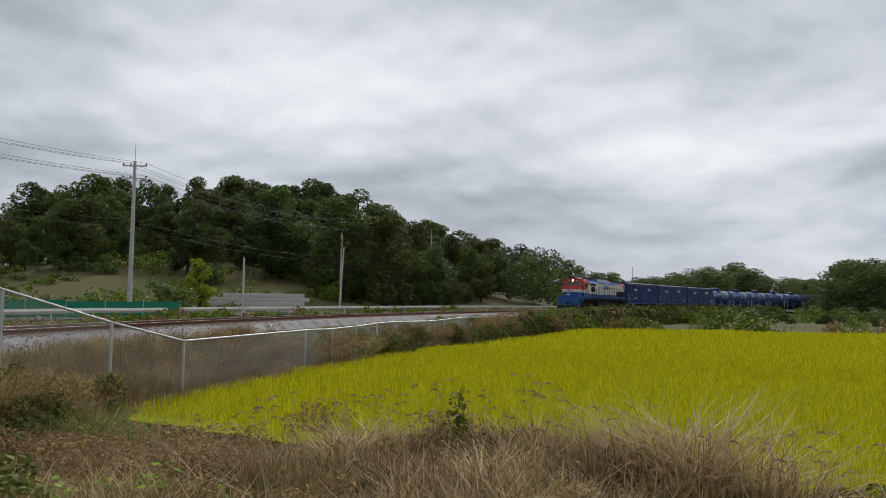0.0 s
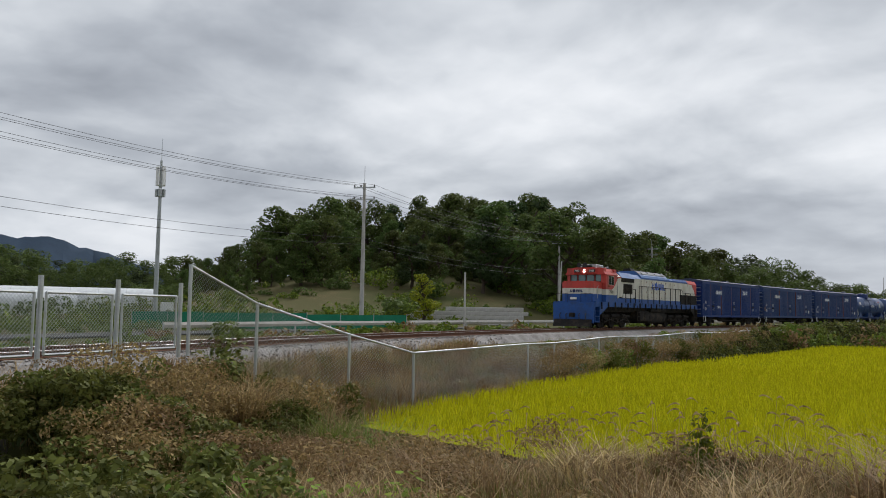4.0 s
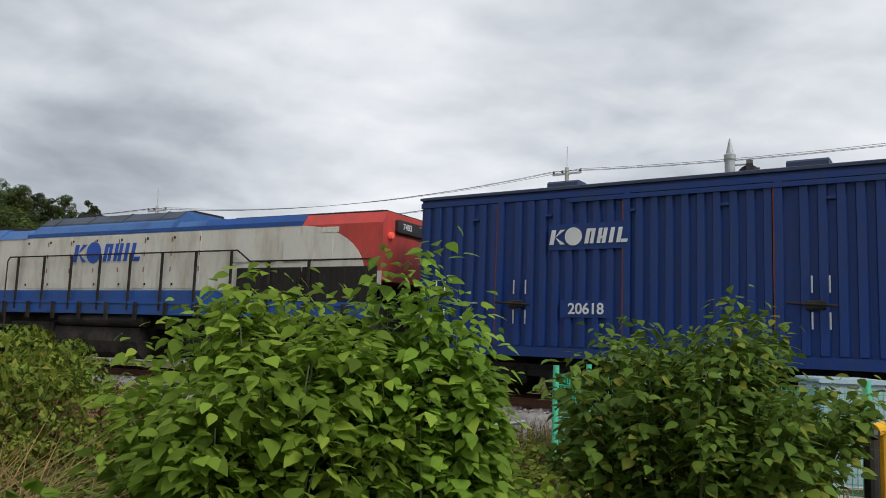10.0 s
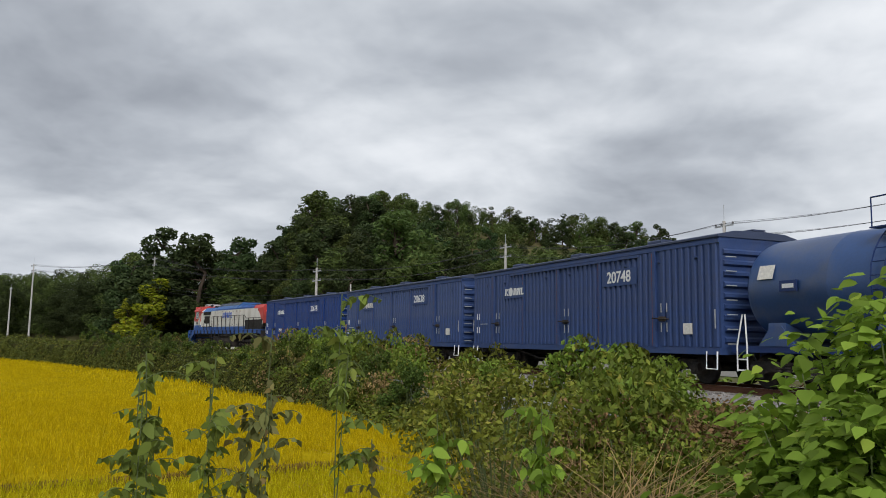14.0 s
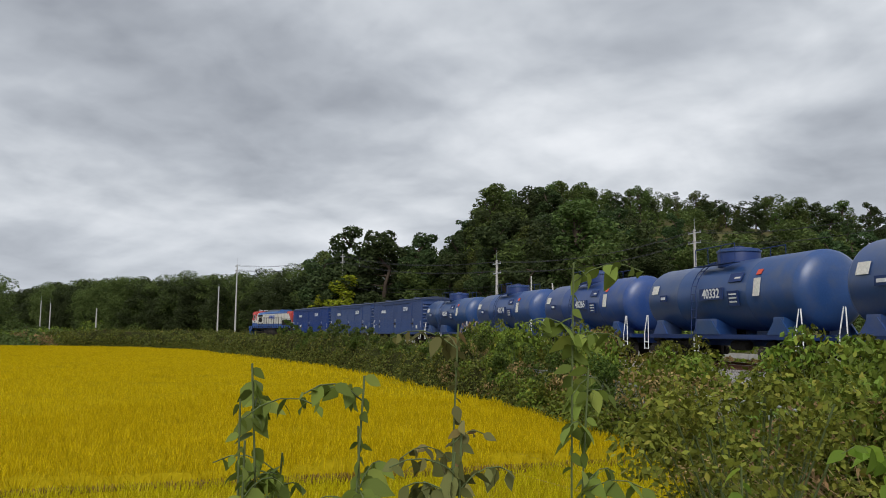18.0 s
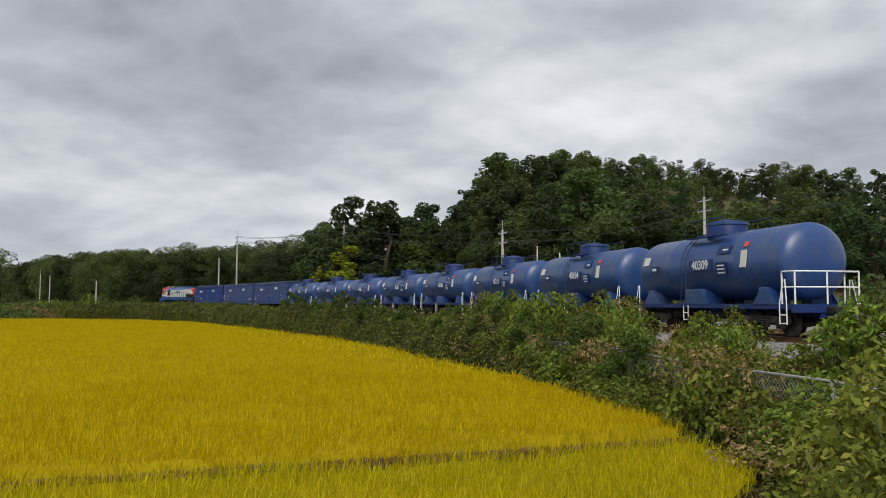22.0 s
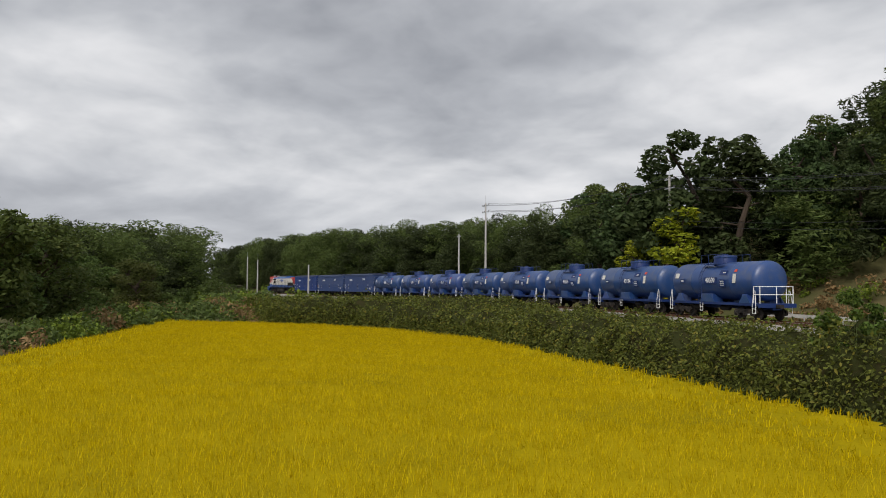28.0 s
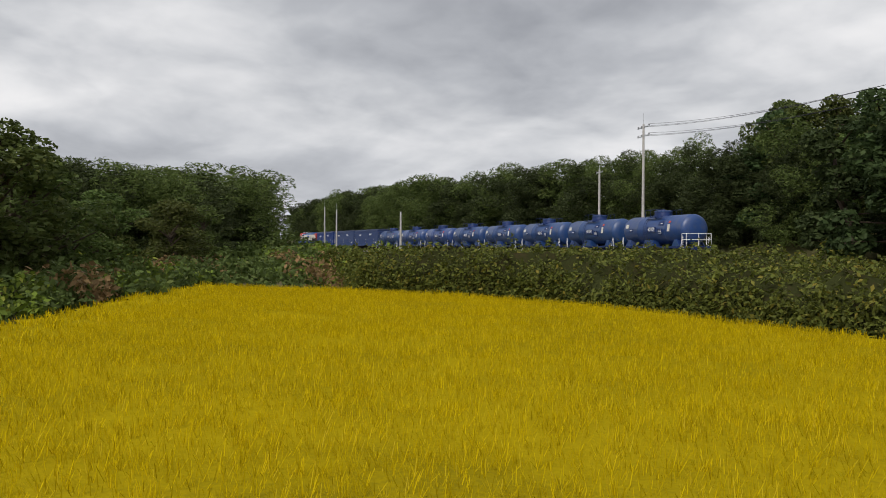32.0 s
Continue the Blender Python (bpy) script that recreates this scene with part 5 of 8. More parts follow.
def facing(x, y, z, tx=0.0, ty=-0.3):
    """A pose at a place whose -y side looks at (tx, ty)."""
    return pose(x, y, z, 0, 0, math.degrees(math.atan2(ty - y, tx - x)) + 90)


def hangul(parent, mat, size, at, which):
    """One or two Korean syllables in the x, z plane facing -y."""
    return writing({"jeong": "\uc815", "ji": "\uc9c0"}.get(which, which), size * 0.78, mat, parent, at)


def make_stop_sign():
    x, y = -4.69, -0.16
    base = height_at(x, y)
    e = thing("stop_sign", "red octagonal stop sign with white letters on a grey post", "road sign", at=facing(x, y, 0))
    oct_ = [(0.30 / math.cos(math.pi / 8) * math.cos(math.pi / 8 + k * math.pi / 4), 1.516 + 0.30 / math.cos(math.pi / 8) * math.sin(math.pi / 8 + k * math.pi / 4)) for k in range(8)]
    small = [(a * 0.955, 1.516 + (b - 1.516) * 0.955) for a, b in oct_]
    part("plate", Bag().prism_y(oct_, -0.004, 0.008), M["sign_white"], e, "white edged sign plate")
    part("face", Bag().prism_y(small, -0.009, -0.003), M["sign_red"], e, "glossy red sign face")
    hangul(e, M["sign_white"], 0.19, pose(-0.11, -0.012, 1.626), "jeong")
    hangul(e, M["sign_white"], 0.19, pose(0.115, -0.012, 1.626), "ji")
    writing("STOP", 0.125, M["sign_white"], e, pose(0, -0.012, 1.416))
    part("post", Bag().lathe_z([(base - 0.2 - 0.0, 0.036), (1.62, 0.034), (1.64, 0.03)], 14, 0.0, 0.05), M["steel_paint"], e)
    for z in (1.4, 1.68):
        part("bracket", Bag().box(-0.06, 0.06, 0.005, 0.09, z - 0.02, z + 0.02), M["steel"], e)


make_stop_sign()


def striped_block(x, y, z0, z1, turn=0.0):
    """A square concrete post with slanting yellow and black bands."""
    e = thing("striped_post", "square concrete post painted in slanting yellow and black bands", "bollard", "posts at the crossing", at=pose(x, y, z0, 0, 0, turn))
    w, h = 0.16, z1 - z0
    cuts = [0, 0.16, 0.40, 0.52, 0.62, 0.72, 0.82, 0.9, 1.0]
    for k, (a, b) in enumerate(zip(cuts, cuts[1:])):
        lean = 0.07
        a, b = a * h, b * h
        za = [max(0, min(h, a + (lean if i in (1, 2) else 0) * (0 if a == 0 else 1))) for i in range(4)]
        zb = [max(0, min(h, b + (lean if i in (1, 2) else 0) * (0 if b >= h - 0.001 else 1))) for i in range(4)]
        q = [(-w, -w), (w, -w), (w, w), (-w, w)]
        bag = Bag().add([(*p, z) for p, z in zip(q, za)] + [(*p, z) for p, z in zip(q, zb)], [(0, 1, 5, 4), (1, 2, 6, 5), (2, 3, 7, 6), (3, 0, 4, 7), (3, 2, 1, 0), (4, 5, 6, 7)])
        part("band", bag, M["yellow"] if k % 2 else M["black"], e)
    part("cap", Bag().box(-w + 0.01, w - 0.01, -w + 0.01, w - 0.01, h, h + 0.012), M["yellow"], e)
    return e


striped_block(-10.33, -6.68, -0.32, 0.76, 24)
striped_block(-10.84, -2.81, -0.25, 0.97, 24)
striped_block(-18.2, -8.6, -0.3, 0.8, 24)
striped_block(-17.3, -10.6, -0.3, 0.8, 24)


def hoop_guard(x0, y0, x1, y1, z0a, z0b, h=0.88):
    """A hooped pipe barrier with upright bars, yellow and black by turns."""
    e = thing("hoop_barrier", "pipe hoop barrier painted yellow and black beside the road", "barrier", "hoop barriers by the crossing")
    a, b = Vector((x0, y0, z0a)), Vector((x1, y1, z0b))
    n = 5
    pts = [a.lerp(b, k / (n - 1)) for k in range(n)]
    for k, p in enumerate(pts):
        top = p + Vector((0, 0, h - (0.06 if k in (0, n - 1) else 0)))
        part("upright", Bag().tube(p - Vector((0, 0, 0.15)), top, 0.058, n=12), M["yellow"] if k % 2 else M["black"], e)
    for k in range(n - 1):
        p, q = pts[k] + Vector((0, 0, h)), pts[k + 1] + Vector((0, 0, h))
        if k == 0:
            p = p.lerp(q, 0.12)
        if k == n - 2:
            q = q.lerp(p, 0.12)
        part("top_rail", Bag().tube(p, q, 0.055, n=12), M["black"] if k % 2 else M["yellow"], e)
    for k, other in ((0, 1), (n - 1, n - 2)):
        p = pts[k] + Vector((0, 0, h - 0.06))
        q = (pts[k] + Vector((0, 0, h))).lerp(pts[other] + Vector((0, 0, h)), 0.12)
        part("bend", Bag().tube(p, q, 0.057, n=12), M["black"] if k == 0 else M["yellow"], e)
    part("low_rail", Bag().tube(a.lerp(b, 0.02) + Vector((0, 0, 0.1)), a.lerp(b, 0.98) + Vector((0, 0, 0.1)), 0.045, n=10), M["yellow"], e)


hoop_guard(-5.9, -4.95, -7.1, -5.42, -0.42, -0.36)
hoop_guard(-7.5, -5.6, -8.75, -6.15, -0.34, -0.28)
hoop_guard(-6.35, -1.25, -7.4, -1.65, -0.42, -0.36)
hoop_guard(-7.75, -1.8, -8.95, -2.25, -0.34, -0.28)
hoop_guard(-18.9, -7.4, -20.5, -8.0, -0.3, -0.35)
hoop_guard(-17.6, -11.2, -19.5, -12.2, -0.3, -0.35)


def barrier_arm(ax, ay, az_, bx, by, bz, sign=True):
    e = thing("crossing_barrier", "lowered red and white crossing barrier pole with a stop plate", "barrier", "barriers of the crossing")
    a, b = Vector((ax, ay, az_)), Vector((bx, by, bz))
    n = 14
    for k in range(n):
        part("band", Bag().tube(a.lerp(b, k / n), a.lerp(b, (k + 1) / n), 0.036, n=12), M["red_stripe"] if k % 2 else M["white"], e)
    if sign:
        m = a.lerp(b, 0.63)
        p = part("plate", Bag().box(-0.27, 0.27, -0.015, 0.015, -0.07, 0.07), M["red_stripe"], e, at=facing(m.x + 0.1, m.y + 0.04, m.z))
        me = letters("STOP", 0.085)
        me.materials.clear()
        me.materials.append(M["sign_white"])
        part("lettering", me, None, p, at=pose(0.12, -0.02, 0))
        hangul(p, M["sign_white"], 0.1, pose(-0.2, -0.02, 0), "jeong")
        hangul(p, M["sign_white"], 0.1, pose(-0.09, -0.02, 0), "ji")
    return e


barrier_arm(-10.75, -6.75, 0.60, -11.05, -2.6, 0.52)
barrier_arm(-18.3, -10.7, 0.5, -18.9, -8.2, 0.55, False)


def gate_machine(x, y, z0):
    e = thing("barrier_machine", "dark grey barrier drive cabinet on a concrete foot", "barrier machine", "barrier machines", at=pose(x, y, z0, 0, 0, 24))
    part("foot", Bag().box(-0.3, 0.3, -0.3, 0.3, 0, 0.15), M["concrete"], e)
    part("case", Bag().box(-0.22, 0.22, -0.25, 0.25, 0.15, 1.02, 0.05), M["chassis"], e)
    part("pivot", Bag().tube((0.22, 0, 0.86), (0.4, 0, 0.86), 0.09, n=12), M["black"], e)


gate_machine(-11.0, -7.15, -0.28)


def crossing_signal(x, y, z0, size=1.0, lit=True):
    e = thing("crossing_signal", "level crossing signal with yellow crossbuck, twin round lamps and striped mast", "railway signal", "crossing signals", at=facing(x, y, 0))
    top = 3.4
    cuts = np.linspace(z0, top, 9)
    for k in range(8):
        part("mast_band", Bag().tube((0, 0, cuts[k]), (0, 0, cuts[k + 1]), 0.062, n=12), M["yellow"] if k % 2 == 0 else M["black"], e)
    for sgn in (-1, 1):
        arm = Bag().box(-0.62, 0.62, -0.012, 0.012, -0.1, 0.1)
        a = part("crossbuck_arm", arm, M["yellow"], e, at=pose(0, -0.09 - 0.014 * (sgn > 0), 3.14, 0, sgn * 33, 0))
        for xx in (-0.31, 0.31):
            part("black_patch", Bag().box(xx - 0.13, xx + 0.13, -0.018, -0.011, -0.08, 0.08), M["black"], a)
            writing("\uba48" if (xx < 0) == (sgn > 0) else "\ucda4", 0.13, M["sign_white"], a, pose(xx, -0.02, 0, 0, -sgn * 33, 0), "character")
    part("black_diamond", Bag().prism_y([(0.2, 3.14), (0, 3.27), (-0.2, 3.14), (0, 3.01)][::-1], -0.128, -0.118), M["black"], e)
    part("lamp_bracket", Bag().tube((-0.5, -0.05, 2.72), (0.5, -0.05, 2.72), 0.025).tube((-0.42, -0.05, 2.4), (-0.42, -0.05, 2.72), 0.02).tube((0.42, -0.05, 2.4), (0.42, -0.05, 2.72), 0.02), M["black"], e)
    for sx in (-1, 1):
        lamp = part("lamp_shield", Bag().disc_y(sx * 0.39, 2.42, 0.235, -0.1, -0.06, 28), M["black"], e)
        part("hood", Bag().disc_y(sx * 0.39, 2.42, 0.19, -0.22, -0.1, 24, 0.2), M["black"], lamp)
        on = lit and sx > 0
        part("lens", Bag().disc_y(sx * 0.39, 2.42, 0.165, -0.235, -0.22, 24), M["lamp_red"] if on else M["lamp_off"], lamp, "lit red lens" if on else "unlit grey lens")
    box = part("led_box", Bag().box(-0.23, 0.23, -0.16, -0.04, 2.0, 2.22), M["black"], e)
    hangul(box, M["led"], 0.16, pose(-0.09, -0.165, 2.11), "jeong")
    hangul(box, M["led"], 0.16, pose(0.09, -0.165, 2.11), "ji")
    part("bell", Bag().disc_y(0.02, 3.62, 0.13, -0.12, 0.05, 20, 0.1), M["black"], e)
    part("bell_bracket", Bag().tube((0, 0, 3.4), (0.02, 0, 3.62), 0.04), M["black"], e)
    part("beacon_rod", Bag().tube((-0.18, 0, 3.4), (-0.18, 0, 3.72), 0.018).tube((-0.18, 0, 3.42), (0, 0, 3.36), 0.018), M["steel"], e)
    part("beacon_base", Bag().tube((-0.18, 0, 3.7), (-0.18, 0, 3.76), 0.06, n=12), M["steel"], e)
    part("beacon", Bag().tube((-0.18, 0, 3.76), (-0.18, 0, 3.88), 0.062, n=14), M["tail_red"], e, "red beacon")
    n = part("notice", Bag().box(-0.2, 0.2, -0.09, -0.075, 0.66, 1.26), M["sign_yellow"], e, "yellow and blue notice plate")
    part("notice_panel", Bag().box(-0.185, 0.185, -0.095, -0.089, 0.8, 1.12), M["sign_blue"], n)
    for k in range(5):
        part("text_bar", Bag().box(-0.15, 0.13 - 0.05 * (k % 2), -0.1, -0.094, 1.05 - k * 0.052, 1.07 - k * 0.052), M["sign_white"], n)
    part("small_plate", Bag().box(-0.09, 0.09, -0.085, -0.07, 1.33, 1.5), M["placard"], e)
    return e


crossing_signal(-11.77, -2.34, -0.25)
crossing_signal(-19.3, -11.3, -0.35, lit=False)


def make_notice():
    x, y = -10.6, -1.78
    e = thing("unattended_crossing_sign", "narrow white sign with dark lettering and a red diagonal stripe", "road sign", at=facing(x, y, 0))
    tilt = pose(0.0, 0, 1.36, 0, 6, 0)
    b = part("board", Bag().box(-0.26, 0.26, -0.008, 0.008, -0.6, 0.6), M["white"], e, at=tilt)
    part("diagonal_stripe", Bag().prism_y([(-0.235, -0.43), (-0.235, -0.3), (0.235, 0.5), (0.235, 0.36)][::-1], -0.012, -0.007), M["red_stripe"], b)
    for word, xx, zz in (("\uad00", -0.1, 0.47), ("\ub9ac", -0.1, 0.31), ("\uc6d0", -0.1, 0.15), ("\uc5c6", 0.1, -0.12), ("\uc74c", 0.1, -0.35)):
        writing(word, 0.15, M["navy_ink"], b, pose(xx, -0.011, zz), "character")
    for x0, x1, z0, z1 in ((-0.26, 0.26, 0.585, 0.6), (-0.26, -0.245, -0.6, 0.6), (0.245, 0.26, -0.6, 0.6), (-0.26, 0.26, -0.455, -0.445)):
        part("rim", Bag().box(x0, x1, -0.013, -0.0075, z0, z1), M["steel_paint"], b)
    part("lower_strip", Bag().box(-0.235, 0.235, -0.011, -0.007, -0.6, -0.455), M["sign_white"], b)
    writing("\uc790\ub3d9\ucc28\ub2e8\uae30", 0.085, M["red_stripe"], b, pose(0, -0.014, -0.525), "characters")
    part("post", Bag().tube((0.03, 0.04, -0.45), (0.0, 0.04, 1.9), 0.032, n=12), M["steel"], e)


make_notice()


def wire_panel(p, q, z0, z1, mat, pitch, parent, name="mesh", diag=True, r=0.004, dz=0.0):
    """A wire mesh between two posts, as thin crossing strips; dz: by how much q's end is higher."""
    a, b = Vector((*p, z0)), Vector((*q, z0 + dz))
    d = b - a
    L, H = d.length, z1 - z0
    u = d.normalized()
    side = u.cross(Vector((0, 0, 1))).normalized()
    up = Vector((0, 0, 1))
    lines = []
    if diag:
        k = -H
        while k < L:
            s0, s1 = max(k, 0), min(k + H, L)
            if s1 > s0:
                lines.append(((s0, s0 - k), (s1, s1 - k)))
                lines.append(((s0, H - (s0 - k)), (s1, H - (s1 - k))))
            k += pitch
    else:
        x = 0.0
        while x <= L:
            lines.append(((x, 0), (x, H)))
            x += pitch
        z = 0.0
        while z <= H:
            lines.append(((0, z), (L, z)))
            z += pitch * 2
    quad = []
    for (x0, h0), (x1, h1) in lines:
        c0, c1 = a + u * x0 + up * h0, a + u * x1 + up * h1
        w = (c1 - c0).normalized().cross(side).normalized() * r
        quad.append([c0 - w, c0 + w, c1 + w, c1 - w])
        w2 = side * r
        quad.append([c0 - w2, c0 + w2, c1 + w2, c1 - w2])
    return part(name, quads(name, [[tuple(v) for v in s] for s in quad], mat), mat, parent)


def make_bridge():
    e = thing("railway_bridge", "small stained concrete railway bridge over a ditch", "bridge", kind="structure")

    def beam(name, s0, s1, ring, mat):
        n = len(ring)
        v, f = [], []
        ss = np.linspace(s0, s1, 6)
        for s in ss:
            for o, z in ring:
                x, y, _ = on_line(s, o)
                v.append((x, y, z))
        for k in range(5):
            f += [(k * n + i, k * n + n + i, k * n + n + (i + 1) % n, k * n + (i + 1) % n) for i in range(n)]
        f += [tuple(range(n)), tuple(range(5 * n + n - 1, 5 * n - 1, -1))]
        return part(name, Bag().add(v, f), mat, e)
    beam("parapet_beam", -21.1, -16.7, [(4.3, -0.02), (4.85, -0.02), (4.85, -0.58), (5.0, -0.62), (5.0, -0.82), (4.3, -0.82)], M["concrete"])
    beam("kerb", -21.1, -16.7, [(4.3, 0.1), (4.75, 0.1), (4.75, -0.02), (4.3, -0.02)], M["concrete_pale"])
    beam("deck_slab", -21.1, -16.7, [(4.3, -0.2), (4.3, -0.85), (-4.2, -0.85), (-4.2, -0.2)], M["concrete"])
    for s0, s1 in ((-16.8, -15.3), (-23.6, -20.9)):
        beam("abutment", s0, s1, [(4.7, -0.86), (4.7, -3.0), (-4.4, -3.0), (-4.4, -0.86)], M["concrete"])
    beam("buttress", -20.9, -20.5, [(5.2, -1.25), (5.2, -3.0), (3.0, -3.0), (3.0, -1.25)], M["concrete"])
    for k in range(2):
        x, y, h = on_line(-17.2 - k * 1.75, 4.87)
        part("pilaster", Bag().box(-0.14, 0.14, -0.03, 0.03, -0.6, 0.02), M["concrete"], e, at=pose(x, y, 0, 0, 0, math.degrees(h) + 90))
    x, y, h = on_line(-20.7, 4.88)
    p = part("name_plate", Bag().box(-0.22, 0.22, -0.015, 0.015, -0.2, 0.06), M["white"], e, at=pose(x, y, -0.1, 0, 0, math.degrees(h) + 90))
    part("plate_bar", Bag().box(-0.05, 0.05, 0.014, 0.02, -0.12, 0.0), M["navy_ink"], p)
    # galvanised panel fence on the kerb
    f = thing("bridge_fence", "galvanised steel fence of framed wire panels along the bridge", "fence")
    ss = [-16.0, -17.6, -19.45, -21.3, -23.1, -24.9, -26.7]
    spots = [on_line(s, 4.55)[:2] for s in ss]
    for k, p in enumerate(spots):
        part("post", Bag().tube((*p, 0.0), (*p, 1.52), 0.045, n=10), M["steel"], f)
        if k:
            q = spots[k - 1]
            a, b = Vector((*q, 0)), Vector((*p, 0))
            c, d = a.lerp(b, 0.07), a.lerp(b, 0.93)
            pan = Bag()
            for z in (0.2, 1.24):
                pan.tube((c.x, c.y, z), (d.x, d.y, z), 0.024)
            for w in (c, d):
                pan.tube((w.x, w.y, 0.2), (w.x, w.y, 1.24), 0.024)
            fr = part("panel_frame", pan, M["steel"], f)
            wire_panel((c.x, c.y), (d.x, d.y), 0.2, 1.24, M["steel"], 0.075, fr, r=0.005)


make_bridge()


def make_wing_fence():
    e = thing("chain_link_fence", "galvanised chain-link fence stepping down the bank beside the line", "fence")
    spots = [(-17.99, 6.11, 1.98, 0.2), (-17.37, 8.86, 1.13, -0.5), (-17.1, 11.31, 0.39, -1.15), (-17.71, 13.88, -0.16, -1.72)]
    x, y, h = on_line(-27, 4.55)
    spots = [(x, y, 1.9, 0.2)] + spots[1:]
    for k in range(36):
        s = -43.5 - k * 3.0
        x, y, h = on_line(s, 6.7)
        spots.append((x, y, -0.18 - 0.05 * math.sin(k * 1.3), -1.8))
    for k, (x, y, t, b) in enumerate(spots):
        part("post", Bag().tube((x, y, b - 0.2), (x, y, t + 0.02), 0.04, n=9), M["steel"], e)
        if k:
            q = spots[k - 1]
            part("top_rail", Bag().tube((q[0], q[1], q[2]), (x, y, t), 0.03, n=8), M["steel"], e)
            if k < 14:
                wire_panel(q[:2], (x, y), q[3], q[2], M["steel"], 0.1, e, dz=t - q[2], r=0.0035)
    s_ = thing("field_fence", "weathered grey pipe fence half hidden in the hedge", "fence")
    prev = None
    for k in range(44):
        s = 2.0 + k * 3.0
        x, y, h = on_line(s, 7.2)
        t = -0.25 + 0.04 * math.sin(k * 1.7)
        part("post", Bag().tube((x, y, -1.9), (x, y, t), 0.035, n=8), M["steel"], s_)
        if prev:
            part("top_rail", Bag().tube(prev, (x, y, t - 0.02), 0.025, n=7), M["steel"], s_)
            if k < 14:
                wire_panel(prev[:2], (x, y), -1.75, -0.28, M["steel"], 0.12, s_, r=0.003)
        prev = (x, y, t - 0.02)


make_wing_fence()


def make_green_fences():
    e = thing("green_cage", "mint green wire mesh enclosure on a rusty plate by the bridge", "fence")
    pts = [(-11.05, -2.45), (-10.75, -1.55), (-11.95, -1.07), (-12.3, -1.9)]
    for k, p in enumerate(pts):
        q = pts[(k + 1) % 4]
        part("post", Bag().tube((*p, -0.25), (*p, 1.3), 0.03, n=8), M["mint"], e)
        wire_panel(p, q, -0.1, 1.25, M["mint"], 0.06, e, diag=False, r=0.006)
        part("rail", Bag().tube((*p, 1.25), (*q, 1.25), 0.015), M["mint"], e)
    part("base_plate", Bag().prism_z(pts[::-1], -0.3, -0.22), M["rust_frame"], e, "rusty steel base plate")
    g = thing("green_fence", "mint green mesh fence round the crossing cabinets", "fence")
    spots = [(-9.55, -6.95), (-8.82, -7.38), (-7.6, -9.05), (-6.45, -10.71), (-7.6, -11.6)]
    for k, p in enumerate(spots):
        if k != 0:
            part("post", Bag().tube((*p, -0.8), (*p, 0.75), 0.048, n=10), M["mint"], g)
        if k:
            wire_panel(spots[k - 1], p, -0.62, 0.62, M["mint"], 0.06, g, diag=False, r=0.005)
            part("kerb", Bag().tube((*spots[k - 1], -0.72), (*p, -0.72), 0.09, n=6), M["concrete_pale"], g)
    for x, y, w, d, h in ((-9.5, -8.35, 0.5, 0.4, 1.3), (-8.5, -9.7, 0.4, 0.32, 1.3)):
        c = thing("signal_cabinet", "pale blue-grey steel signal cabinet behind the green fence", "cabinet", "signal cabinets", at=pose(x, y, -0.62, 0, 0, 24 + 35))
        part("plinth", Bag().box(-w - 0.08, w + 0.08, -d - 0.08, d + 0.08, -0.3, 0.0), M["concrete_pale"], c)
        part("case", Bag().box(-w, w, -d, d, 0.0, h, 0.03), M["cabinet"], c)
        part("lid", Bag().box(-w - 0.04, w + 0.04, -d - 0.04, d + 0.04, h, h + 0.06, 0.02), M["cabinet"], c)
        part("door", Bag().box(-w + 0.05, w - 0.05, -d - 0.015, -d, 0.08, h - 0.08), M["cabinet"], c)
        part("door_handle", Bag().box(w - 0.14, w - 0.1, -d - 0.04, -d - 0.015, 0.6, 0.75), M["steel"], c)
    r = thing("pipe_rail", "low galvanised pipe rail beside the ballast", "rail")
    a, b = Vector((-6.6, -11.9, -0.2)), Vector((-3.9, -13.6, -0.75))
    part("rail", Bag().tube(a, b, 0.035), M["steel"], r)
    for p in (a, a.lerp(b, 0.5), b):
        part("leg", Bag().tube(p, p - Vector((0, 0, 0.9)), 0.03), M["steel"], r)
    t = Bag()
    rng = np.random.RandomState(4)
    n = 9
    t.v = [(-20.6 + 1.5 * a / n, -9.5 - 0.55 * b / n - 0.5 * a / n, -0.3 + 0.34 * math.sin(math.pi * a / n) * math.sin(math.pi * b / n) * rng.uniform(0.4, 1.1)) for a in range(n + 1) for b in range(n + 1)]
    t.f = [(a * (n + 1) + b, a * (n + 1) + b + 1, (a + 1) * (n + 1) + b + 1, (a + 1) * (n + 1) + b) for a in range(n) for b in range(n)]
    solid("blue_tarp", t, M["tarp"], "crumpled bright blue tarpaulin on the ground", "tarpaulin")
    bag = Bag()
    rng = np.random.RandomState(3)
    bag.lathe_z([(0.0, 0.05), (0.04, 0.11), (0.1, 0.12), (0.16, 0.08), (0.18, 0.02)], 10)
    bag.v = [(p[0] * (1 + rng.uniform(-0.2, 0.2)) - 7.55, p[1] * (1 + rng.uniform(-0.2, 0.2)) - 5.62, p[2] + 0.5) for p in bag.v]
    solid("plastic_bag", bag, M["placard"], "greyish plastic bag tied over a barrier post", "bag")
    m = thing("kerb_marks", "row of small yellow and black kerb blocks at the road edge", "kerb")
    for side, ys in ((0, (-6.35, -0.35)),):
        for k in range(9):
            p = Vector((-10.7 - k * 0.3, -6.35 - k * 0.12, -0.2))
            part("block", Bag().box(-0.14, 0.14, -0.07, 0.07, 0, 0.1), M["yellow"] if k % 2 else M["black"], m, at=pose(p.x, p.y, p.z, 0, 0, 24))


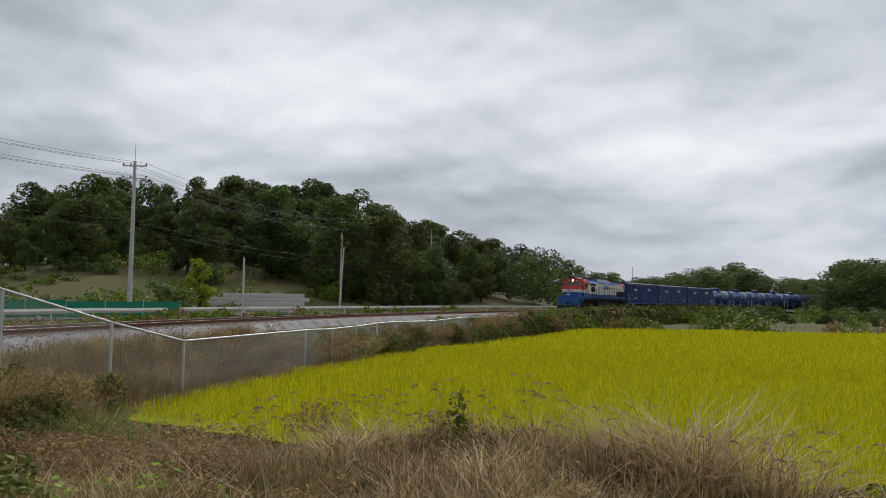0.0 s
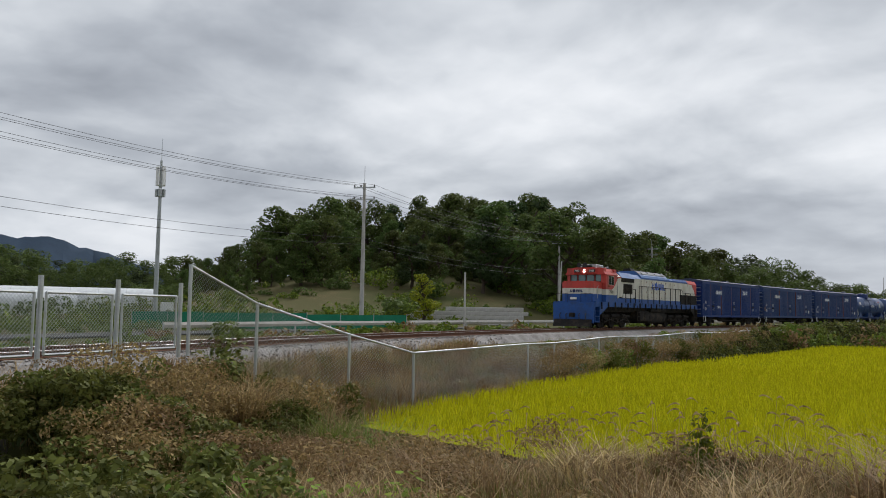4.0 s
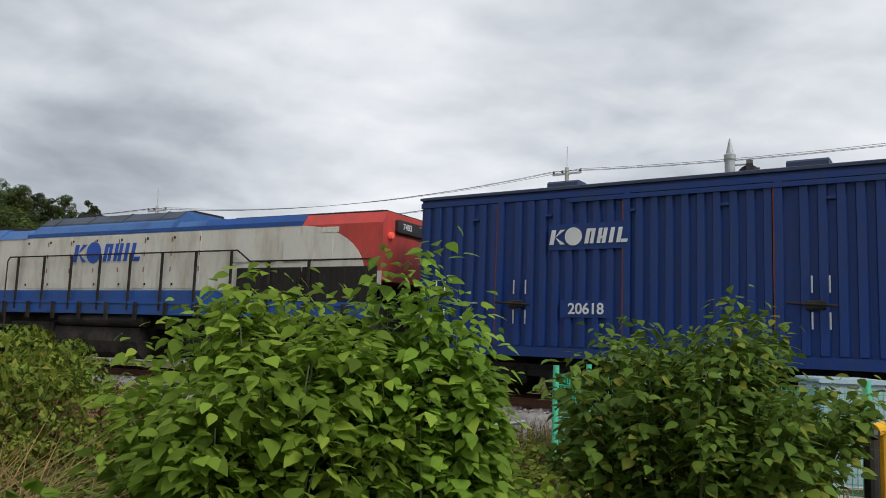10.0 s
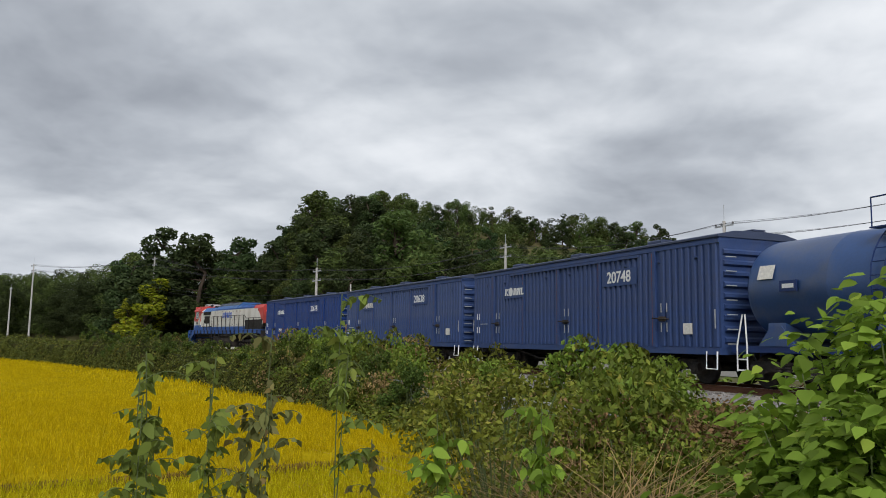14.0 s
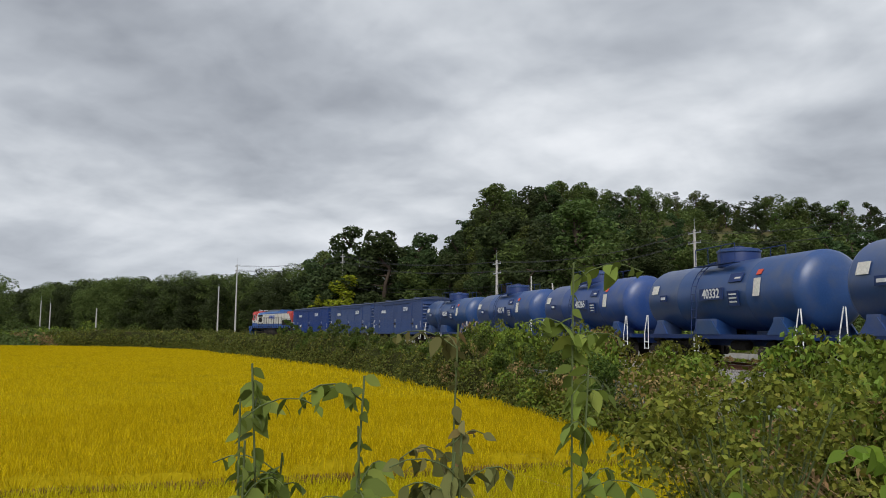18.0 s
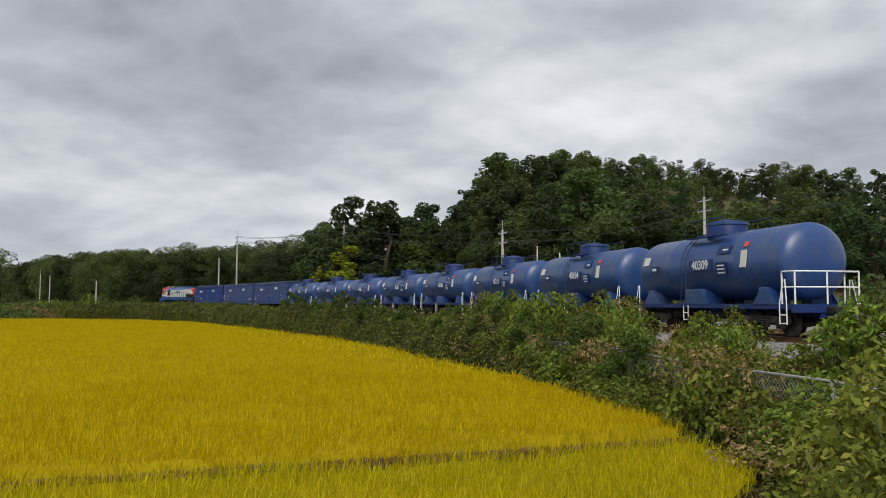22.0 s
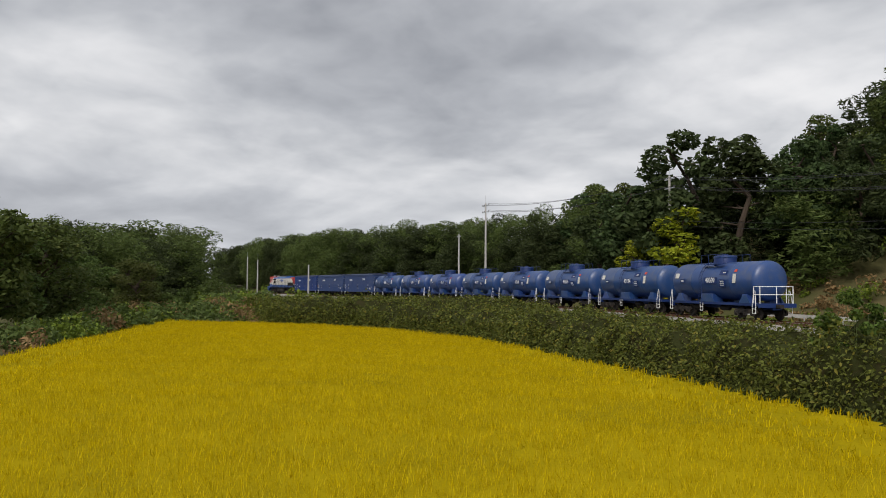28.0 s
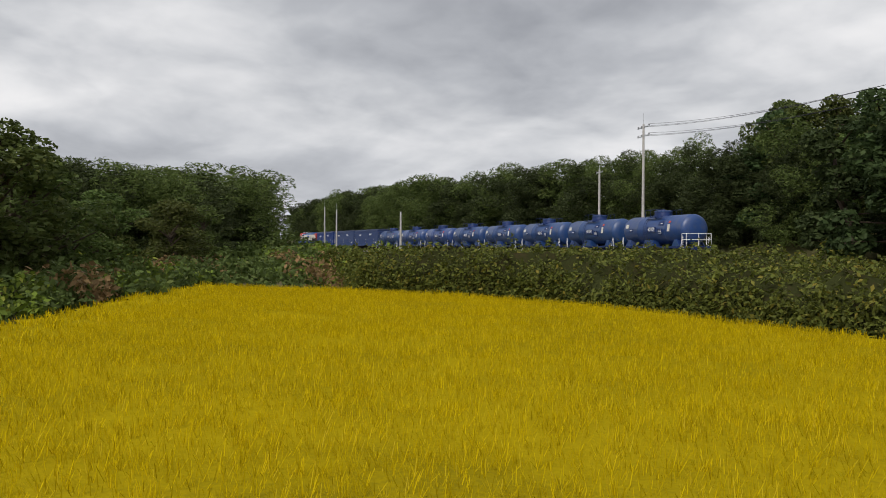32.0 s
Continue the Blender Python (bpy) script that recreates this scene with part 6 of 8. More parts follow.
make_green_fences()

# ---- poles, wires and distant things ----


def power_pole(x, y, top, arms=2, dark=False, tip=1.2, turn=0.0, arm=0.9):
    base = height_at(x, y)
    e = thing("utility_pole", "tall grey concrete power pole with steel crossarms" if not dark else "dark weathered pole without crossarms", "utility pole", "power poles", at=pose(x, y, 0, 0, 0, turn))
    part("shaft", Bag().lathe_z([(base - 0.3, 0.19), (top, 0.11)], 14), M["pole_dark"] if dark else M["pole"], e)
    if tip:
        part("earth_rod", Bag().tube((0, 0, top - 0.2), (0, 0, top + tip), 0.02), M["steel"], e)
    hooks = []
    for k in range(arms):
        z = top - 0.35 - k * 0.95
        part("crossarm", Bag().box(-arm, arm, -0.05, 0.05, z - 0.05, z + 0.05), M["steel"], e)
        for sx in (-1, -0.35, 1):
            i = part("insulator", Bag().lathe_z([(z + 0.05, 0.03), (z + 0.1, 0.07), (z + 0.16, 0.07), (z + 0.22, 0.03)], 8, sx * (arm - 0.06)), M["insulator"], e)
            hooks.append(pose(x, y, 0, 0, 0, turn) @ Vector((sx * (arm - 0.06), 0, z + 0.2)))
    for z in np.arange(base + 1.8, top - 2.2, 0.45 if dark else 0.9):
        part("foot_peg", Bag().tube((-0.3, 0, z), (0.3, 0, z), 0.011), M["steel"], e)
    return hooks


def wires(a, b, sag, name="power_line"):
    e = thing(name, "thin dark overhead cables sagging between the poles", "cable", "overhead cables")
    for p, q in zip(a, b):
        n = 12
        pts = [p.lerp(q, t / n) - Vector((0, 0, sag * 4 * (t / n) * (1 - t / n))) for t in range(n + 1)]
        part("cable", Bag().hose(pts, 0.008 + 0.00005 * (p.length), 4), M["wire"], e)


H = {}
H["pole3"] = power_pole(-74.3, 106.7, 11.6, 2, turn=20, tip=1.0)
H["pole2"] = power_pole(-66.0, 75.1, 10.9, 2, turn=25, tip=1.1)
H["pole1"] = power_pole(-51.9, 35.7, 11.0, 2, turn=35, tip=1.4)
H["poleK"] = power_pole(-41.8, -4.0, 11.6, 2, turn=70, tip=1.0)
H["poleM"] = power_pole(-23.4, -38.4, 11.0, 2, turn=120, tip=1.2)
H["poleN"] = power_pole(-2.7, -60.0, 9.9, 2, turn=130, tip=1.2)
H["poleQ"] = power_pole(17.3, -78.1, 10.9, 2, turn=140, tip=1.0)
H["poleP"] = power_pole(35.4, -72.6, 8.2, 2, turn=140, tip=1.0)
H["poleS"] = power_pole(80.0, -106.0, 13.6, 2, turn=150, tip=0.8)
H["poleR"] = power_pole(116.2, -118.8, 14.2, 2, turn=150, tip=1.2, arm=1.4)
H["poleT"] = power_pole(125.2, -122.8, 10.2, 1, turn=150, tip=0.5)
power_pole(-23.57, -10.98, 8.25, 0, dark=True, tip=0)
power_pole(-100, 5.7, 8.2, 1, turn=70)
power_pole(-84, -2.0, 6.5, 1, turn=70)
power_pole(190, -128, 7.5, 0)
power_pole(192.5, -127, 8.1, 0)
power_pole(150, -112, 5.5, 0, tip=0)
chain = ["pole3", "pole2", "pole1", "poleK", "poleM", "poleN", "poleQ", "poleP", "poleS", "poleR"]
for a, b in zip(chain, chain[1:]):
    wires(H[a], H[b], 0.9)
for x, y, top, lean in ((-62.5, 71.0, 7.0, 4), (-78.0, 118.0, 8.0, -3), (-90.0, 160.0, 9.5, 0), (-85.0, 140, 9.0, 2), (-73.0, 96, 7.5, 3), (-93, 205, 11, 0), (-88, 235, 12, 0), (34.0, -77.9, 6.9, 0), (28.0, -70.0, 5.6, 4), (-49, 44, 4.2, 0)):
    base = height_at(x, y)
    solid("thin_post", Bag().lathe_z([(-0.3, 0.11), (top - base, 0.07)], 10), M["concrete_pale"], "slim pale concrete lineside post", "post", "lineside posts", at=pose(x, y, base, 0, lean, 0))
# cables strung low behind the line
low = [Vector((-90, 160, 6.5)), Vector((-62.5, 71, 6.0)), Vector((-51.9, 35.7, 6.6)), Vector((-41.8, -4.0, 7.2)), Vector((-23.57, -10.98, 7.6)), Vector((-23.4, -38.4, 7.0)), Vector((-2.7, -60, 6.4)), Vector((17.3, -78.1, 6.9)), Vector((35.4, -72.6, 5.6)), Vector((80, -106, 9.0))]
for a, b in zip(low, low[1:]):
    wires([a, a + Vector((0, 0, -0.5))], [b, b + Vector((0, 0, -0.5))], 0.7, "telephone_line")


def make_cell_mast():
    x, y = -70.3, 26.3
    base = height_at(x, y)
    e = thing("mobile_mast", "slim steel mobile phone mast with white panel antennas", "mast", at=pose(x, y, 0))
    part("shaft", Bag().lathe_z([(base - 0.2, 0.22), (12.9, 0.13), (14.0, 0.1)], 14), M["steel_paint"], e)
    part("rod", Bag().tube((0, 0, 13.8), (0, 0, 16.0), 0.025), M["steel"], e)
    for k in range(4):
        a = k * math.pi / 2 + 0.4
        part("panel_antenna", Bag().box(-0.16, 0.16, -0.07, 0.07, 11.7, 13.4, 0.03), M["white"], e, at=pose(0.36 * math.cos(a), 0.36 * math.sin(a), 0, 0, 0, math.degrees(a) + 90))
        part("radio_unit", Bag().box(-0.13, 0.13, -0.09, 0.09, 10.7, 11.4, 0.02), M["steel_paint"], e, at=pose(0.3 * math.cos(a + 0.7), 0.3 * math.sin(a + 0.7), 0, 0, 0, math.degrees(a)))
    part("equipment_box", Bag().box(-0.5, 0.5, -0.4, 0.4, base, base + 1.6, 0.04), M["white"], e, at=pose(1.2, 0.6, 0))


make_cell_mast()


def make_signal_post():
    x, y = -14.84, -16.24
    base = height_at(x, y)
    e = thing("signal_post", "grey railway signal post with a pointed cap and black signal head", "railway signal", at=facing(x, y, 0))
    part("shaft", Bag().lathe_z([(base - 0.2, 0.11), (5.5, 0.1), (5.52, 0.13), (5.95, 0.13), (6.0, 0.15), (6.12, 0.15), (6.15, 0.1), (6.55, 0.015)], 16), M["steel_paint"], e)
    part("bracket", Bag().tube((0, 0, 5.85), (0.5, 0, 5.85), 0.025).tube((0, 0, 5.5), (0.5, 0, 5.5), 0.025), M["steel"], e)
    h = part("signal_head", Bag().prism_x([(-0.13, 5.15), (0.13, 5.15), (0.15, 5.85), (0, 5.97), (-0.15, 5.85)], 0.4, 0.56), M["black"], e)
    for z in (5.35, 5.68):
        part("visor", Bag().tube((0.5, 0, z), (0.72, 0, z - 0.02), 0.09, 0.1, 12), M["black"], h)
    part("back_plate", Bag().disc_y(0.47, 5.55, 0.3, 0.06, 0.08, 20), M["black"], h)


make_signal_post()


def make_far_things():
    # retaining wall of concrete blocks under the wood
    w = thing("retaining_wall", "low retaining wall of pale grey concrete blocks", "wall")
    a, b = Vector((-62.8, 49.3, 0)), Vector((-55.2, 58.2, 0))
    d = (b - a)
    for r in range(5):
        for k in range(12):
            p = a + d * ((k + 0.5 * (r % 2)) / 12.0)
            z = -0.7 + r * 0.42
            if r == 4 and k < 4:
                continue
            part("block", Bag().box(-0.49, 0.49, -0.25, 0.25, 0, 0.4, 0.03), M["concrete_pale"], w, at=pose(p.x - r * 0.06, p.y + r * 0.05, z, 0, 0, math.degrees(math.atan2(d.y, d.x))))
    # green netting along the plot
    n = thing("net_fence", "low dark green net fence along a vegetable plot", "fence")
    p0, p1 = Vector((-56.5, 19.5, 0)), Vector((-46.5, 36.0, 0))
    for k in range(9):
        p = p0.lerp(p1, k / 8)
        z = height_at(p.x, p.y)
        part("stake", Bag().tube((p.x, p.y, z - 0.1), (p.x, p.y, z + 1.3), 0.025), M["steel"], n)
        if k < 8:
            q = p0.lerp(p1, (k + 1) / 8)
            part("net", Bag().add([(p.x, p.y, z + 0.05), (q.x, q.y, z + 0.05), (q.x, q.y, z + 1.2), (p.x, p.y, z + 1.15)], [(0, 1, 2, 3)]), M["net_green"], n)
    # guard rail of the lane behind the line
    g = thing("guard_rail", "pale galvanised guard rail along the lane behind the track", "guard rail")
    prev = None
    for k in range(34):
        x, y, h = on_line(-150 + k * 3.2, -13.5)
        z = height_at(x, y)
        part("post", Bag().tube((x, y, z - 0.1), (x, y, z + 0.75), 0.06, n=6), M["steel"], g)
        if prev:
            part("beam", Bag().add([(prev[0], prev[1], prev[2] + 0.5), (x, y, z + 0.5), (x, y, z + 0.8), (prev[0], prev[1], prev[2] + 0.8), (prev[0] + 0.06, prev[1] + 0.03, prev[2] + 0.65), (x + 0.06, y + 0.03, z + 0.65)], [(0, 1, 5, 4), (4, 5, 2, 3)]), M["concrete_pale"], g)
        prev = (x, y, z)
    sweep("lane", [(-15.2, -0.5), (-15.2, -0.56), (-19.0, -0.56), (-19.0, -0.5)], -230, -20, 4.0, M["asphalt"], "grey asphalt lane behind the railway line", "road")
    sweep("south_lane", [(-15.0, -0.5), (-15.0, -0.56), (-18.6, -0.56), (-18.6, -0.5)], 8, 120, 4.0, M["concrete_pale"], "pale concrete lane behind the line", "road")
    s = thing("white_guard_rail", "pale guard rail beyond the track below the hill", "guard rail")
    for k in range(24):
        x, y, h = on_line(12 + k * 4.0, -9.5)
        x2, y2, _ = on_line(16 + k * 4.0, -9.5)
        part("post", Bag().tube((x, y, -1.0), (x, y, -0.1), 0.05, n=6), M["steel"], s)
        part("beam", Bag().add([(x, y, -0.3), (x2, y2, -0.3), (x2, y2, -0.02), (x, y, -0.02)], [(0, 1, 2, 3)]), M["concrete_pale"], s)
    # vinyl greenhouses
    for x, y, length, turn in ((-90.5, 14.0, 22, 74), (-95.0, 6.0, 26, 76), (-99.0, 24.0, 24, 72)):
        z = height_at(x, y)
        e = thing("greenhouse", "long low arched greenhouse of milky vinyl", "greenhouse", "greenhouses", at=pose(x, y, z, 0, 0, turn))
        ring = [(-2.6, 0)] + [(-2.6 * math.cos(t), 1.1 + 1.5 * math.sin(t)) for t in np.linspace(0, math.pi, 11)] + [(2.6, 0)]
        part("vinyl_cover", Bag().prism_x(ring[::-1], -length / 2, length / 2), M["vinyl"], e, smooth=True)
        for k in range(9):
            xx = -length / 2 + k * length / 8
            h = Bag()
            pts = [(xx, a, b) for a, b in ring]
            h.line(pts, 0.03, 4)
            part("hoop", h, M["steel"], e)
    # far ridges: distance, bearings and their height in degrees
    rng = np.random.RandomState(12)
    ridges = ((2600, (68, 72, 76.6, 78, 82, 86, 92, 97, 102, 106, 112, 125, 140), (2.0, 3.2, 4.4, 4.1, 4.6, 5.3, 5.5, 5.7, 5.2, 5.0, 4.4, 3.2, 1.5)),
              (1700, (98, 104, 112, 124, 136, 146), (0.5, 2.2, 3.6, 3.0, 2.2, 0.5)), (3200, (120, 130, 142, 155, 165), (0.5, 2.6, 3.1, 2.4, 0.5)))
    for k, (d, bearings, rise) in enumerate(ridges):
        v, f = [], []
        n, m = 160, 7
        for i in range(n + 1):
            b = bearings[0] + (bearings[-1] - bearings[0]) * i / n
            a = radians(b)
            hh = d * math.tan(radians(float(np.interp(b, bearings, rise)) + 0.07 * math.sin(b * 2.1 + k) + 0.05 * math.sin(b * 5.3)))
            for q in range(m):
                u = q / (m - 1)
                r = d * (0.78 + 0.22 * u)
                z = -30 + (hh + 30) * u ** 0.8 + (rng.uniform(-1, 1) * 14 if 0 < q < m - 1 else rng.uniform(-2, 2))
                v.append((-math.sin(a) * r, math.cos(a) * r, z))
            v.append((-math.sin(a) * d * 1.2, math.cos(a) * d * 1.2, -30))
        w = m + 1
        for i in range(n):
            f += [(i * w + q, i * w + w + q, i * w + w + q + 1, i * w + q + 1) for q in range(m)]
        solid("mountain_ridge", Bag().add(v, f), M["mountain"], "wooded mountain ridge on the horizon, painted blue for haze", "mountain", kind="structure", smooth=True)


make_far_things()

# ---- rice fields ----
EDGE_A, EDGE_B = np.array((58.0, -24.0)), np.array((126.0, -79.0))  # far bank of the southern field


def field_side(s):
    """How far from the line the crop of the southern field begins."""
    return np.interp(s, (-20, 0, 4, 8, 25, 43, 65, 80, 95, 105, 115, 122, 130, 150), (15.0, 12.0, 9.2, 8.8, 9.7, 11.3, 13.9, 15.7, 17.0, 19.5, 24.0, 30.0, 40.0, 48.0))


def in_south(x, y):
    s, o = by_line(x, y)
    n = np.array((-(EDGE_B - EDGE_A)[1], (EDGE_B - EDGE_A)[0]))
    left = (x - EDGE_A[0]) * n[0] + (y - EDGE_A[1]) * n[1]
    near = field_side(s)
    inside = (o > near) & (s > -6) & (s < 185) & (x > 3.0) & (y < -3.0) & (left < 0)
    return inside & ~((x < 50) & (y > -1.5 - 0.51 * (x - 6)))


def in_north(x, y):
    s, o = by_line(x, y)
    return (o > np.interp(s, (-300, -120, -70, -52, -38, -28), (10.5, 11.5, 11.5, 9.8, 8.3, 7.6))) & (y > 9.25 + 0.2 * np.sin(x * 1.3)) & (y < 62 + 0.72 * (x + 30)) & (x < 75) & (x > -40)


def rice_top(x, y):
    return -1.36 + 0.05 * bumps(x, y, 7.0, 21) + 0.035 * bumps(x, y, 2.3, 22) - 0.15 * (near_plot(x, y) & (y < 2) & (x < 40))


FURROW = ((5.35, -18.05), (13.5, -8.65))


def furrow_gap(x, y):
    """Distance from the trodden line that parts the two plots of the southern field."""
    (ax, ay), (bx, by) = FURROW[0], FURROW[1]
    d = np.hypot(bx - ax, by - ay)
    return np.abs((x - ax) * (by - ay) - (y - ay) * (bx - ax)) / d


def near_plot(x, y):
    (ax, ay), (bx, by) = FURROW
    return (x - ax) * (by - ay) - (y - ay) * (bx - ax) < 0


def make_rice(name, inside, box, cell, tufts, seed, label, paint="rice", under="rice_base"):
    rng = np.random.RandomState(seed)
    x0, x1, y0, y1 = box
    gx, gy = np.arange(x0, x1, cell), np.arange(y0, y1, cell)
    if seed == 31:
        gx, gy = np.concatenate([np.arange(x0, 20, 0.12), np.arange(20, x1, cell)]), np.concatenate([np.arange(y0, -24, cell), np.arange(-24, y1, 0.12)])
    X, Y = np.meshgrid(gx, gy, indexing="ij")
    ok = inside(X.ravel(), Y.ravel()).reshape(X.shape)
    Z = rice_top(X.ravel(), Y.ravel()).reshape(X.shape)
    if seed == 31:
        Z = Z - 0.4 * np.exp(-((furrow_gap(X, Y) / 0.26) ** 4))
    n, m = X.shape
    idx = -np.ones(X.shape, int)
    v, f = [], []
    keep = ok[:-1, :-1] & ok[1:, :-1] & ok[:-1, 1:] & ok[1:, 1:]
    use = np.zeros_like(ok)
    use[:-1, :-1] |= keep
    use[1:, :-1] |= keep
    use[:-1, 1:] |= keep
    use[1:, 1:] |= keep
    idx[use] = np.arange(use.sum())
    v = np.stack([X[use], Y[use], Z[use]], 1)
    i, j = np.nonzero(keep)
    f = np.stack([idx[i, j], idx[i + 1, j], idx[i + 1, j + 1], idx[i, j + 1]], 1)
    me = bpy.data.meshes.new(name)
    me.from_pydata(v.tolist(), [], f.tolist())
    # the sheet's darker colour stands for shade low among the ears
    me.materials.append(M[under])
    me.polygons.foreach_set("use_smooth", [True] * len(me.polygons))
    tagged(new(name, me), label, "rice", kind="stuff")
    blades, greener = [], []
    for (bx0, bx1, by0, by1), count, w, h, test in tufts:
        px, py = rng.uniform(bx0, bx1, count), rng.uniform(by0, by1, count)
        if w == 0.013 and h < 0.275:  # the strip along the diagonal of the field
            along, off = rng.uniform(12, 125, count), rng.uniform(-10.5, 10.5, count)
            px, py = 2 + along * 0.809 + off * 0.588, -3 - along * 0.588 + off * 0.809
        good = inside(px, py) & test(px, py)
        if seed == 31:
            good &= furrow_gap(px, py) > 0.17 + 0.07 * np.sin(px * 5.1) * np.sin(py * 3.7)
        px, py = px[good], py[good]
        pz = rice_top(px, py)
        if seed == 31:
            pz = pz - 0.12 * np.exp(-((furrow_gap(px, py) / 0.3) ** 4))
        for k in range(3):
            a = rng.uniform(0, 6.283, len(px))
            lean = rng.uniform(0.05, 0.24, len(px)) * h / 0.35
            hh = h * rng.uniform(0.55, 1.15, len(px))
            ox, oy = px + rng.normal(0, 0.05, len(px)), py + rng.normal(0, 0.05, len(px))
            bx, by = np.cos(a + 1.57) * w / 2, np.sin(a + 1.57) * w / 2
            tx, ty = ox + np.cos(a) * lean, oy + np.sin(a) * lean
            z0 = pz - 0.1
            quad = np.stack([np.stack([ox - bx, oy - by, z0], 1), np.stack([ox + bx, oy + by, z0], 1),
                             np.stack([tx + bx * 0.4, ty + by * 0.4, z0 + hh], 1), np.stack([tx - bx * 0.4, ty - by * 0.4, z0 + hh * 0.97], 1)], 1)
            if seed == 31:
                side = near_plot(ox, oy)
                greener.append(quad[side])
                quad = quad[~side]
            blades.append(quad)
    if greener:
        (ax, ay), (bx_, by_) = FURROW
        k = rng.uniform(-0.35, 1.6, 16000)
        gap = rng.uniform(-0.05, 0.08, 16000)
        ux, uy = (bx_ - ax) / np.hypot(bx_ - ax, by_ - ay), (by_ - ay) / np.hypot(bx_ - ax, by_ - ay)
        ex, ey = ax + (bx_ - ax) * k - uy * gap, ay + (by_ - ay) * k + ux * gap
        far_side = inside(ex, ey)
        ex, ey, gap = ex[far_side], ey[far_side], gap[far_side]
        z0, hh = np.full(len(ex), -1.85), rng.uniform(0.2, 0.42, len(ex))
        tx, ty = ex + rng.normal(0, 0.06, len(ex)), ey + rng.normal(0, 0.06, len(ex))
        w = 0.009
        stalks = np.stack([np.stack([ex - ux * w, ey - uy * w, z0], 1), np.stack([ex + ux * w, ey + uy * w, z0], 1), np.stack([tx + ux * w * 0.5, ty + uy * w * 0.5, z0 + hh], 1), np.stack([tx - ux * w * 0.5, ty - uy * w * 0.5, z0 + hh], 1)], 1)
        tagged(new("plot_edge_stalks", quads("plot_edge_stalks", stalks, M["straw"])), "brown rice stalks along the edge between two plots", "rice", kind="stuff")
        tagged(new("near_plot_ears", quads("near_plot_ears", np.concatenate(greener), M["rice_near"])), "yellow-green ears of the near rice plot", "rice", kind="stuff")
    tagged(new(name + "_ears", quads(name + "_ears", np.concatenate(blades), M[paint])), "bent golden ears and leaves of ripe rice", "rice", kind="stuff")


everywhere = lambda x, y: x > -1e9
lane_d = lambda x, y: np.abs((x - 2) * 0.588 + (y + 3) * 0.809)  # distance from the diagonal of the southern field
make_rice("rice_field", in_south, (2, 150, -112, 4), 0.45,
          [((3, 22, -26, -3), 52000, 0.013, 0.28, everywhere),
           ((12, 104, -78, -4), 130000, 0.013, 0.27, lambda x, y: x > 16),
           ((2, 150, -112, 0), 190000, 0.04, 0.26, lambda x, y: (lane_d(x, y) > 10.3) & ((x > 20) | (y < -25)))], 31, "field of ripe golden yellow rice beside the railway")
make_rice("north_rice_field", in_north, (-40, 75, 9, 190), 0.5,
          [((-30, 24, 10, 34), 75000, 0.02, 0.32, everywhere),
           ((-40, 60, 28, 70), 80000, 0.04, 0.32, everywhere),
           ((-40, 75, 65, 130), 20000, 0.10, 0.32, everywhere)], 33, "field of yellow-green ripening rice beyond the rough grass", "rice_green", "rice_green_base")


# ---- plants ----


def leaf_cloud(rng, centres, radii, count, size, flat=0.5, droop=0.0):
    """Leaf quads scattered in the outer part of several balls."""
    c = np.asarray(centres, float)
    r = np.asarray(radii, float)
    k = rng.choice(len(c), count, p=r**2 / (r**2).sum())
    d = rng.normal(size=(count, 3))
    d /= np.linalg.norm(d, axis=1, keepdims=True)
    p = c[k] + d * (r[k] * rng.uniform(0.55, 1.0, count) ** 0.6)[:, None] * np.array((1, 1, 0.85))
    return leaf_quads(rng, p, d, size, flat, droop)


def leaf_quads(rng, p, d, size, flat=0.5, droop=0.0):
    count = len(p)
    nrm = d * 0.6 + rng.normal(size=(count, 3)) * flat + np.array((0, 0, 0.55))
    nrm /= np.linalg.norm(nrm, axis=1, keepdims=True)
    u = np.cross(nrm, rng.normal(size=(count, 3)))
    u /= np.linalg.norm(u, axis=1, keepdims=True)
    w = np.cross(nrm, u)
    s = size * rng.uniform(0.6, 1.35, count)[:, None]
    tip = p + u * s - np.array((0, 0, 1)) * s * droop
    return np.stack([p - u * s * 0.75, p + w * s * 0.48, tip, p - w * s * 0.48], 1)


def limb(bag, a, b, r0, r1):
    bag.tube(a, b, r0, r1, 7)


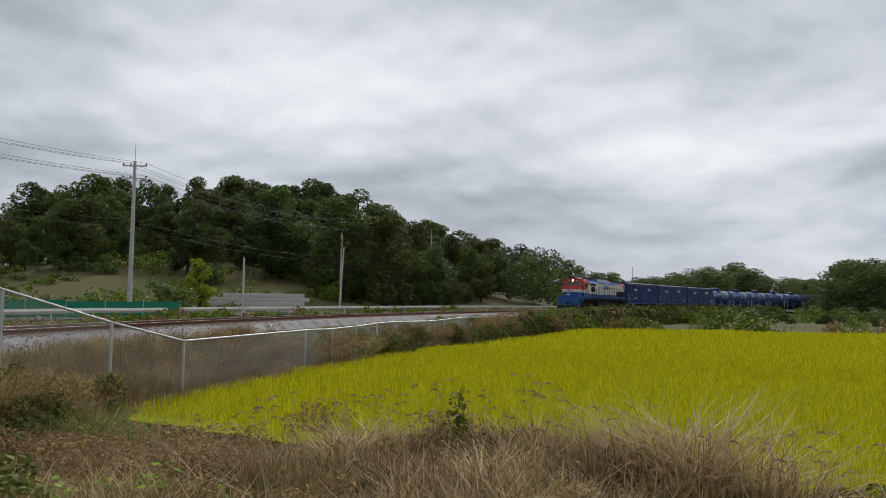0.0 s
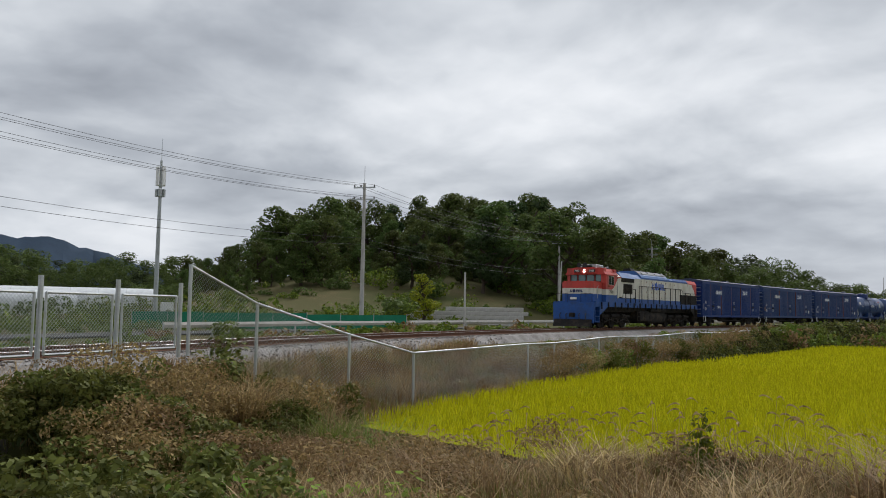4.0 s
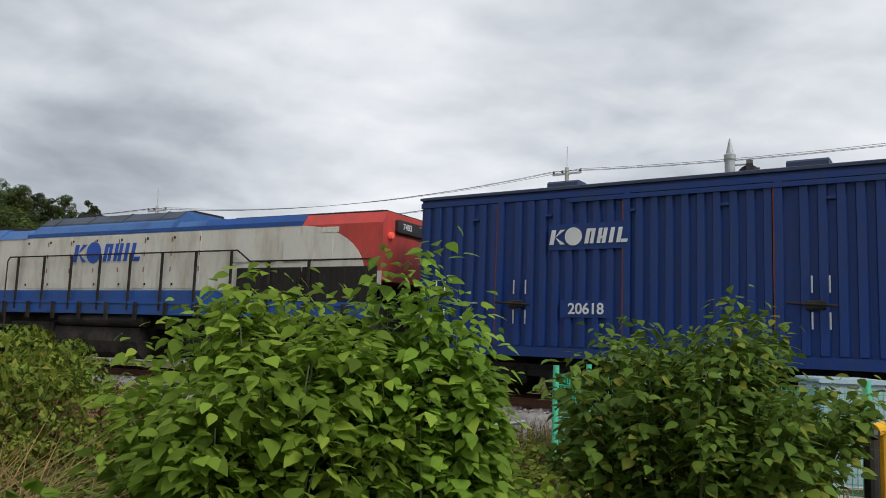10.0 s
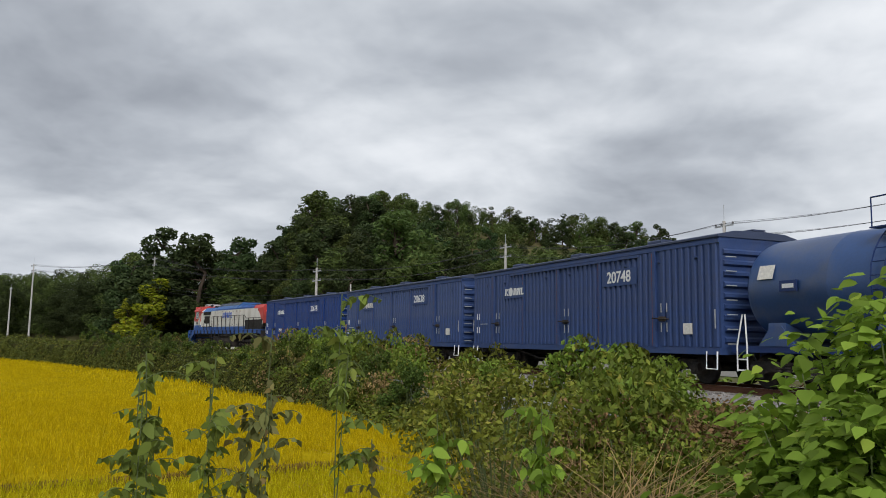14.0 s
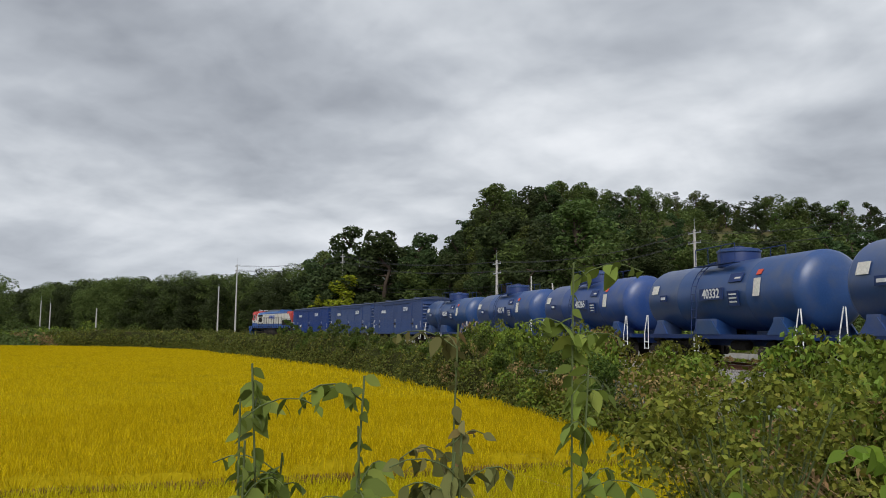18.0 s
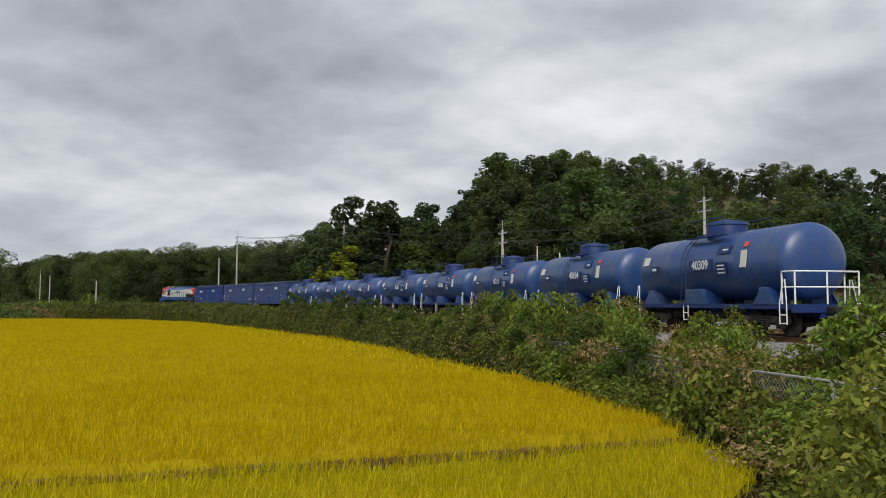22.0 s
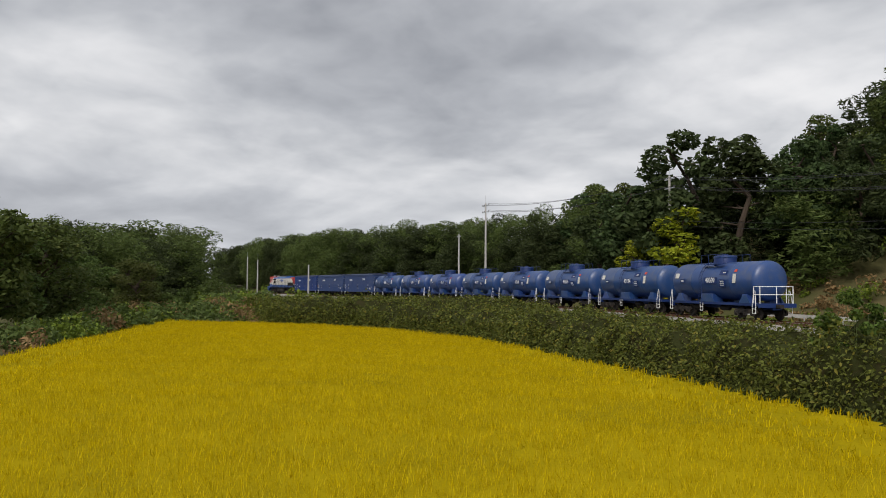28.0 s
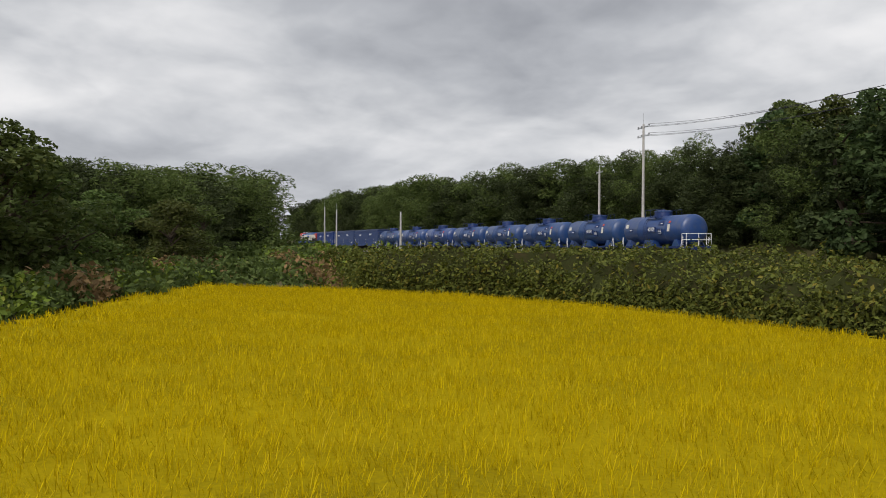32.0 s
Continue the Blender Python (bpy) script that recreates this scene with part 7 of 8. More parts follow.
def make_tree(kind, seed, leaves=6000):
    """A broadleaf or pine of about 10 m: tapered trunk with limbs, and a crown of leaf clumps with gaps."""
    rng = np.random.RandomState(seed)
    names = {"broad": ("oak_tree", "dark green broadleaf tree with an uneven crown", "leaf_tree"), "pine": ("pine_tree", "dark pine tree with layered tufts of needles", "leaf_pine"),
             "yellow": ("yellowing_tree", "young tree with yellow-green autumn leaves", "leaf_yellow")}[kind]
    e = thing(names[0], names[1], "tree", "trees on the hills")
    wood = Bag()
    h = 10.0
    sway = [Vector((0, 0, -0.4))]
    for k in range(1, 7):
        sway.append(Vector((rng.normal(0, 0.14) * k, rng.normal(0, 0.14) * k, h * 0.84 * k / 6)))
    for k in range(6):
        limb(wood, sway[k], sway[k + 1], 0.24 * (1 - k / 7.5), 0.24 * (1 - (k + 1) / 7.5))
    centres, radii = [], []
    if kind == "pine":
        for k in range(9):
            z = h * (0.16 + 0.82 * k / 9)
            reach = 2.3 * (1 - k / 9.8) ** 0.6 * rng.uniform(0.65, 1.1) + 0.35
            for q in range(3 if k < 7 else 2):
                a = rng.uniform(0, 6.283)
                t = sway[min(6, 1 + k * 5 // 8)]
                c = Vector((t.x + math.cos(a) * reach * rng.uniform(0.5, 0.9), t.y + math.sin(a) * reach * rng.uniform(0.5, 0.9), z + rng.uniform(-0.3, 0.3)))
                limb(wood, (t.x, t.y, z - 0.3), c, 0.06, 0.02)
                centres.append(c)
                radii.append(rng.uniform(0.65, 1.1) * (1 - 0.03 * k))
        quad = leaf_cloud(rng, centres, radii, leaves, 0.19, 0.8)
    else:
        wide = 2.1 if kind == "broad" else 1.25
        for k in range(36):
            a, t = rng.uniform(0, 6.283), (k + rng.uniform(0, 1)) / 36
            z = h * (0.10 + 0.85 * t)
            reach = wide * math.sin(math.pi * (0.25 + 0.65 * t)) * rng.uniform(0.35, 1.15)
            stem = sway[min(6, 1 + int(t * 5))]
            c = Vector((stem.x + math.cos(a) * reach, stem.y + math.sin(a) * reach, z))
            limb(wood, (stem.x, stem.y, max(1.6, z - 1.7)), c, 0.08, 0.025)
            centres.append(c)
            radii.append(rng.uniform(0.45, 1.25) * (1 if kind == "broad" else 0.7))
        quad = leaf_cloud(rng, centres, radii, leaves, 0.185, 0.8)
    part("trunk", wood, M["bark"], e)
    part("crown", quads("crown", quad, M[names[2]]), None, e)
    return e


FAR_WOOD = {"leaf_tree": [], "leaf_pine": []}


def far_tree(src, x, y, top, spin, wide=1.0, thin=3, grow=1.7):
    """A tree of the far woods, gathered into one mesh of its kind; thin: one leaf tuft in so many is kept."""
    base = height_at(x, y)
    k = max(2.5, top - base) / 10.4
    crown = [c for c in src.children if c.name.startswith("crown")][0].data
    co = np.empty(len(crown.vertices) * 3, np.float32)
    crown.vertices.foreach_get("co", co)
    q = co.reshape(-1, 4, 3)[::thin, :3]
    mid = q.mean(1, keepdims=True)
    q = mid + (q - mid) * grow
    c, s = math.cos(radians(spin)) * k * wide, math.sin(radians(spin)) * k * wide
    t = np.stack([q[..., 0] * c - q[..., 1] * s + x, q[..., 0] * s + q[..., 1] * c + y, q[..., 2] * k + base], -1)
    FAR_WOOD[crown.materials[0]["leaf_of"]].append(t)


M["leaf_tree"]["leaf_of"], M["leaf_pine"]["leaf_of"] = "leaf_tree", "leaf_pine"
TREES = [make_tree("broad", 40 + k) for k in range(4)] + [make_tree("pine", 60 + k) for k in range(3)]
USED = set()


def plant_tree(src, x, y, top, spin, wide=1.0):
    """Places a copy of a tree so that its top reaches the given height."""
    base = height_at(x, y)
    k = max(2.5, top - base) / 10.6
    m = pose(x, y, base, 0, 0, spin) @ Matrix.Diagonal((k * wide, k * wide, k, 1))
    if src not in USED:
        USED.add(src)
        src.matrix_basis = m
        return src
    made = copy_thing(src, pose(x, y, base, 0, 0, spin))
    made.matrix_basis = m
    return made


def wood(a0, a1, dist, skyline, count, seed, pine=0.4, low=0.55, clear=19, plant=None):
    """Trees of a hillside; skyline gives the height over the eye per metre of distance at each bearing."""
    rng = np.random.RandomState(seed)
    for k in range(count):
        t = (k + rng.uniform(0, 1)) / count
        a = a0 + (a1 - a0) * t
        row = k % 3
        d = dist[0] + (dist[1] - dist[0]) * (row + rng.uniform(0, 1)) / 3.0
        x, y = -math.sin(radians(a)) * d, math.cos(radians(a)) * d
        s, o = by_line([x], [y])
        if (o[0] > -clear if clear > 0 else abs(o[0]) < 9):
            continue
        sky = float(np.interp(a, *skyline)) * (1.0 if row == 2 else rng.uniform(low, 0.92)) * rng.uniform(0.9, 1.04)
        top = 1.06 + sky * d
        g = height_at(x, y)
        top = max(top, g + 3.0)
        if top - g > 21:
            top = g + 21
        src = TREES[4 + rng.randint(3)] if rng.rand() < pine else TREES[rng.randint(4)]
        (plant or plant_tree)(src, x, y, top, rng.uniform(0, 360), rng.uniform(0.95, 1.4) * (1.25 if plant else 1))


NORTH_SKY = ((20, 25.3, 27, 30.7, 34, 37.4, 41.2, 44.7, 50, 55, 58, 60, 62.5, 64, 66, 72, 80), (0.03, 0.055, 0.07, 0.08, 0.095, 0.12, 0.145, 0.157, 0.15, 0.135, 0.14, 0.135, 0.112, 0.078, 0.062, 0.045, 0.03))
SOUTH_SKY = ((172, 182, 186, 193, 200, 206, 208, 210, 213, 219, 221, 223), (0.10, 0.15, 0.155, 0.17, 0.19, 0.183, 0.15, 0.105, 0.107, 0.11, 0.085, 0.06))
wood(30, 46, (100, 160), NORTH_SKY, 56, 71, 0.1, 0.4)
wood(46, 68, (104, 160), NORTH_SKY, 92, 70, 0.1, 0.45, 36)
wood(16, 32, (150, 230), NORTH_SKY, 60, 72, 0.2, 0.6, 19, far_tree)
wood(177, 209, (96, 160), SOUTH_SKY, 150, 73, 0.5, 0.35)
wood(207, 223, (140, 185), SOUTH_SKY, 52, 74, 0.6, 0.5)
wood(184, 207, (96, 160), SOUTH_SKY, 90, 83, 0.5, 0.5, 19, far_tree)
wood(207, 223, (120, 150), SOUTH_SKY, 44, 79, 0.4, 0.35, 19, far_tree)
# the line of trees at the end of the southern field
FAR_SKY = ((239, 242, 246, 256, 262), (0.059, 0.065, 0.067, 0.062, 0.056))


def line_wood(s0, s1, near, far, tops, count, seed, pine=0.6, low=0.7):
    """Trees in three rows outside the curve of the line; tops: way along the line and height of the crest."""
    rng = np.random.RandomState(seed)
    for k in range(count):
        s = s0 + (s1 - s0) * (k + rng.uniform(0, 1)) / count
        row = k % 3
        x, y, _ = on_line(s, -(near + (far - near) * (row + rng.uniform(0, 1)) / 3.0))
        top = float(np.interp(s, *tops)) * (rng.uniform(0.93, 1.05) if row == 2 else rng.uniform(low, 0.95))
        src = TREES[4 + rng.randint(3)] if rng.rand() < pine else TREES[rng.randint(4)]
        far_tree(src, x, y, max(top, height_at(x, y) + 3), rng.uniform(0, 360), rng.uniform(1.0, 1.5), 1, 0.95)


line_wood(146, 445, 15, 34, ((146, 170, 200, 230, 260, 290, 330, 380, 445), (15.4, 16.4, 17.4, 17.9, 18.7, 19.7, 20.7, 21.6, 22.4)), 300, 75)
wood(239, 262, (178, 235), FAR_SKY, 190, 78, 0.75, 0.75, -999, lambda *a: far_tree(*a, 2, 1.2))
# low woods elsewhere on the horizon
wood(66, 112, (120, 190), ((60, 66, 68, 73, 76, 79, 82, 84, 87, 100, 102, 105, 112), (0.07, 0.062, 0.06, 0.06, 0.055, 0.075, 0.075, 0.05, 0.033, 0.033, 0.05, 0.078, 0.085)), 130, 76, 0.2, 0.6, 19, far_tree)
wood(104, 178, (70, 150), ((100, 112, 125, 150, 180), (0.06, 0.07, 0.035, 0.03, 0.06)), 70, 77, 0.3, 0.7, 19, far_tree)


def single_trees():
    rng = np.random.RandomState(90)
    y_src = make_tree("yellow", 80, 3000)
    x, y = 78.6, -103.2
    plant_tree(y_src, x, y, 11.2, 20, 1.75)
    plant_tree(y_src, 83.0, -105.0, 7.8, 120, 1.6)
    plant_tree(y_src, -60.0, 48.5, 5.0, 80, 1.5)
    for x, y, top, k in ((88.5, -111.0, 15.6, 5), (85.0, -110.5, 17.4, 4), (81.0, -109.5, 21.2, 5), (74.5, -111.0, 20.0, 6), (68.5, -111.5, 18.4, 4), (71.0, -116.5, 19.4, 5), (64.0, -113.0, 18.2, 6), (92.5, -114.0, 13.6, 6)):
        plant_tree(TREES[k], x, y, top, rng.uniform(0, 360), 1.25)
    for x, y, top in ((104.0, -47.0, 10.2), (109.0, -51.0, 10.0), (114.0, -56.0, 8.2), (120.0, -60.0, 7.2), (127.0, -63.5, 6.6), (136.0, -69.0, 6.2), (131.0, -73.0, 5.0), (141.0, -77.0, 5.6), (150.0, -84.0, 5.6)):
        plant_tree(TREES[rng.randint(4)], x, y, top, rng.uniform(0, 360), 1.55)
    # the copse at the left end of the southern field
    for k in range(16):
        t = k / 15
        x, y = 70 + 72 * t + rng.uniform(-3, 3), -22 - 54 * t + rng.uniform(-2, 6)
        x, y = x + 8 * (1 - t), y + 5
        src = TREES[rng.randint(4)]
        plant_tree(src, x, y, rng.uniform(5.2, 7.6) * (1.1 - 0.45 * t), rng.uniform(0, 360), 1.3)
    # trees on the right-hand horizon beyond the northern field
    for k in range(240):
        a = radians(rng.uniform(-18, 24))
        d = rng.uniform(215, 330)
        x, y = -math.sin(a) * d, math.cos(a) * d
        hump = 0.055 if a < radians(7) else 0.03 + 0.02 * math.exp(-((a - radians(14.5)) / 0.05) ** 2)
        far_tree(TREES[rng.randint(4)], x, y, 1.06 + hump * d * rng.uniform(0.8, 1.05), rng.uniform(0, 360), 1.8)


single_trees()
tagged(new("far_broadleaf_wood", quads("far_broadleaf_wood", np.concatenate(FAR_WOOD["leaf_tree"]), M["leaf_tree"], 3)), "dark green woods along the horizon", "woods", kind="stuff")
tagged(new("far_pine_wood", quads("far_pine_wood", np.concatenate(FAR_WOOD["leaf_pine"]), M["leaf_pine"], 3)), "dark pine woods along the horizon", "woods", kind="stuff")


def make_bush(seed, name, label, mat, size=(1.0, 1.0, 1.0), leaves=900, leaf=0.055, clumps=11, stems=8, droop=0.2, category="bush"):
    """A bush about a metre wide and high: thin stems and clumps of single leaves."""
    rng = np.random.RandomState(seed)
    e = thing(name, label, category, label)
    st = Bag()
    centres, radii = [], []
    for k in range(clumps):
        a, t = rng.uniform(0, 6.283), rng.uniform(0, 1) ** 0.8
        reach = 0.62 * math.sin(math.pi * (0.15 + 0.62 * t)) * rng.uniform(0.3, 1.1)
        c = (math.cos(a) * reach * size[0], math.sin(a) * reach * size[1], (0.16 + 0.84 * t) * size[2])
        centres.append(c)
        radii.append(rng.uniform(0.17, 0.30) * min(size))
        if k < stems:
            st.tube((c[0] * 0.15, c[1] * 0.15, -0.1), c, 0.012, 0.004, 5)
    quad = leaf_cloud(rng, centres, radii, leaves, leaf, 0.7, droop)
    part("stem", st, M["stem"], e, kind="stuff")
    part("foliage", quads("foliage", quad, M[mat]), None, e)
    return e


def scatter_copies(srcs, spots):
    """spots: x, y, z, wide, tall, spin."""
    for k, (x, y, z, wide, tall, spin) in enumerate(spots):
        src = srcs[k % len(srcs)]
        m = pose(x, y, z, 0, 0, spin) @ Matrix.Diagonal((wide, wide, tall, 1))
        if src not in USED:
            USED.add(src)
            src.matrix_basis = m
        else:
            copy_thing(src, Matrix.Identity(4)).matrix_basis = m


HEDGE = [make_bush(100 + k, "hedge_bush", "leafy green hedge bush with yellowing vines along the fence", "leaf_hedge", (1, 1, 1), 1900, 0.047, 15) for k in range(3)]
BROWN = [make_bush(110 + k, "withered_bush", "half withered brown-green weeds beside the fence", "grass_brown", (1, 1, 1), 1500, 0.032, 14, droop=0.5) for k in range(2)]
VINES = [make_bush(120 + k, "vine_mound", "tangled green vines covering the bank", "leaf_vine", (1, 1, 0.7), 1500, 0.042, 13, droop=0.4) for k in range(2)]


def undergrowth(name, label, mat, spots, seed, per=200, leaf=0.17):
    """Far scrub nobody could count: clouds of leaves over the ground. spots: x, y, z, wide, tall."""
    rng = np.random.RandomState(seed)
    out = []
    for x, y, z, wide, tall in spots:
        n = 7
        c = np.stack([rng.uniform(-0.5, 0.5, n) * wide + x, rng.uniform(-0.5, 0.5, n) * wide + y, z + rng.uniform(0.15, 0.8, n) * tall], 1)
        r = np.full(n, 0.33 * min(wide, tall * 1.3)) * rng.uniform(0.7, 1.2, n)
        out.append(leaf_cloud(rng, c, r, int(per * max(1, wide * tall / 3) ** 0.5), leaf * max(1, (wide * tall / 3) ** 0.3), 0.7, 0.2))
    tagged(new(name, quads(name, np.concatenate(out), M[mat])), label, "bushes", kind="stuff")


def make_hedges():
    rng = np.random.RandomState(130)
    green, brown = [], []
    scrub, dry, dark = [], [], []
    # south: along the fence, broad near the crossing, tall clumps further on
    s = 1.0
    while s < 46:
        far = min(1.0, max(0.0, (s - 20) / 60))
        for o in (5.4, 6.6, 7.9):
            x, y, h = on_line(s + rng.uniform(-0.5, 0.5), o + rng.uniform(-0.35, 0.35) + 0.6 * far)
            tall = rng.uniform(1.6, 2.2) * (0.85 + 0.3 * math.sin(s * 0.9 + o * 1.7)) + (0.6 if 24 < s < 34 else 0) + (0.3 if 60 < s < 70 else 0) + (0.5 if 112 < s < 124 else 0)
            tall *= 0.72 if o > 8 else 1.0
            row = (x, y, min(-1.3, height_at(x, y)) - 0.1, rng.uniform(1.4, 1.9) + 0.6 * far, tall, rng.uniform(0, 360))
            if s > 95:
                (dry if rng.rand() < 0.25 else scrub).append(row[:5])
            else:
                (brown if rng.rand() < 0.14 else green).append(row)
        s += 1.1 + 0.8 * far
    # the wide belt of shrubs between the rails and the field corner
    for k in range(70):
        s = rng.uniform(-6, 10)
        o = rng.uniform(4.4, 11.6 - 0.4 * max(0, s + 2))
        x, y, h = on_line(s, o)
        z = height_at(x, y)
        (brown if rng.rand() < 0.2 else green).append((x, y, z - 0.1, rng.uniform(1.2, 1.9), rng.uniform(0.9, 1.55) * (0.7 if o < 5.6 else 1), rng.uniform(0, 360)))
    # north: low weeds along the chain-link fence, thicker hedge far out
    s = -44.0
    while s > -215:
        far = min(1.0, max(0.0, (-s - 62) / 40))
        for o in (5.4, 7.3):
            x, y, h = on_line(s + rng.uniform(-0.5, 0.5), o + rng.uniform(-0.4, 0.4))
            tall = rng.uniform(0.85, 1.4) + 0.85 * far
            row = (x, y, -1.75, rng.uniform(1.0, 1.5) + 0.9 * far, tall, rng.uniform(0, 360))
            if s < -100:
                (scrub if rng.rand() < 0.7 else dry).append(row[:5])
            else:
                (green if rng.rand() < 0.25 + 0.55 * far else brown).append(row)
        s -= 1.0 + 1.2 * far
    for k in range(60):
        x = rng.uniform(-32, 62)
        y = 63.5 + 0.72 * (x + 30) + rng.uniform(0, 3.5)
        (scrub if rng.rand() < 0.75 else dry).append((x, y, -2.05, rng.uniform(1.8, 2.8), rng.uniform(1.4, 2.3)))
    for k in range(110):  # hedges on the northern horizon
        a, d = radians(rng.uniform(-18, 26)), rng.uniform(120, 210)
        x, y = -math.sin(a) * d, math.cos(a) * d
        if abs(by_line([x], [y])[1][0]) > 10 and not in_north(np.array([x, x]), np.array([y, y - 3])).any():
            (dark if rng.rand() < 0.6 else scrub).append((x, y, height_at(x, y) - 0.2, rng.uniform(5, 8), rng.uniform(1.8, 3.2)))
    # bank along the far side of the southern field
    for k in range(70):
        t = rng.uniform(0, 1)
        p = EDGE_A + (EDGE_B - EDGE_A) * t + np.array((0.585, 0.81)) * rng.uniform(0.8, 6.5)
        (dry if rng.rand() < 0.12 else dark if rng.rand() < 0.6 else scrub).append((p[0], p[1], -2.0, rng.uniform(1.6, 2.6), rng.uniform(1.2, 2.1)))
    for k in range(150):  # scrub beyond the far end of the field, under the trees
        a = radians(rng.uniform(226, 257))
        d = rng.uniform(165, 300)
        x, y = -math.sin(a) * d, math.cos(a) * d
        if abs(by_line([x], [y])[1][0]) > 9:
            (dark if rng.rand() < 0.5 else scrub).append((x, y, height_at(x, y) - 0.2, rng.uniform(4, 7), rng.uniform(2.2, 4.2)))
    for k in range(60):  # rough slope below the pines
        s, o = rng.uniform(84, 150), -rng.uniform(9, 22)
        x, y, h = on_line(s, o)
        (dry if rng.rand() < 0.55 else scrub).append((x, y, height_at(x, y) - 0.1, rng.uniform(1.5, 3.0), rng.uniform(0.8, 1.8)))
    for k in range(90):  # the corner between hedge and far bank
        s, o = rng.uniform(118, 165), rng.uniform(20, 46)
        x, y, h = on_line(s, o)
        if not in_south(np.array([x, x - 1.5, x + 1.0]), np.array([y, y + 1.5, y + 1.5])).any():
            (dry if rng.rand() < 0.2 else dark if rng.rand() < 0.6 else scrub).append((x, y, -2.1, rng.uniform(2.0, 3.4), rng.uniform(1.1, 2.4)))
    # bushes at the far end of the southern field
    for k in range(70):
        t = rng.uniform(0, 1)
        p = np.array((126.0, -81.0)) + np.array((34.0, -26.0)) * t + rng.uniform(-3, 3, 2)
        (dry if rng.rand() < 0.2 else dark if rng.rand() < 0.6 else scrub).append((p[0] + 3, p[1] - 2, -2.0, rng.uniform(2.0, 3.2), rng.uniform(1.5, 3.2)))
    # outside of the line, north: verge and hillside
    for k in range(170):
        s, o = rng.uniform(-135, -22), -rng.uniform(3.6, 12.5)
        x, y, h = on_line(s, o)
        (scrub if rng.rand() < 0.7 else dry).append((x, y, height_at(x, y) - 0.1, rng.uniform(0.9, 2.0), rng.uniform(0.35, 0.95)))
    for k in range(190):
        s, o = rng.uniform(-125, -20), -rng.uniform(21, 75)
        x, y, h = on_line(s, o)
        (scrub if rng.rand() < (0.85 if o > -42 else 0.3) else dark).append((x, y, height_at(x, y) - 0.2, rng.uniform(2.0, 4.5), rng.uniform(0.7, 2.6)))
    # outside of the line, south: under the hill
    for k in range(150):
        s, o = rng.uniform(-8, 190), -rng.uniform(3.8, 9.0)
        x, y, h = on_line(s, o)
        (scrub if rng.rand() < 0.6 else dry).append((x, y, height_at(x, y) - 0.1, rng.uniform(0.9, 2.0), rng.uniform(0.3, 0.8)))
    for k in range(330):
        s, o = rng.uniform(8, 250), -rng.uniform(20, 80)
        x, y, h = on_line(s, o)
        (dark if rng.rand() < (0.45 if o > -40 else 0.8) else scrub).append((x, y, height_at(x, y) - 0.2, rng.uniform(2.4, 5.0), rng.uniform(1.2, 3.6)))
    # behind the crossing and along the horizon
    for k in range(80):
        s, o = rng.uniform(-30, 4), -rng.uniform(9, 60)
        x, y, h = on_line(s, o)
        r, w = near_road(x, y)
        if abs(w) > 3:
            scrub.append((x, y, height_at(x, y) - 0.1, rng.uniform(1.5, 3.4), rng.uniform(1.0, 2.4)))
    crops = []
    for row in range(9):
        for k in range(26):
            x, y, h = on_line(-92 + k * 2.6 + rng.uniform(-0.6, 0.6), -(21 + row * 1.9))
            crops.append((x, y, height_at(x, y) - 0.1, rng.uniform(1.6, 2.4), rng.uniform(0.4, 0.75)))
    undergrowth("vegetable_rows", "rows of light green vegetables on the terraces below the wood", "leaf_crop", crops, 304, 150, 0.12)
    scatter_copies(HEDGE, green)
    scatter_copies(BROWN, brown)
    undergrowth("scrub", "green scrub and brambles along the line and hillsides", "leaf_hedge", scrub, 301)
    undergrowth("dry_scrub", "brown withered scrub along the verges", "grass_brown", dry, 302)
    undergrowth("forest_floor_shrubs", "dark green shrubs under the hill trees", "leaf_tree", dark, 303, 240, 0.2)
    # vines on the bank by the bridge
    vines, weeds = [], []
    for k in range(110):
        x, y = rng.uniform(-16.0, -6.4), rng.uniform(1.4, 8.6)
        s, o = by_line([x], [y])
        if o[0] < 5.2 or (s[0] > -21.0 and o[0] < 7.2):
            continue
        if y > -0.4 * x + rng.uniform(-0.8, 0.8):
            if rng.rand() < 0.6:
                continue
            weeds.append((x, y, height_at(x, y) - 0.05, rng.uniform(0.8, 1.4), rng.uniform(0.5, 1.0), rng.uniform(0, 360)))
            continue
        vines.append((x, y, height_at(x, y) - 0.05, rng.uniform(0.8, 1.5), rng.uniform(0.6, 1.1), rng.uniform(0, 360)))
    for k in range(46):  # thick vines hanging over the end of the bridge
        o = rng.uniform(5.2, 8.6)
        x, y, h = on_line(rng.uniform(-24.2, -21.3 - 0.05 * (o - 5)), o)
        (weeds if rng.rand() < 0.3 else vines).append((x, y, -0.75 - 0.36 * (o - 5.2) + rng.uniform(-0.25, 0.15), rng.uniform(1.0, 1.5), rng.uniform(0.8, 1.2), rng.uniform(0, 360)))
    for k in range(75):  # leafy weeds among the rough grass of the terrace
        x, y = rng.uniform(-13.5, 1.0), rng.uniform(4.2, 8.6)
        low = (x, y, height_at(x, y) - 0.06, rng.uniform(0.55, 1.0), rng.uniform(0.32, 0.6) * (0.7 if x < -6 and y > 6.5 else 1.0), rng.uniform(0, 360))
        (vines if rng.rand() < 0.5 else weeds).append(low)
    for k in range(26):
        x, y, h = on_line(rng.uniform(-30, -21.0), rng.uniform(4.9, 6.8))
        (vines if rng.rand() < 0.45 else weeds).append((x, y, height_at(x, y) - 0.1, rng.uniform(0.9, 1.5), rng.uniform(0.8, 1.35), rng.uniform(0, 360)))
    scatter_copies(VINES, vines)
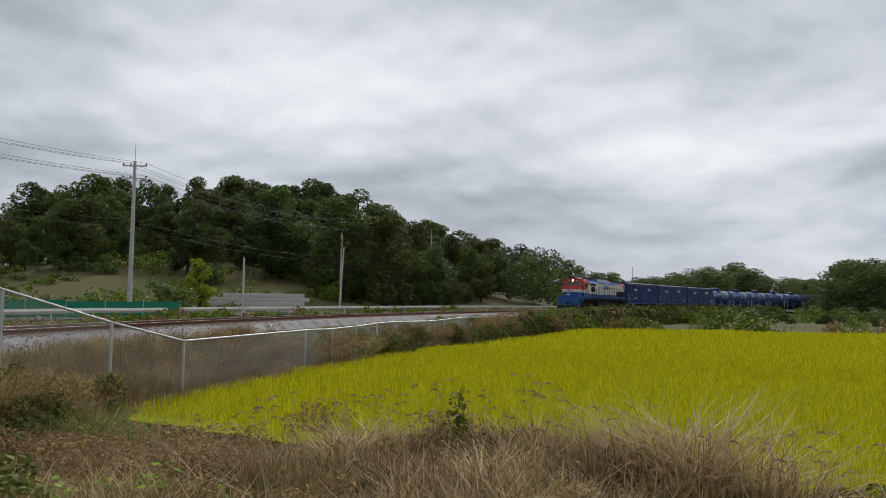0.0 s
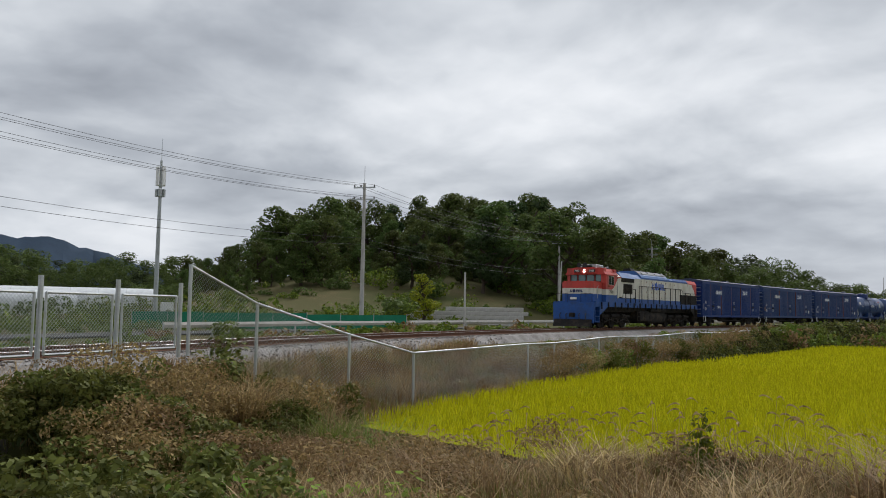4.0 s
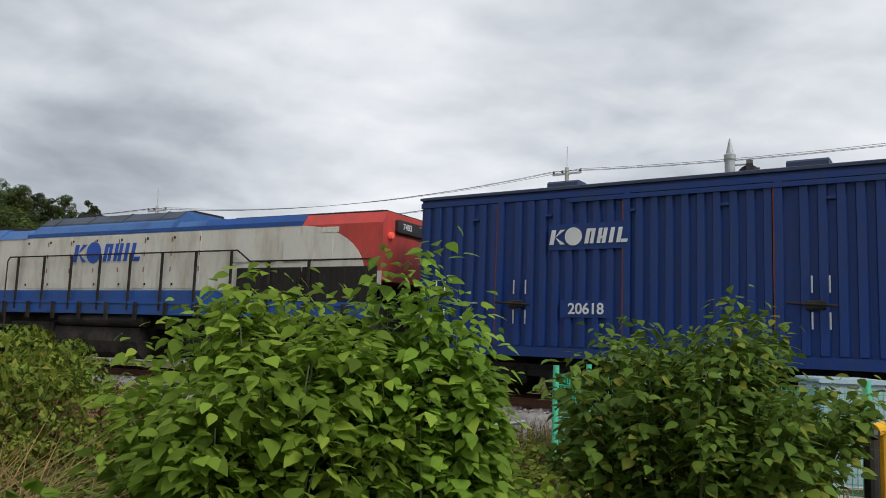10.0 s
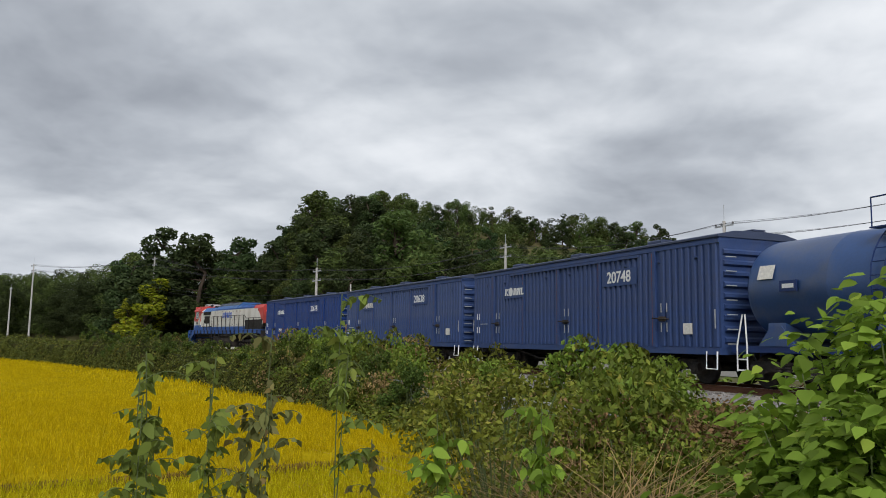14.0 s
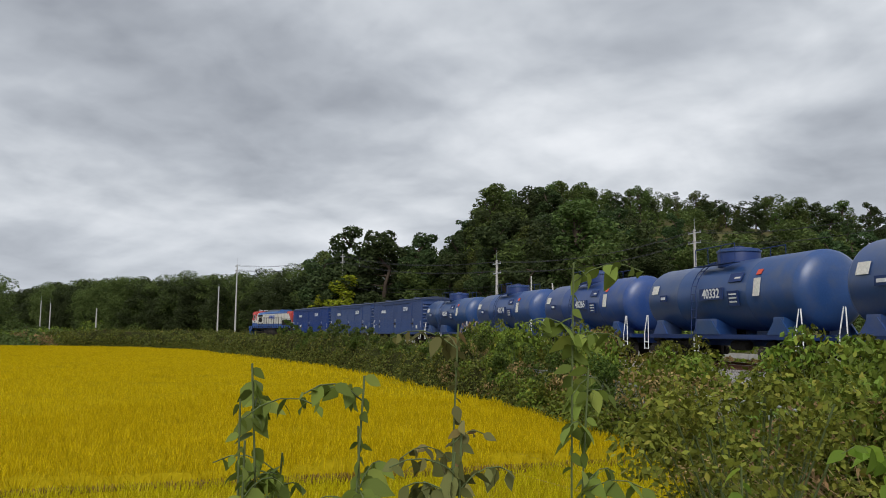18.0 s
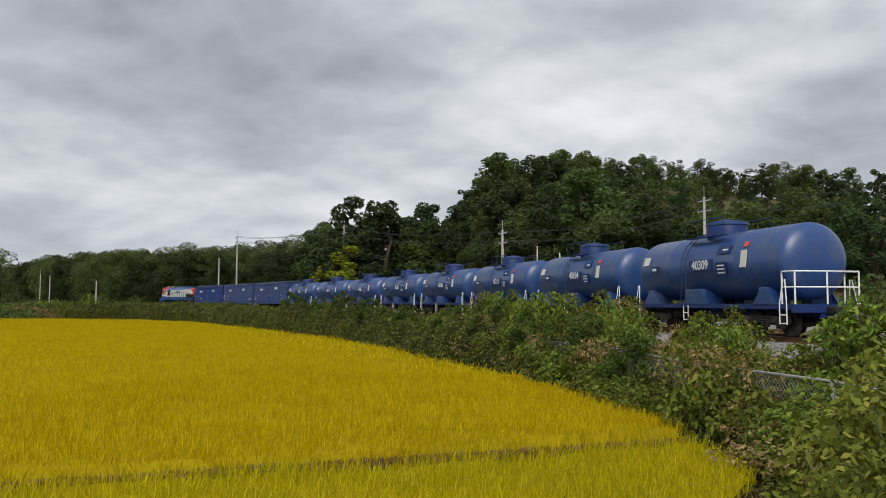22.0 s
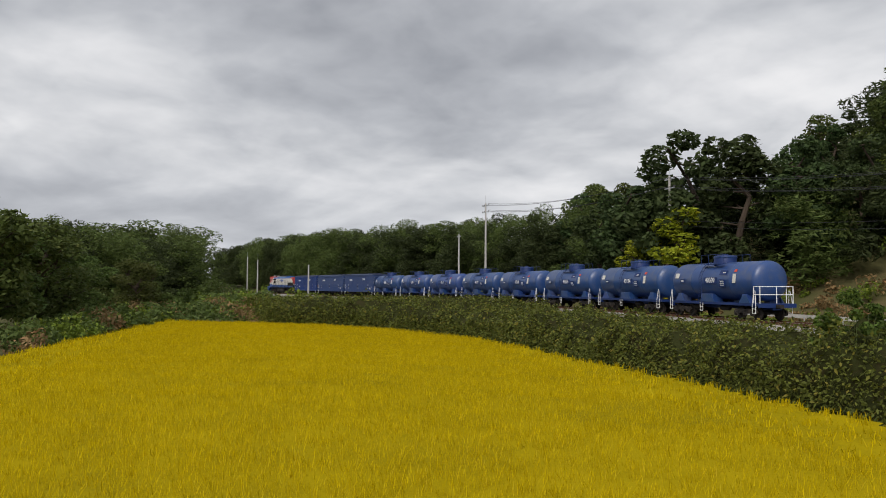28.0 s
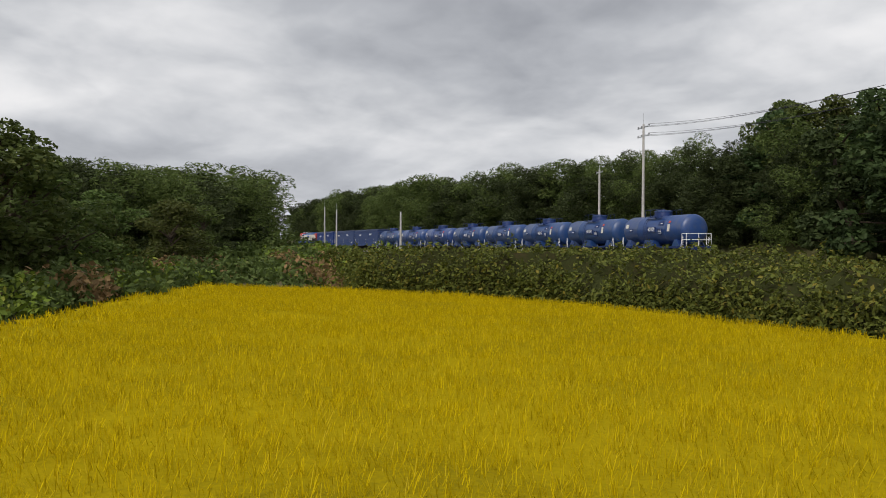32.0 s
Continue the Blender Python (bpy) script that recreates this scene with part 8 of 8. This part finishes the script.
    scatter_copies(BROWN, weeds)


make_hedges()


def hedge_band(name, label, mat, core, s0, s1, near_side, far_side, top, count, leaf, seed, base=-2.05):
    """A dense hedge along the line: a deep skin of leaves over a sheet painted shade-dark."""
    rng = np.random.RandomState(seed)

    def crest(x, y, s, o):
        edge = np.minimum(far_side(s) - o, (o - near_side) * 1.6)
        lump = 0.86 + 0.17 * bumps(x, y, 3.1, seed) + 0.13 * bumps(x, y, 1.2, seed + 1)
        return (top(s) - base) * np.clip(edge / 0.9, 0, 1) ** 0.45 * lump

    s = rng.uniform(s0, s1, count)
    f = far_side(s)
    o = near_side + (f - near_side) * rng.uniform(0, 1, count)
    front = rng.rand(count) < 0.5
    o = np.where(front, f - rng.uniform(0, 0.95, count) ** 1.3, o)
    heading = np.interp(s, ARC, TURN)
    x, y = np.interp(s, ARC, LINE_X) - np.cos(heading) * o, np.interp(s, ARC, LINE_Y) - np.sin(heading) * o
    h = crest(x, y, s, o)
    z = base + np.where(front, h * rng.uniform(0.12, 1.02, count), h - rng.uniform(-0.12, 0.32, count))
    out = np.stack([-np.cos(heading) * front, -np.sin(heading) * front, np.where(front, 0.35, 1.0)], 1)
    size = leaf * (1 + np.clip(s - 60, 0, 90) / 90)
    p = np.stack([x, y, z], 1)
    q = leaf_quads(rng, p, out, 1.0, 0.75, 0.25)
    q = p[:, None] + (q - p[:, None]) * size[:, None, None]
    h_ = thing(name, label, "hedge", kind="stuff")
    part("foliage", quads("foliage", q, M[mat]), None, h_, kind="stuff")
    # a sheet behind the leaves; its dark colour stands in for shade between them
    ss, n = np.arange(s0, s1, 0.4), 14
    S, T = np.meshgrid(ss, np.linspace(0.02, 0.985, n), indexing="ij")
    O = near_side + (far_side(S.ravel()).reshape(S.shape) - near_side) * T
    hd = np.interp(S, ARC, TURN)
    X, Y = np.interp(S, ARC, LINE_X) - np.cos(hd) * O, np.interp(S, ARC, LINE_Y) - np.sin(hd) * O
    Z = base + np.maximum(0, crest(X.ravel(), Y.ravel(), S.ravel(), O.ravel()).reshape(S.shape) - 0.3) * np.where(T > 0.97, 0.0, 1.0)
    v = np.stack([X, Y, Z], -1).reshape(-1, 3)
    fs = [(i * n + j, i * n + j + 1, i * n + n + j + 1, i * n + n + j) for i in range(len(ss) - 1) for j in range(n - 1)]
    part("twigs", Bag().add(v.tolist(), fs), M[core], h_, "dark sheet inside the hedge, painted as its shaded depth", smooth=True, kind="stuff")


hedge_band("field_hedge", "long dense olive green hedge with yellowing vines between rails and rice", "leaf_hedge_dark", "hedge_shade", 5, 150, 5.0, lambda s: np.minimum(field_side(s), 30) - 0.1,
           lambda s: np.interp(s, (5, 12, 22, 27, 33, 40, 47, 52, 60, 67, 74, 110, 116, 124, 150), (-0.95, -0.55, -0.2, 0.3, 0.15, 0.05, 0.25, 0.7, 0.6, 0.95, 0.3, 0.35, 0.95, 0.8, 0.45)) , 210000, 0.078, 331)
hedge_band("north_hedge", "dark green hedge along the line beyond the rice", "leaf_hedge_dark", "hedge_shade", -215, -66, 5.2, lambda s: np.interp(s, (-215, -120, -66), (9.3, 9.0, 8.4)),
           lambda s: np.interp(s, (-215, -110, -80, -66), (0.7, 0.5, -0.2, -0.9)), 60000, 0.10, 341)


def grass_mesh(seed, count, spread, height, width, lean, mat, name):
    """Blades of grass in one tuft, each of two flat pieces."""
    rng = np.random.RandomState(seed)
    a = rng.uniform(0, 6.283, count)
    r = spread * np.sqrt(rng.uniform(0, 1, count))
    q = rng.uniform(0, 6.283, count)
    p0 = np.stack([np.cos(q) * r, np.sin(q) * r, np.zeros(count) - 0.05], 1)
    h = height * rng.uniform(0.5, 1.2, count)
    d = np.stack([np.cos(a), np.sin(a), np.zeros(count)], 1)
    side = np.stack([-np.sin(a), np.cos(a), np.zeros(count)], 1) * width
    l1, l2 = lean * rng.uniform(0.1, 0.5, count), lean * rng.uniform(0.6, 1.5, count)
    up = np.array((0, 0, 1.0))
    p1 = p0 + d * (h * l1)[:, None] + up * (h * 0.6)[:, None]
    p2 = p0 + d * (h * l2)[:, None] + up * (h * rng.uniform(0.75, 1.0, count))[:, None]
    lowq = np.stack([p0 - side, p0 + side, p1 + side * 0.8, p1 - side * 0.8], 1)
    top = np.stack([p1 - side * 0.8, p1 + side * 0.8, p2 + side * 0.1, p2 - side * 0.1], 1)
    return quads(name, np.concatenate([lowq, top]), M[mat])


def make_grass():
    """Rough grass: dry and green tufts over the banks near the camera, as one stuff object of each kind."""
    rng = np.random.RandomState(150)
    kinds = {"dry_grass": ("grass_dry", "bleached straw-coloured dry grass on the bank", 0.55, 0.6), "green_grass": ("grass_green", "yellow-green rough grass on the bank", 0.42, 0.55), "russet_weeds": ("grass_brown", "russet brown weeds on the bank", 0.55, 0.4)}
    protos = {}
    for n, (mat, label, h, lean) in kinds.items():
        protos[n] = []
        for k in range(3):
            me = grass_mesh(160 + k + len(protos) * 7, 60, 0.28, h, 0.006, lean, mat, n)
            co = np.empty(len(me.vertices) * 3, np.float32)
            me.vertices.foreach_get("co", co)
            protos[n].append(co.reshape(-1, 4, 3))
            bpy.data.meshes.remove(me)
    out = {n: [] for n in kinds}
    spots = []
    for k in range(3000):  # the terrace north of the road, before the northern field
        x, y = rng.uniform(-14, 11), rng.uniform(2.6, 9.3)
        spots.append((x, y, rng.choice(["dry_grass", "russet_weeds", "green_grass"], p=(0.36, 0.26, 0.38)), rng.uniform(0.6, 1.2) * (0.75 if x < -6 and y > 6 else 1.0)))
    for k in range(420):  # rim of the northern field
        x = rng.uniform(-16, 3)
        y = 9.2 + rng.uniform(-0.9, 0.35)
        spots.append((x, y, rng.choice(["dry_grass", "green_grass"], p=(0.5, 0.5)), rng.uniform(0.6, 1.0) + (0.7 if y > 8.8 else 0)))
    for k in range(900):  # bank by the fence wing
        s, o = rng.uniform(-47, -22), rng.uniform(2.6, 8.5)
        x, y, h = on_line(s, o)
        spots.append((x, y, rng.choice(["dry_grass", "russet_weeds", "green_grass"], p=(0.3, 0.4, 0.3)), rng.uniform(0.7, 1.25)))
    for k in range(800):  # beside the road
        r, w = rng.uniform(-3, 12), rng.choice((-1, 1)) * rng.uniform(1.7, 4.5)
        p = ROAD_A + ROAD_D * r + np.array((-ROAD_D[1], ROAD_D[0])) * w
        spots.append((p[0], p[1], rng.choice(["dry_grass", "green_grass"], p=(0.25, 0.75)), rng.uniform(0.25, 0.6)))
    for k in range(1500):  # south banks
        s, o = rng.uniform(-8, 22), rng.uniform(2.4, 13.5)
        x, y, h = on_line(s, o)
        spots.append((x, y, rng.choice(["dry_grass", "russet_weeds", "green_grass"], p=(0.25, 0.25, 0.5)), rng.uniform(0.6, 1.2)))
    for k in range(900):  # verges of the line
        s, o = rng.uniform(-110, 110), rng.choice((-1, 1)) * rng.uniform(2.7, 5.5)
        x, y, h = on_line(s, o)
        if -19 < s < -8:
            continue
        spots.append((x, y, rng.choice(["dry_grass", "russet_weeds", "green_grass"], p=(0.35, 0.3, 0.35)), rng.uniform(0.5, 0.9)))
    xs, ys = np.array([p[0] for p in spots]), np.array([p[1] for p in spots])
    zs = ground_height(xs, ys)
    s_, o_ = by_line(xs, ys)
    r_, w_ = near_road(xs, ys)
    for k, (x, y, n, size) in enumerate(spots):
        if (abs(w_[k]) < 1.65 and -5 < r_[k] < 20) or abs(o_[k]) < 2.3 or math.hypot(x, y + 0.3) < 2.6:
            continue
        if abs(s_[k] + 19.6) < 2.4 and o_[k] < 6:
            continue
        q = protos[n][k % 3]
        a = rng.uniform(0, 6.283)
        c, s = math.cos(a) * size, math.sin(a) * size
        t = np.empty_like(q)
        t[..., 0] = q[..., 0] * c - q[..., 1] * s + x
        t[..., 1] = q[..., 0] * s + q[..., 1] * c + y
        t[..., 2] = q[..., 2] * size + zs[k]
        out[n].append(t)
    for n, (mat, label, h, lean) in kinds.items():
        tagged(new(n, quads(n, np.concatenate(out[n]), M[mat])), label, "grass", kind="stuff")


make_grass()


def dry_clump(x, y, height, count, seed, mat, label):
    """One large arching tussock."""
    me = grass_mesh(seed, count, 0.34, height, 0.007, 0.9 if y > 0 else 1.25, mat, "tussock")
    tagged(new("grass_tussock", me), label, "grass", "tussocks on the bank").matrix_basis = pose(x, y, height_at(x, y))


for k, (x, y, h, n, mat) in enumerate(((-2.3, 7.6, 1.15, 420, "grass_dry"), (-2.0, 7.0, 0.95, 300, "grass_dry"), (-1.5, 7.3, 1.0, 320, "grass_dry"), (-2.9, 7.3, 0.85, 260, "grass_brown"), (-3.3, 7.9, 0.7, 220, "grass_brown"), (-6.3, 7.4, 0.55, 200, "grass_brown"),
                                       (-5.6, 6.6, 0.7, 240, "grass_dry"), (-3.6, 6.4, 0.6, 220, "grass_dry"), (-7.5, 6.0, 0.8, 260, "grass_brown"), (-14.6, 7.0, 1.5, 420, "grass_brown"), (-15.2, 7.7, 1.3, 360, "grass_dry"),
                                       (-13.4, 8.4, 1.2, 360, "leaf_weed"), (-12.6, 8.9, 1.1, 320, "leaf_weed"), (0.45, -6.7, 1.3, 300, "grass_brown"), (0.1, -6.9, 1.2, 260, "grass_brown"), (0.8, -6.5, 1.1, 220, "grass_brown"))):
    dry_clump(x, y, h, n, 400 + k, mat, {"grass_dry": "arching tussock of bleached dry grass on the bank", "grass_brown": "tussock of reddish brown seeding grass", "leaf_weed": "clump of tall green reedy grass"}[mat])


def heart_leaf(size):
    """The outline of a broad pointed leaf, folded a little along its rib."""
    pts = [(0, 0, 0), (0.34, 0.12, 0.06), (0.42, 0.42, 0.07), (0.22, 0.78, 0.04), (0, 1.08, -0.06), (-0.22, 0.78, 0.04), (-0.42, 0.42, 0.07), (-0.34, 0.12, 0.06)]
    return np.array(pts) * size


def broad_bush(name, label, x, y, height, spread, stems, leaves_per, leaf, seed, mat="leaf_mulberry", base=None, least=0.6):
    """A bush of upright stems with large single leaves."""
    rng = np.random.RandomState(seed)
    z0 = height_at(x, y) if base is None else base
    e = thing(name, label, "bush", "bushes by the road", at=pose(x, y, z0))
    wood_ = Bag()
    thick = min(1.0, 0.25 + spread)
    faces = []
    shape = heart_leaf(1.0)
    for k in range(stems):
        a = rng.uniform(0, 6.283)
        r = spread * math.sqrt(rng.uniform(0, 1))
        h = height * rng.uniform(least, 1.0) * (1 - (0.35 if least < 0.7 else 0.1) * (r / spread) ** 2)
        foot = Vector((math.cos(a) * r * 0.35, math.sin(a) * r * 0.35, -0.15))
        tip = Vector((math.cos(a) * r, math.sin(a) * r, h))
        mid = foot.lerp(tip, 0.5) + Vector((rng.normal(0, 0.05), rng.normal(0, 0.05), 0.05))
        wood_.tube(foot, mid, 0.012 * thick, 0.009 * thick, 6).tube(mid, mid.lerp(tip, 0.8), 0.009 * thick, 0.004 * thick, 6)
        for q in range(leaves_per):
            top = q < (leaves_per // 4 if spread > 0.4 else 7)
            t = rng.uniform(0.76, 1.03) if top else rng.uniform(0.12, 1.0) ** 0.6
            p = (foot.lerp(mid, t * 2) if t < 0.5 else mid.lerp(tip, t * 2 - 1))
            b = rng.uniform(0, 6.283)
            p = p + Vector((math.cos(b), math.sin(b), rng.uniform(-0.3, 0.5))) * rng.uniform(0.03, 0.12 if top else 0.2) * (1.0 if spread > 0.4 else 0.4)
            s = leaf * rng.uniform(0.55, 1.3) * (1.2 - 0.4 * t * t)
            m = pose(0, 0, 0, rng.uniform(-55, 10), rng.uniform(-30, 30), math.degrees(b) - 90)
            mm = np.array(m.to_3x3())
            faces.append(shape * s @ mm.T + np.array(p))
    part("stem", wood_, M["stem"], e, kind="stuff")
    part("foliage", quads("foliage", np.array(faces), M[mat], 8), None, e)
    return e


broad_bush("mulberry_bush", "dense bright green mulberry bush with large leaves", -1.2, -5.25, 2.32, 0.92, 92, 84, 0.105, 201, base=-0.72)
broad_bush("mulberry_bush", "tall bright green mulberry bush with some yellow leaves", -2.1, -5.12, 2.62, 0.52, 60, 84, 0.105, 219, base=-0.72)
broad_bush("mulberry_bush", "low bright green mulberry shoots with large leaves", 0.15, -4.55, 1.1, 0.85, 55, 52, 0.115, 202, base=-0.72)
broad_bush("mulberry_bush", "green mulberry bush with some yellowed leaves by the fence", -4.65, -5.5, 2.36, 1.25, 115, 76, 0.10, 203, "leaf_shrub", base=-0.75)
broad_bush("leafy_weed", "low green leafy weeds under the bushes", -2.9, -5.5, 1.1, 0.9, 34, 20, 0.12, 204, base=-0.75)


def sprig_weed(x, y, base, tops, leaf, seed, mat, label, arch=0.25, branches=6):
    """A tall weed: bending stems with side twigs, and alternate pointed leaves that hang from them."""
    rng = np.random.RandomState(seed)
    e = thing("leafy_weed", label, "weed", "weeds by the road", at=pose(x, y, base))
    shape = np.array([(0, 0, 0), (0.20, 0.16, 0.05), (0.30, 0.42, 0.06), (0.19, 0.74, 0.0), (0, 1.06, -0.14), (-0.19, 0.74, 0.0), (-0.30, 0.42, 0.06), (-0.20, 0.16, 0.05)])
    wood_, faces = Bag(), []

    def dress(pts, first, gap=0.024):
        """Leaves along a twig from a share of its length on."""
        total = sum((q - p).length for p, q in zip(pts, pts[1:]))
        turn, k = rng.uniform(0, 6.283), first * total
        while k < total:
            at_, run = pts[-1], 0.0
            for p, q in zip(pts, pts[1:]):
                if run + (q - p).length >= k:
                    at_ = p.lerp(q, (k - run) / (q - p).length)
                    break
                run += (q - p).length
            turn += 2.4 + rng.normal(0, 0.4)
            size = leaf * rng.uniform(0.6, 1.25) * (1.1 - 0.4 * k / total)
            m = np.array(pose(0, 0, 0, rng.uniform(-85, -20), rng.uniform(-60, 60), math.degrees(turn)).to_3x3())
            faces.append((shape * size) @ m.T + np.array(at_))
            k += gap * rng.uniform(0.6, 1.4)

    for top in tops:
        tall, a = top - base, rng.uniform(0, 6.283)
        foot, tip = Vector((rng.normal(0, 0.02), rng.normal(0, 0.02), -0.05)), Vector((math.cos(a) * 0.045, math.sin(a) * 0.045, tall))
        main = [foot.lerp(tip, t) + Vector((math.sin(a), -math.cos(a), 0)) * 0.03 * math.sin(3.1 * t) for t in np.linspace(0, 1, 12)]
        wood_.hose(main, 0.0024, 5)
        dress(main, 1 - 0.45 / tall)
        for k in range(branches):
            t = 1 - rng.uniform(0.04, 0.42) / tall
            root = foot.lerp(tip, t) + Vector((math.sin(a), -math.cos(a), 0)) * 0.03 * math.sin(3.1 * t)
            b, reach = rng.uniform(0, 6.283), rng.uniform(0.08, 0.19)
            out = Vector((math.cos(b), math.sin(b), 0))
            side = [root + out * reach * u + Vector((0, 0, reach * (0.9 * u - (0.5 + arch) * u * u))) for u in (0, 0.25, 0.5, 0.75, 1.0)]
            wood_.hose(side, 0.0014, 4)
            dress(side, 0.15, 0.02)
    part("stem", wood_, M["stem"], e, kind="stuff")
    part("foliage", quads("foliage", np.array(faces), M[mat], 8), None, e)


sprig_weed(-4.6, 7.2, height_at(-4.6, 7.2), (0.12, 0.0, -0.1, -0.15), 0.05, 218, "leaf_hedge", "feathery green weed rising from dry grass", 0.3, 9)


def make_foxtails():
    """Thin stems with pale arching seed heads above the rough grass."""
    rng = np.random.RandomState(155)
    out = []
    for k in range(420):
        x, y = rng.uniform(-9.5, 1.5), rng.uniform(5.2, 8.9)
        z = height_at(x, y)
        h, a = rng.uniform(0.55, 0.95), rng.uniform(0, 6.283)
        d, side = np.array((math.cos(a), math.sin(a), 0)), np.array((-math.sin(a), math.cos(a), 0))
        foot = np.array((x, y, z))
        bend = [foot, foot + d * 0.05 + (0, 0, h * 0.6), foot + d * 0.12 + (0, 0, h)]
        for p, q in zip(bend, bend[1:]):
            out.append([p - side * 0.002, p + side * 0.002, q + side * 0.002, q - side * 0.002])
        head = [bend[-1] + d * 0.035 * i + np.array((0, 0, 0.02 * i - 0.0075 * i * i)) for i in range(5)]
        for i, (p, q) in enumerate(zip(head, head[1:])):
            w0, w1 = 0.008 * (0.7, 1.2, 1.1, 0.8, 0.3)[i], 0.008 * (0.7, 1.2, 1.1, 0.8, 0.3)[i + 1]
            out.append([p - side * w0, p + side * w0, q + side * w1, q - side * w1])
            out.append([p - (0, 0, w0), p + (0, 0, w0), q + (0, 0, w1), q - (0, 0, w1)])
    tagged(new("foxtail_grass", quads("foxtail_grass", np.array(out), M["grass_dry"])), "pale nodding foxtail seed heads above the rough grass", "grass", kind="stuff")


make_foxtails()
GREEN_WEED, BROWN_WEED = "tall green roadside weed with drooping pointed leaves", "tall roadside weed with half withered brown leaves"
for x, y, tops, leaf, mat, label, seed in ((1.76, -2.93, (1.01, 0.94, 0.86), 0.056, "leaf_weed", GREEN_WEED, 205), (1.60, -3.03, (0.99, 0.88), 0.055, "leaf_weed", GREEN_WEED, 206), (1.44, -3.12, (0.90, 0.84, 0.78), 0.055, "leaf_weed_brown", BROWN_WEED, 207),
                                           (1.25, -3.44, (1.24, 1.0), 0.06, "leaf_weed", GREEN_WEED, 212), (1.58, -3.50, (1.10,), 0.052, "leaf_weed_brown", BROWN_WEED, 213), (0.92, -3.75, (0.76, 0.68), 0.08, "leaf_mulberry", "low bright green leafy shoot beside the road", 214),
                                           (1.88, -3.15, (0.74, 0.80), 0.055, "leaf_weed", GREEN_WEED, 215), (1.15, -3.6, (0.66,), 0.055, "leaf_weed_brown", BROWN_WEED, 216), (0.62, -4.5, (0.68, 0.76), 0.08, "leaf_mulberry", "low bright green leafy shoot beside the road", 217)):
    sprig_weed(x, y, height_at(x, y), tops, leaf, seed, mat, label)


def round_shrub(x, y, top, wide, leaves, leaf, seed, mat, label):
    """A dense rounded shrub: forking twigs and many small leaves set in tufts along them."""
    rng = np.random.RandomState(seed)
    base = height_at(x, y)
    e = thing("round_shrub", label, "bush", "shrubs before the fence", at=pose(x, y, base))
    tall = top - base
    twigs, centres, radii = Bag(), [], []
    for k in range(70):
        a, u = rng.uniform(0, 6.283), rng.uniform(0.12, 1.0)
        r = wide * math.sqrt(max(0.0, 1 - ((u - 0.42) / 0.62) ** 2)) * rng.uniform(0.55, 1.05)
        c = Vector((math.cos(a) * r, math.sin(a) * r, tall * u * rng.uniform(0.92, 1.03)))
        twigs.hose([(c.x * 0.1, c.y * 0.1, -0.1), (c.x * 0.4, c.y * 0.4, c.z * 0.55), c], 0.007, 5)
        centres.append(c)
        radii.append(rng.uniform(0.12, 0.24))
    part("branch", twigs, M["stem"], e, kind="stuff")
    part("foliage", quads("foliage", leaf_cloud(rng, centres, radii, leaves, leaf, 0.8, 0.15), M[mat]), None, e)


M["leaf_olive"] = foliage("olive_shrub_leaves", (0.17, 0.19, 0.028), (0.30, 0.28, 0.05), 0.45, 0.28, 0.1)
M["leaf_deep"] = foliage("deep_green_leaves", (0.075, 0.115, 0.022), (0.15, 0.17, 0.035), 0.45, 0.28, 0.15)
for x, y, top, wide, n, leaf in ((1.5, -7.15, 0.86, 0.78, 8500, 0.030), (0.5, -8.6, 0.1, 0.6, 5000, 0.03)):
    round_shrub(x, y, top, wide, n, leaf, int(x * 100) + 900, "leaf_olive", "rounded olive green shrub with fine leaves before the fence")
for way, back, top, wide in ((13.0, 0.9, 0.35, 0.75), (16.5, 1.0, 0.75, 0.9), (21.0, 1.2, 0.95, 1.0), (26.0, 1.1, 1.25, 1.1), (31.5, 1.3, 1.05, 1.1), (38.0, 1.2, 0.9, 1.1), (46.0, 1.3, 1.3, 1.2), (52.0, 1.4, 1.75, 1.4), (58.5, 1.4, 1.35, 1.3), (66.0, 1.4, 1.8, 1.4)):
    x, y, _ = on_line(way, float(field_side(way)) - back - 0.5)
    round_shrub(x, y, top, wide, 7000, 0.04 + 0.0006 * way, int(way * 10), "leaf_deep", "dark green leafy bush in the hedge along the fence")
broad_bush("leafy_weed", "low bright green leaves on the ditch bank", -6.6, 3.2, 0.6, 0.8, 26, 18, 0.11, 208)
broad_bush("leafy_weed", "green shoots at the foot of the bank", -5.9, 4.3, 0.5, 0.6, 16, 14, 0.11, 209)
broad_bush("climbing_weed", "tall leafy climber on the fence", -16.6, 7.6, 1.9, 0.6, 24, 24, 0.13, 210, "leaf_vine")


def motions():
    for ob, back, base in TRAIN:
        rows = []
        for k in range(65):
            rows.append((k * 0.5, at_time(k * 0.5, back, base)))
        walk(ob, rows)


motions()
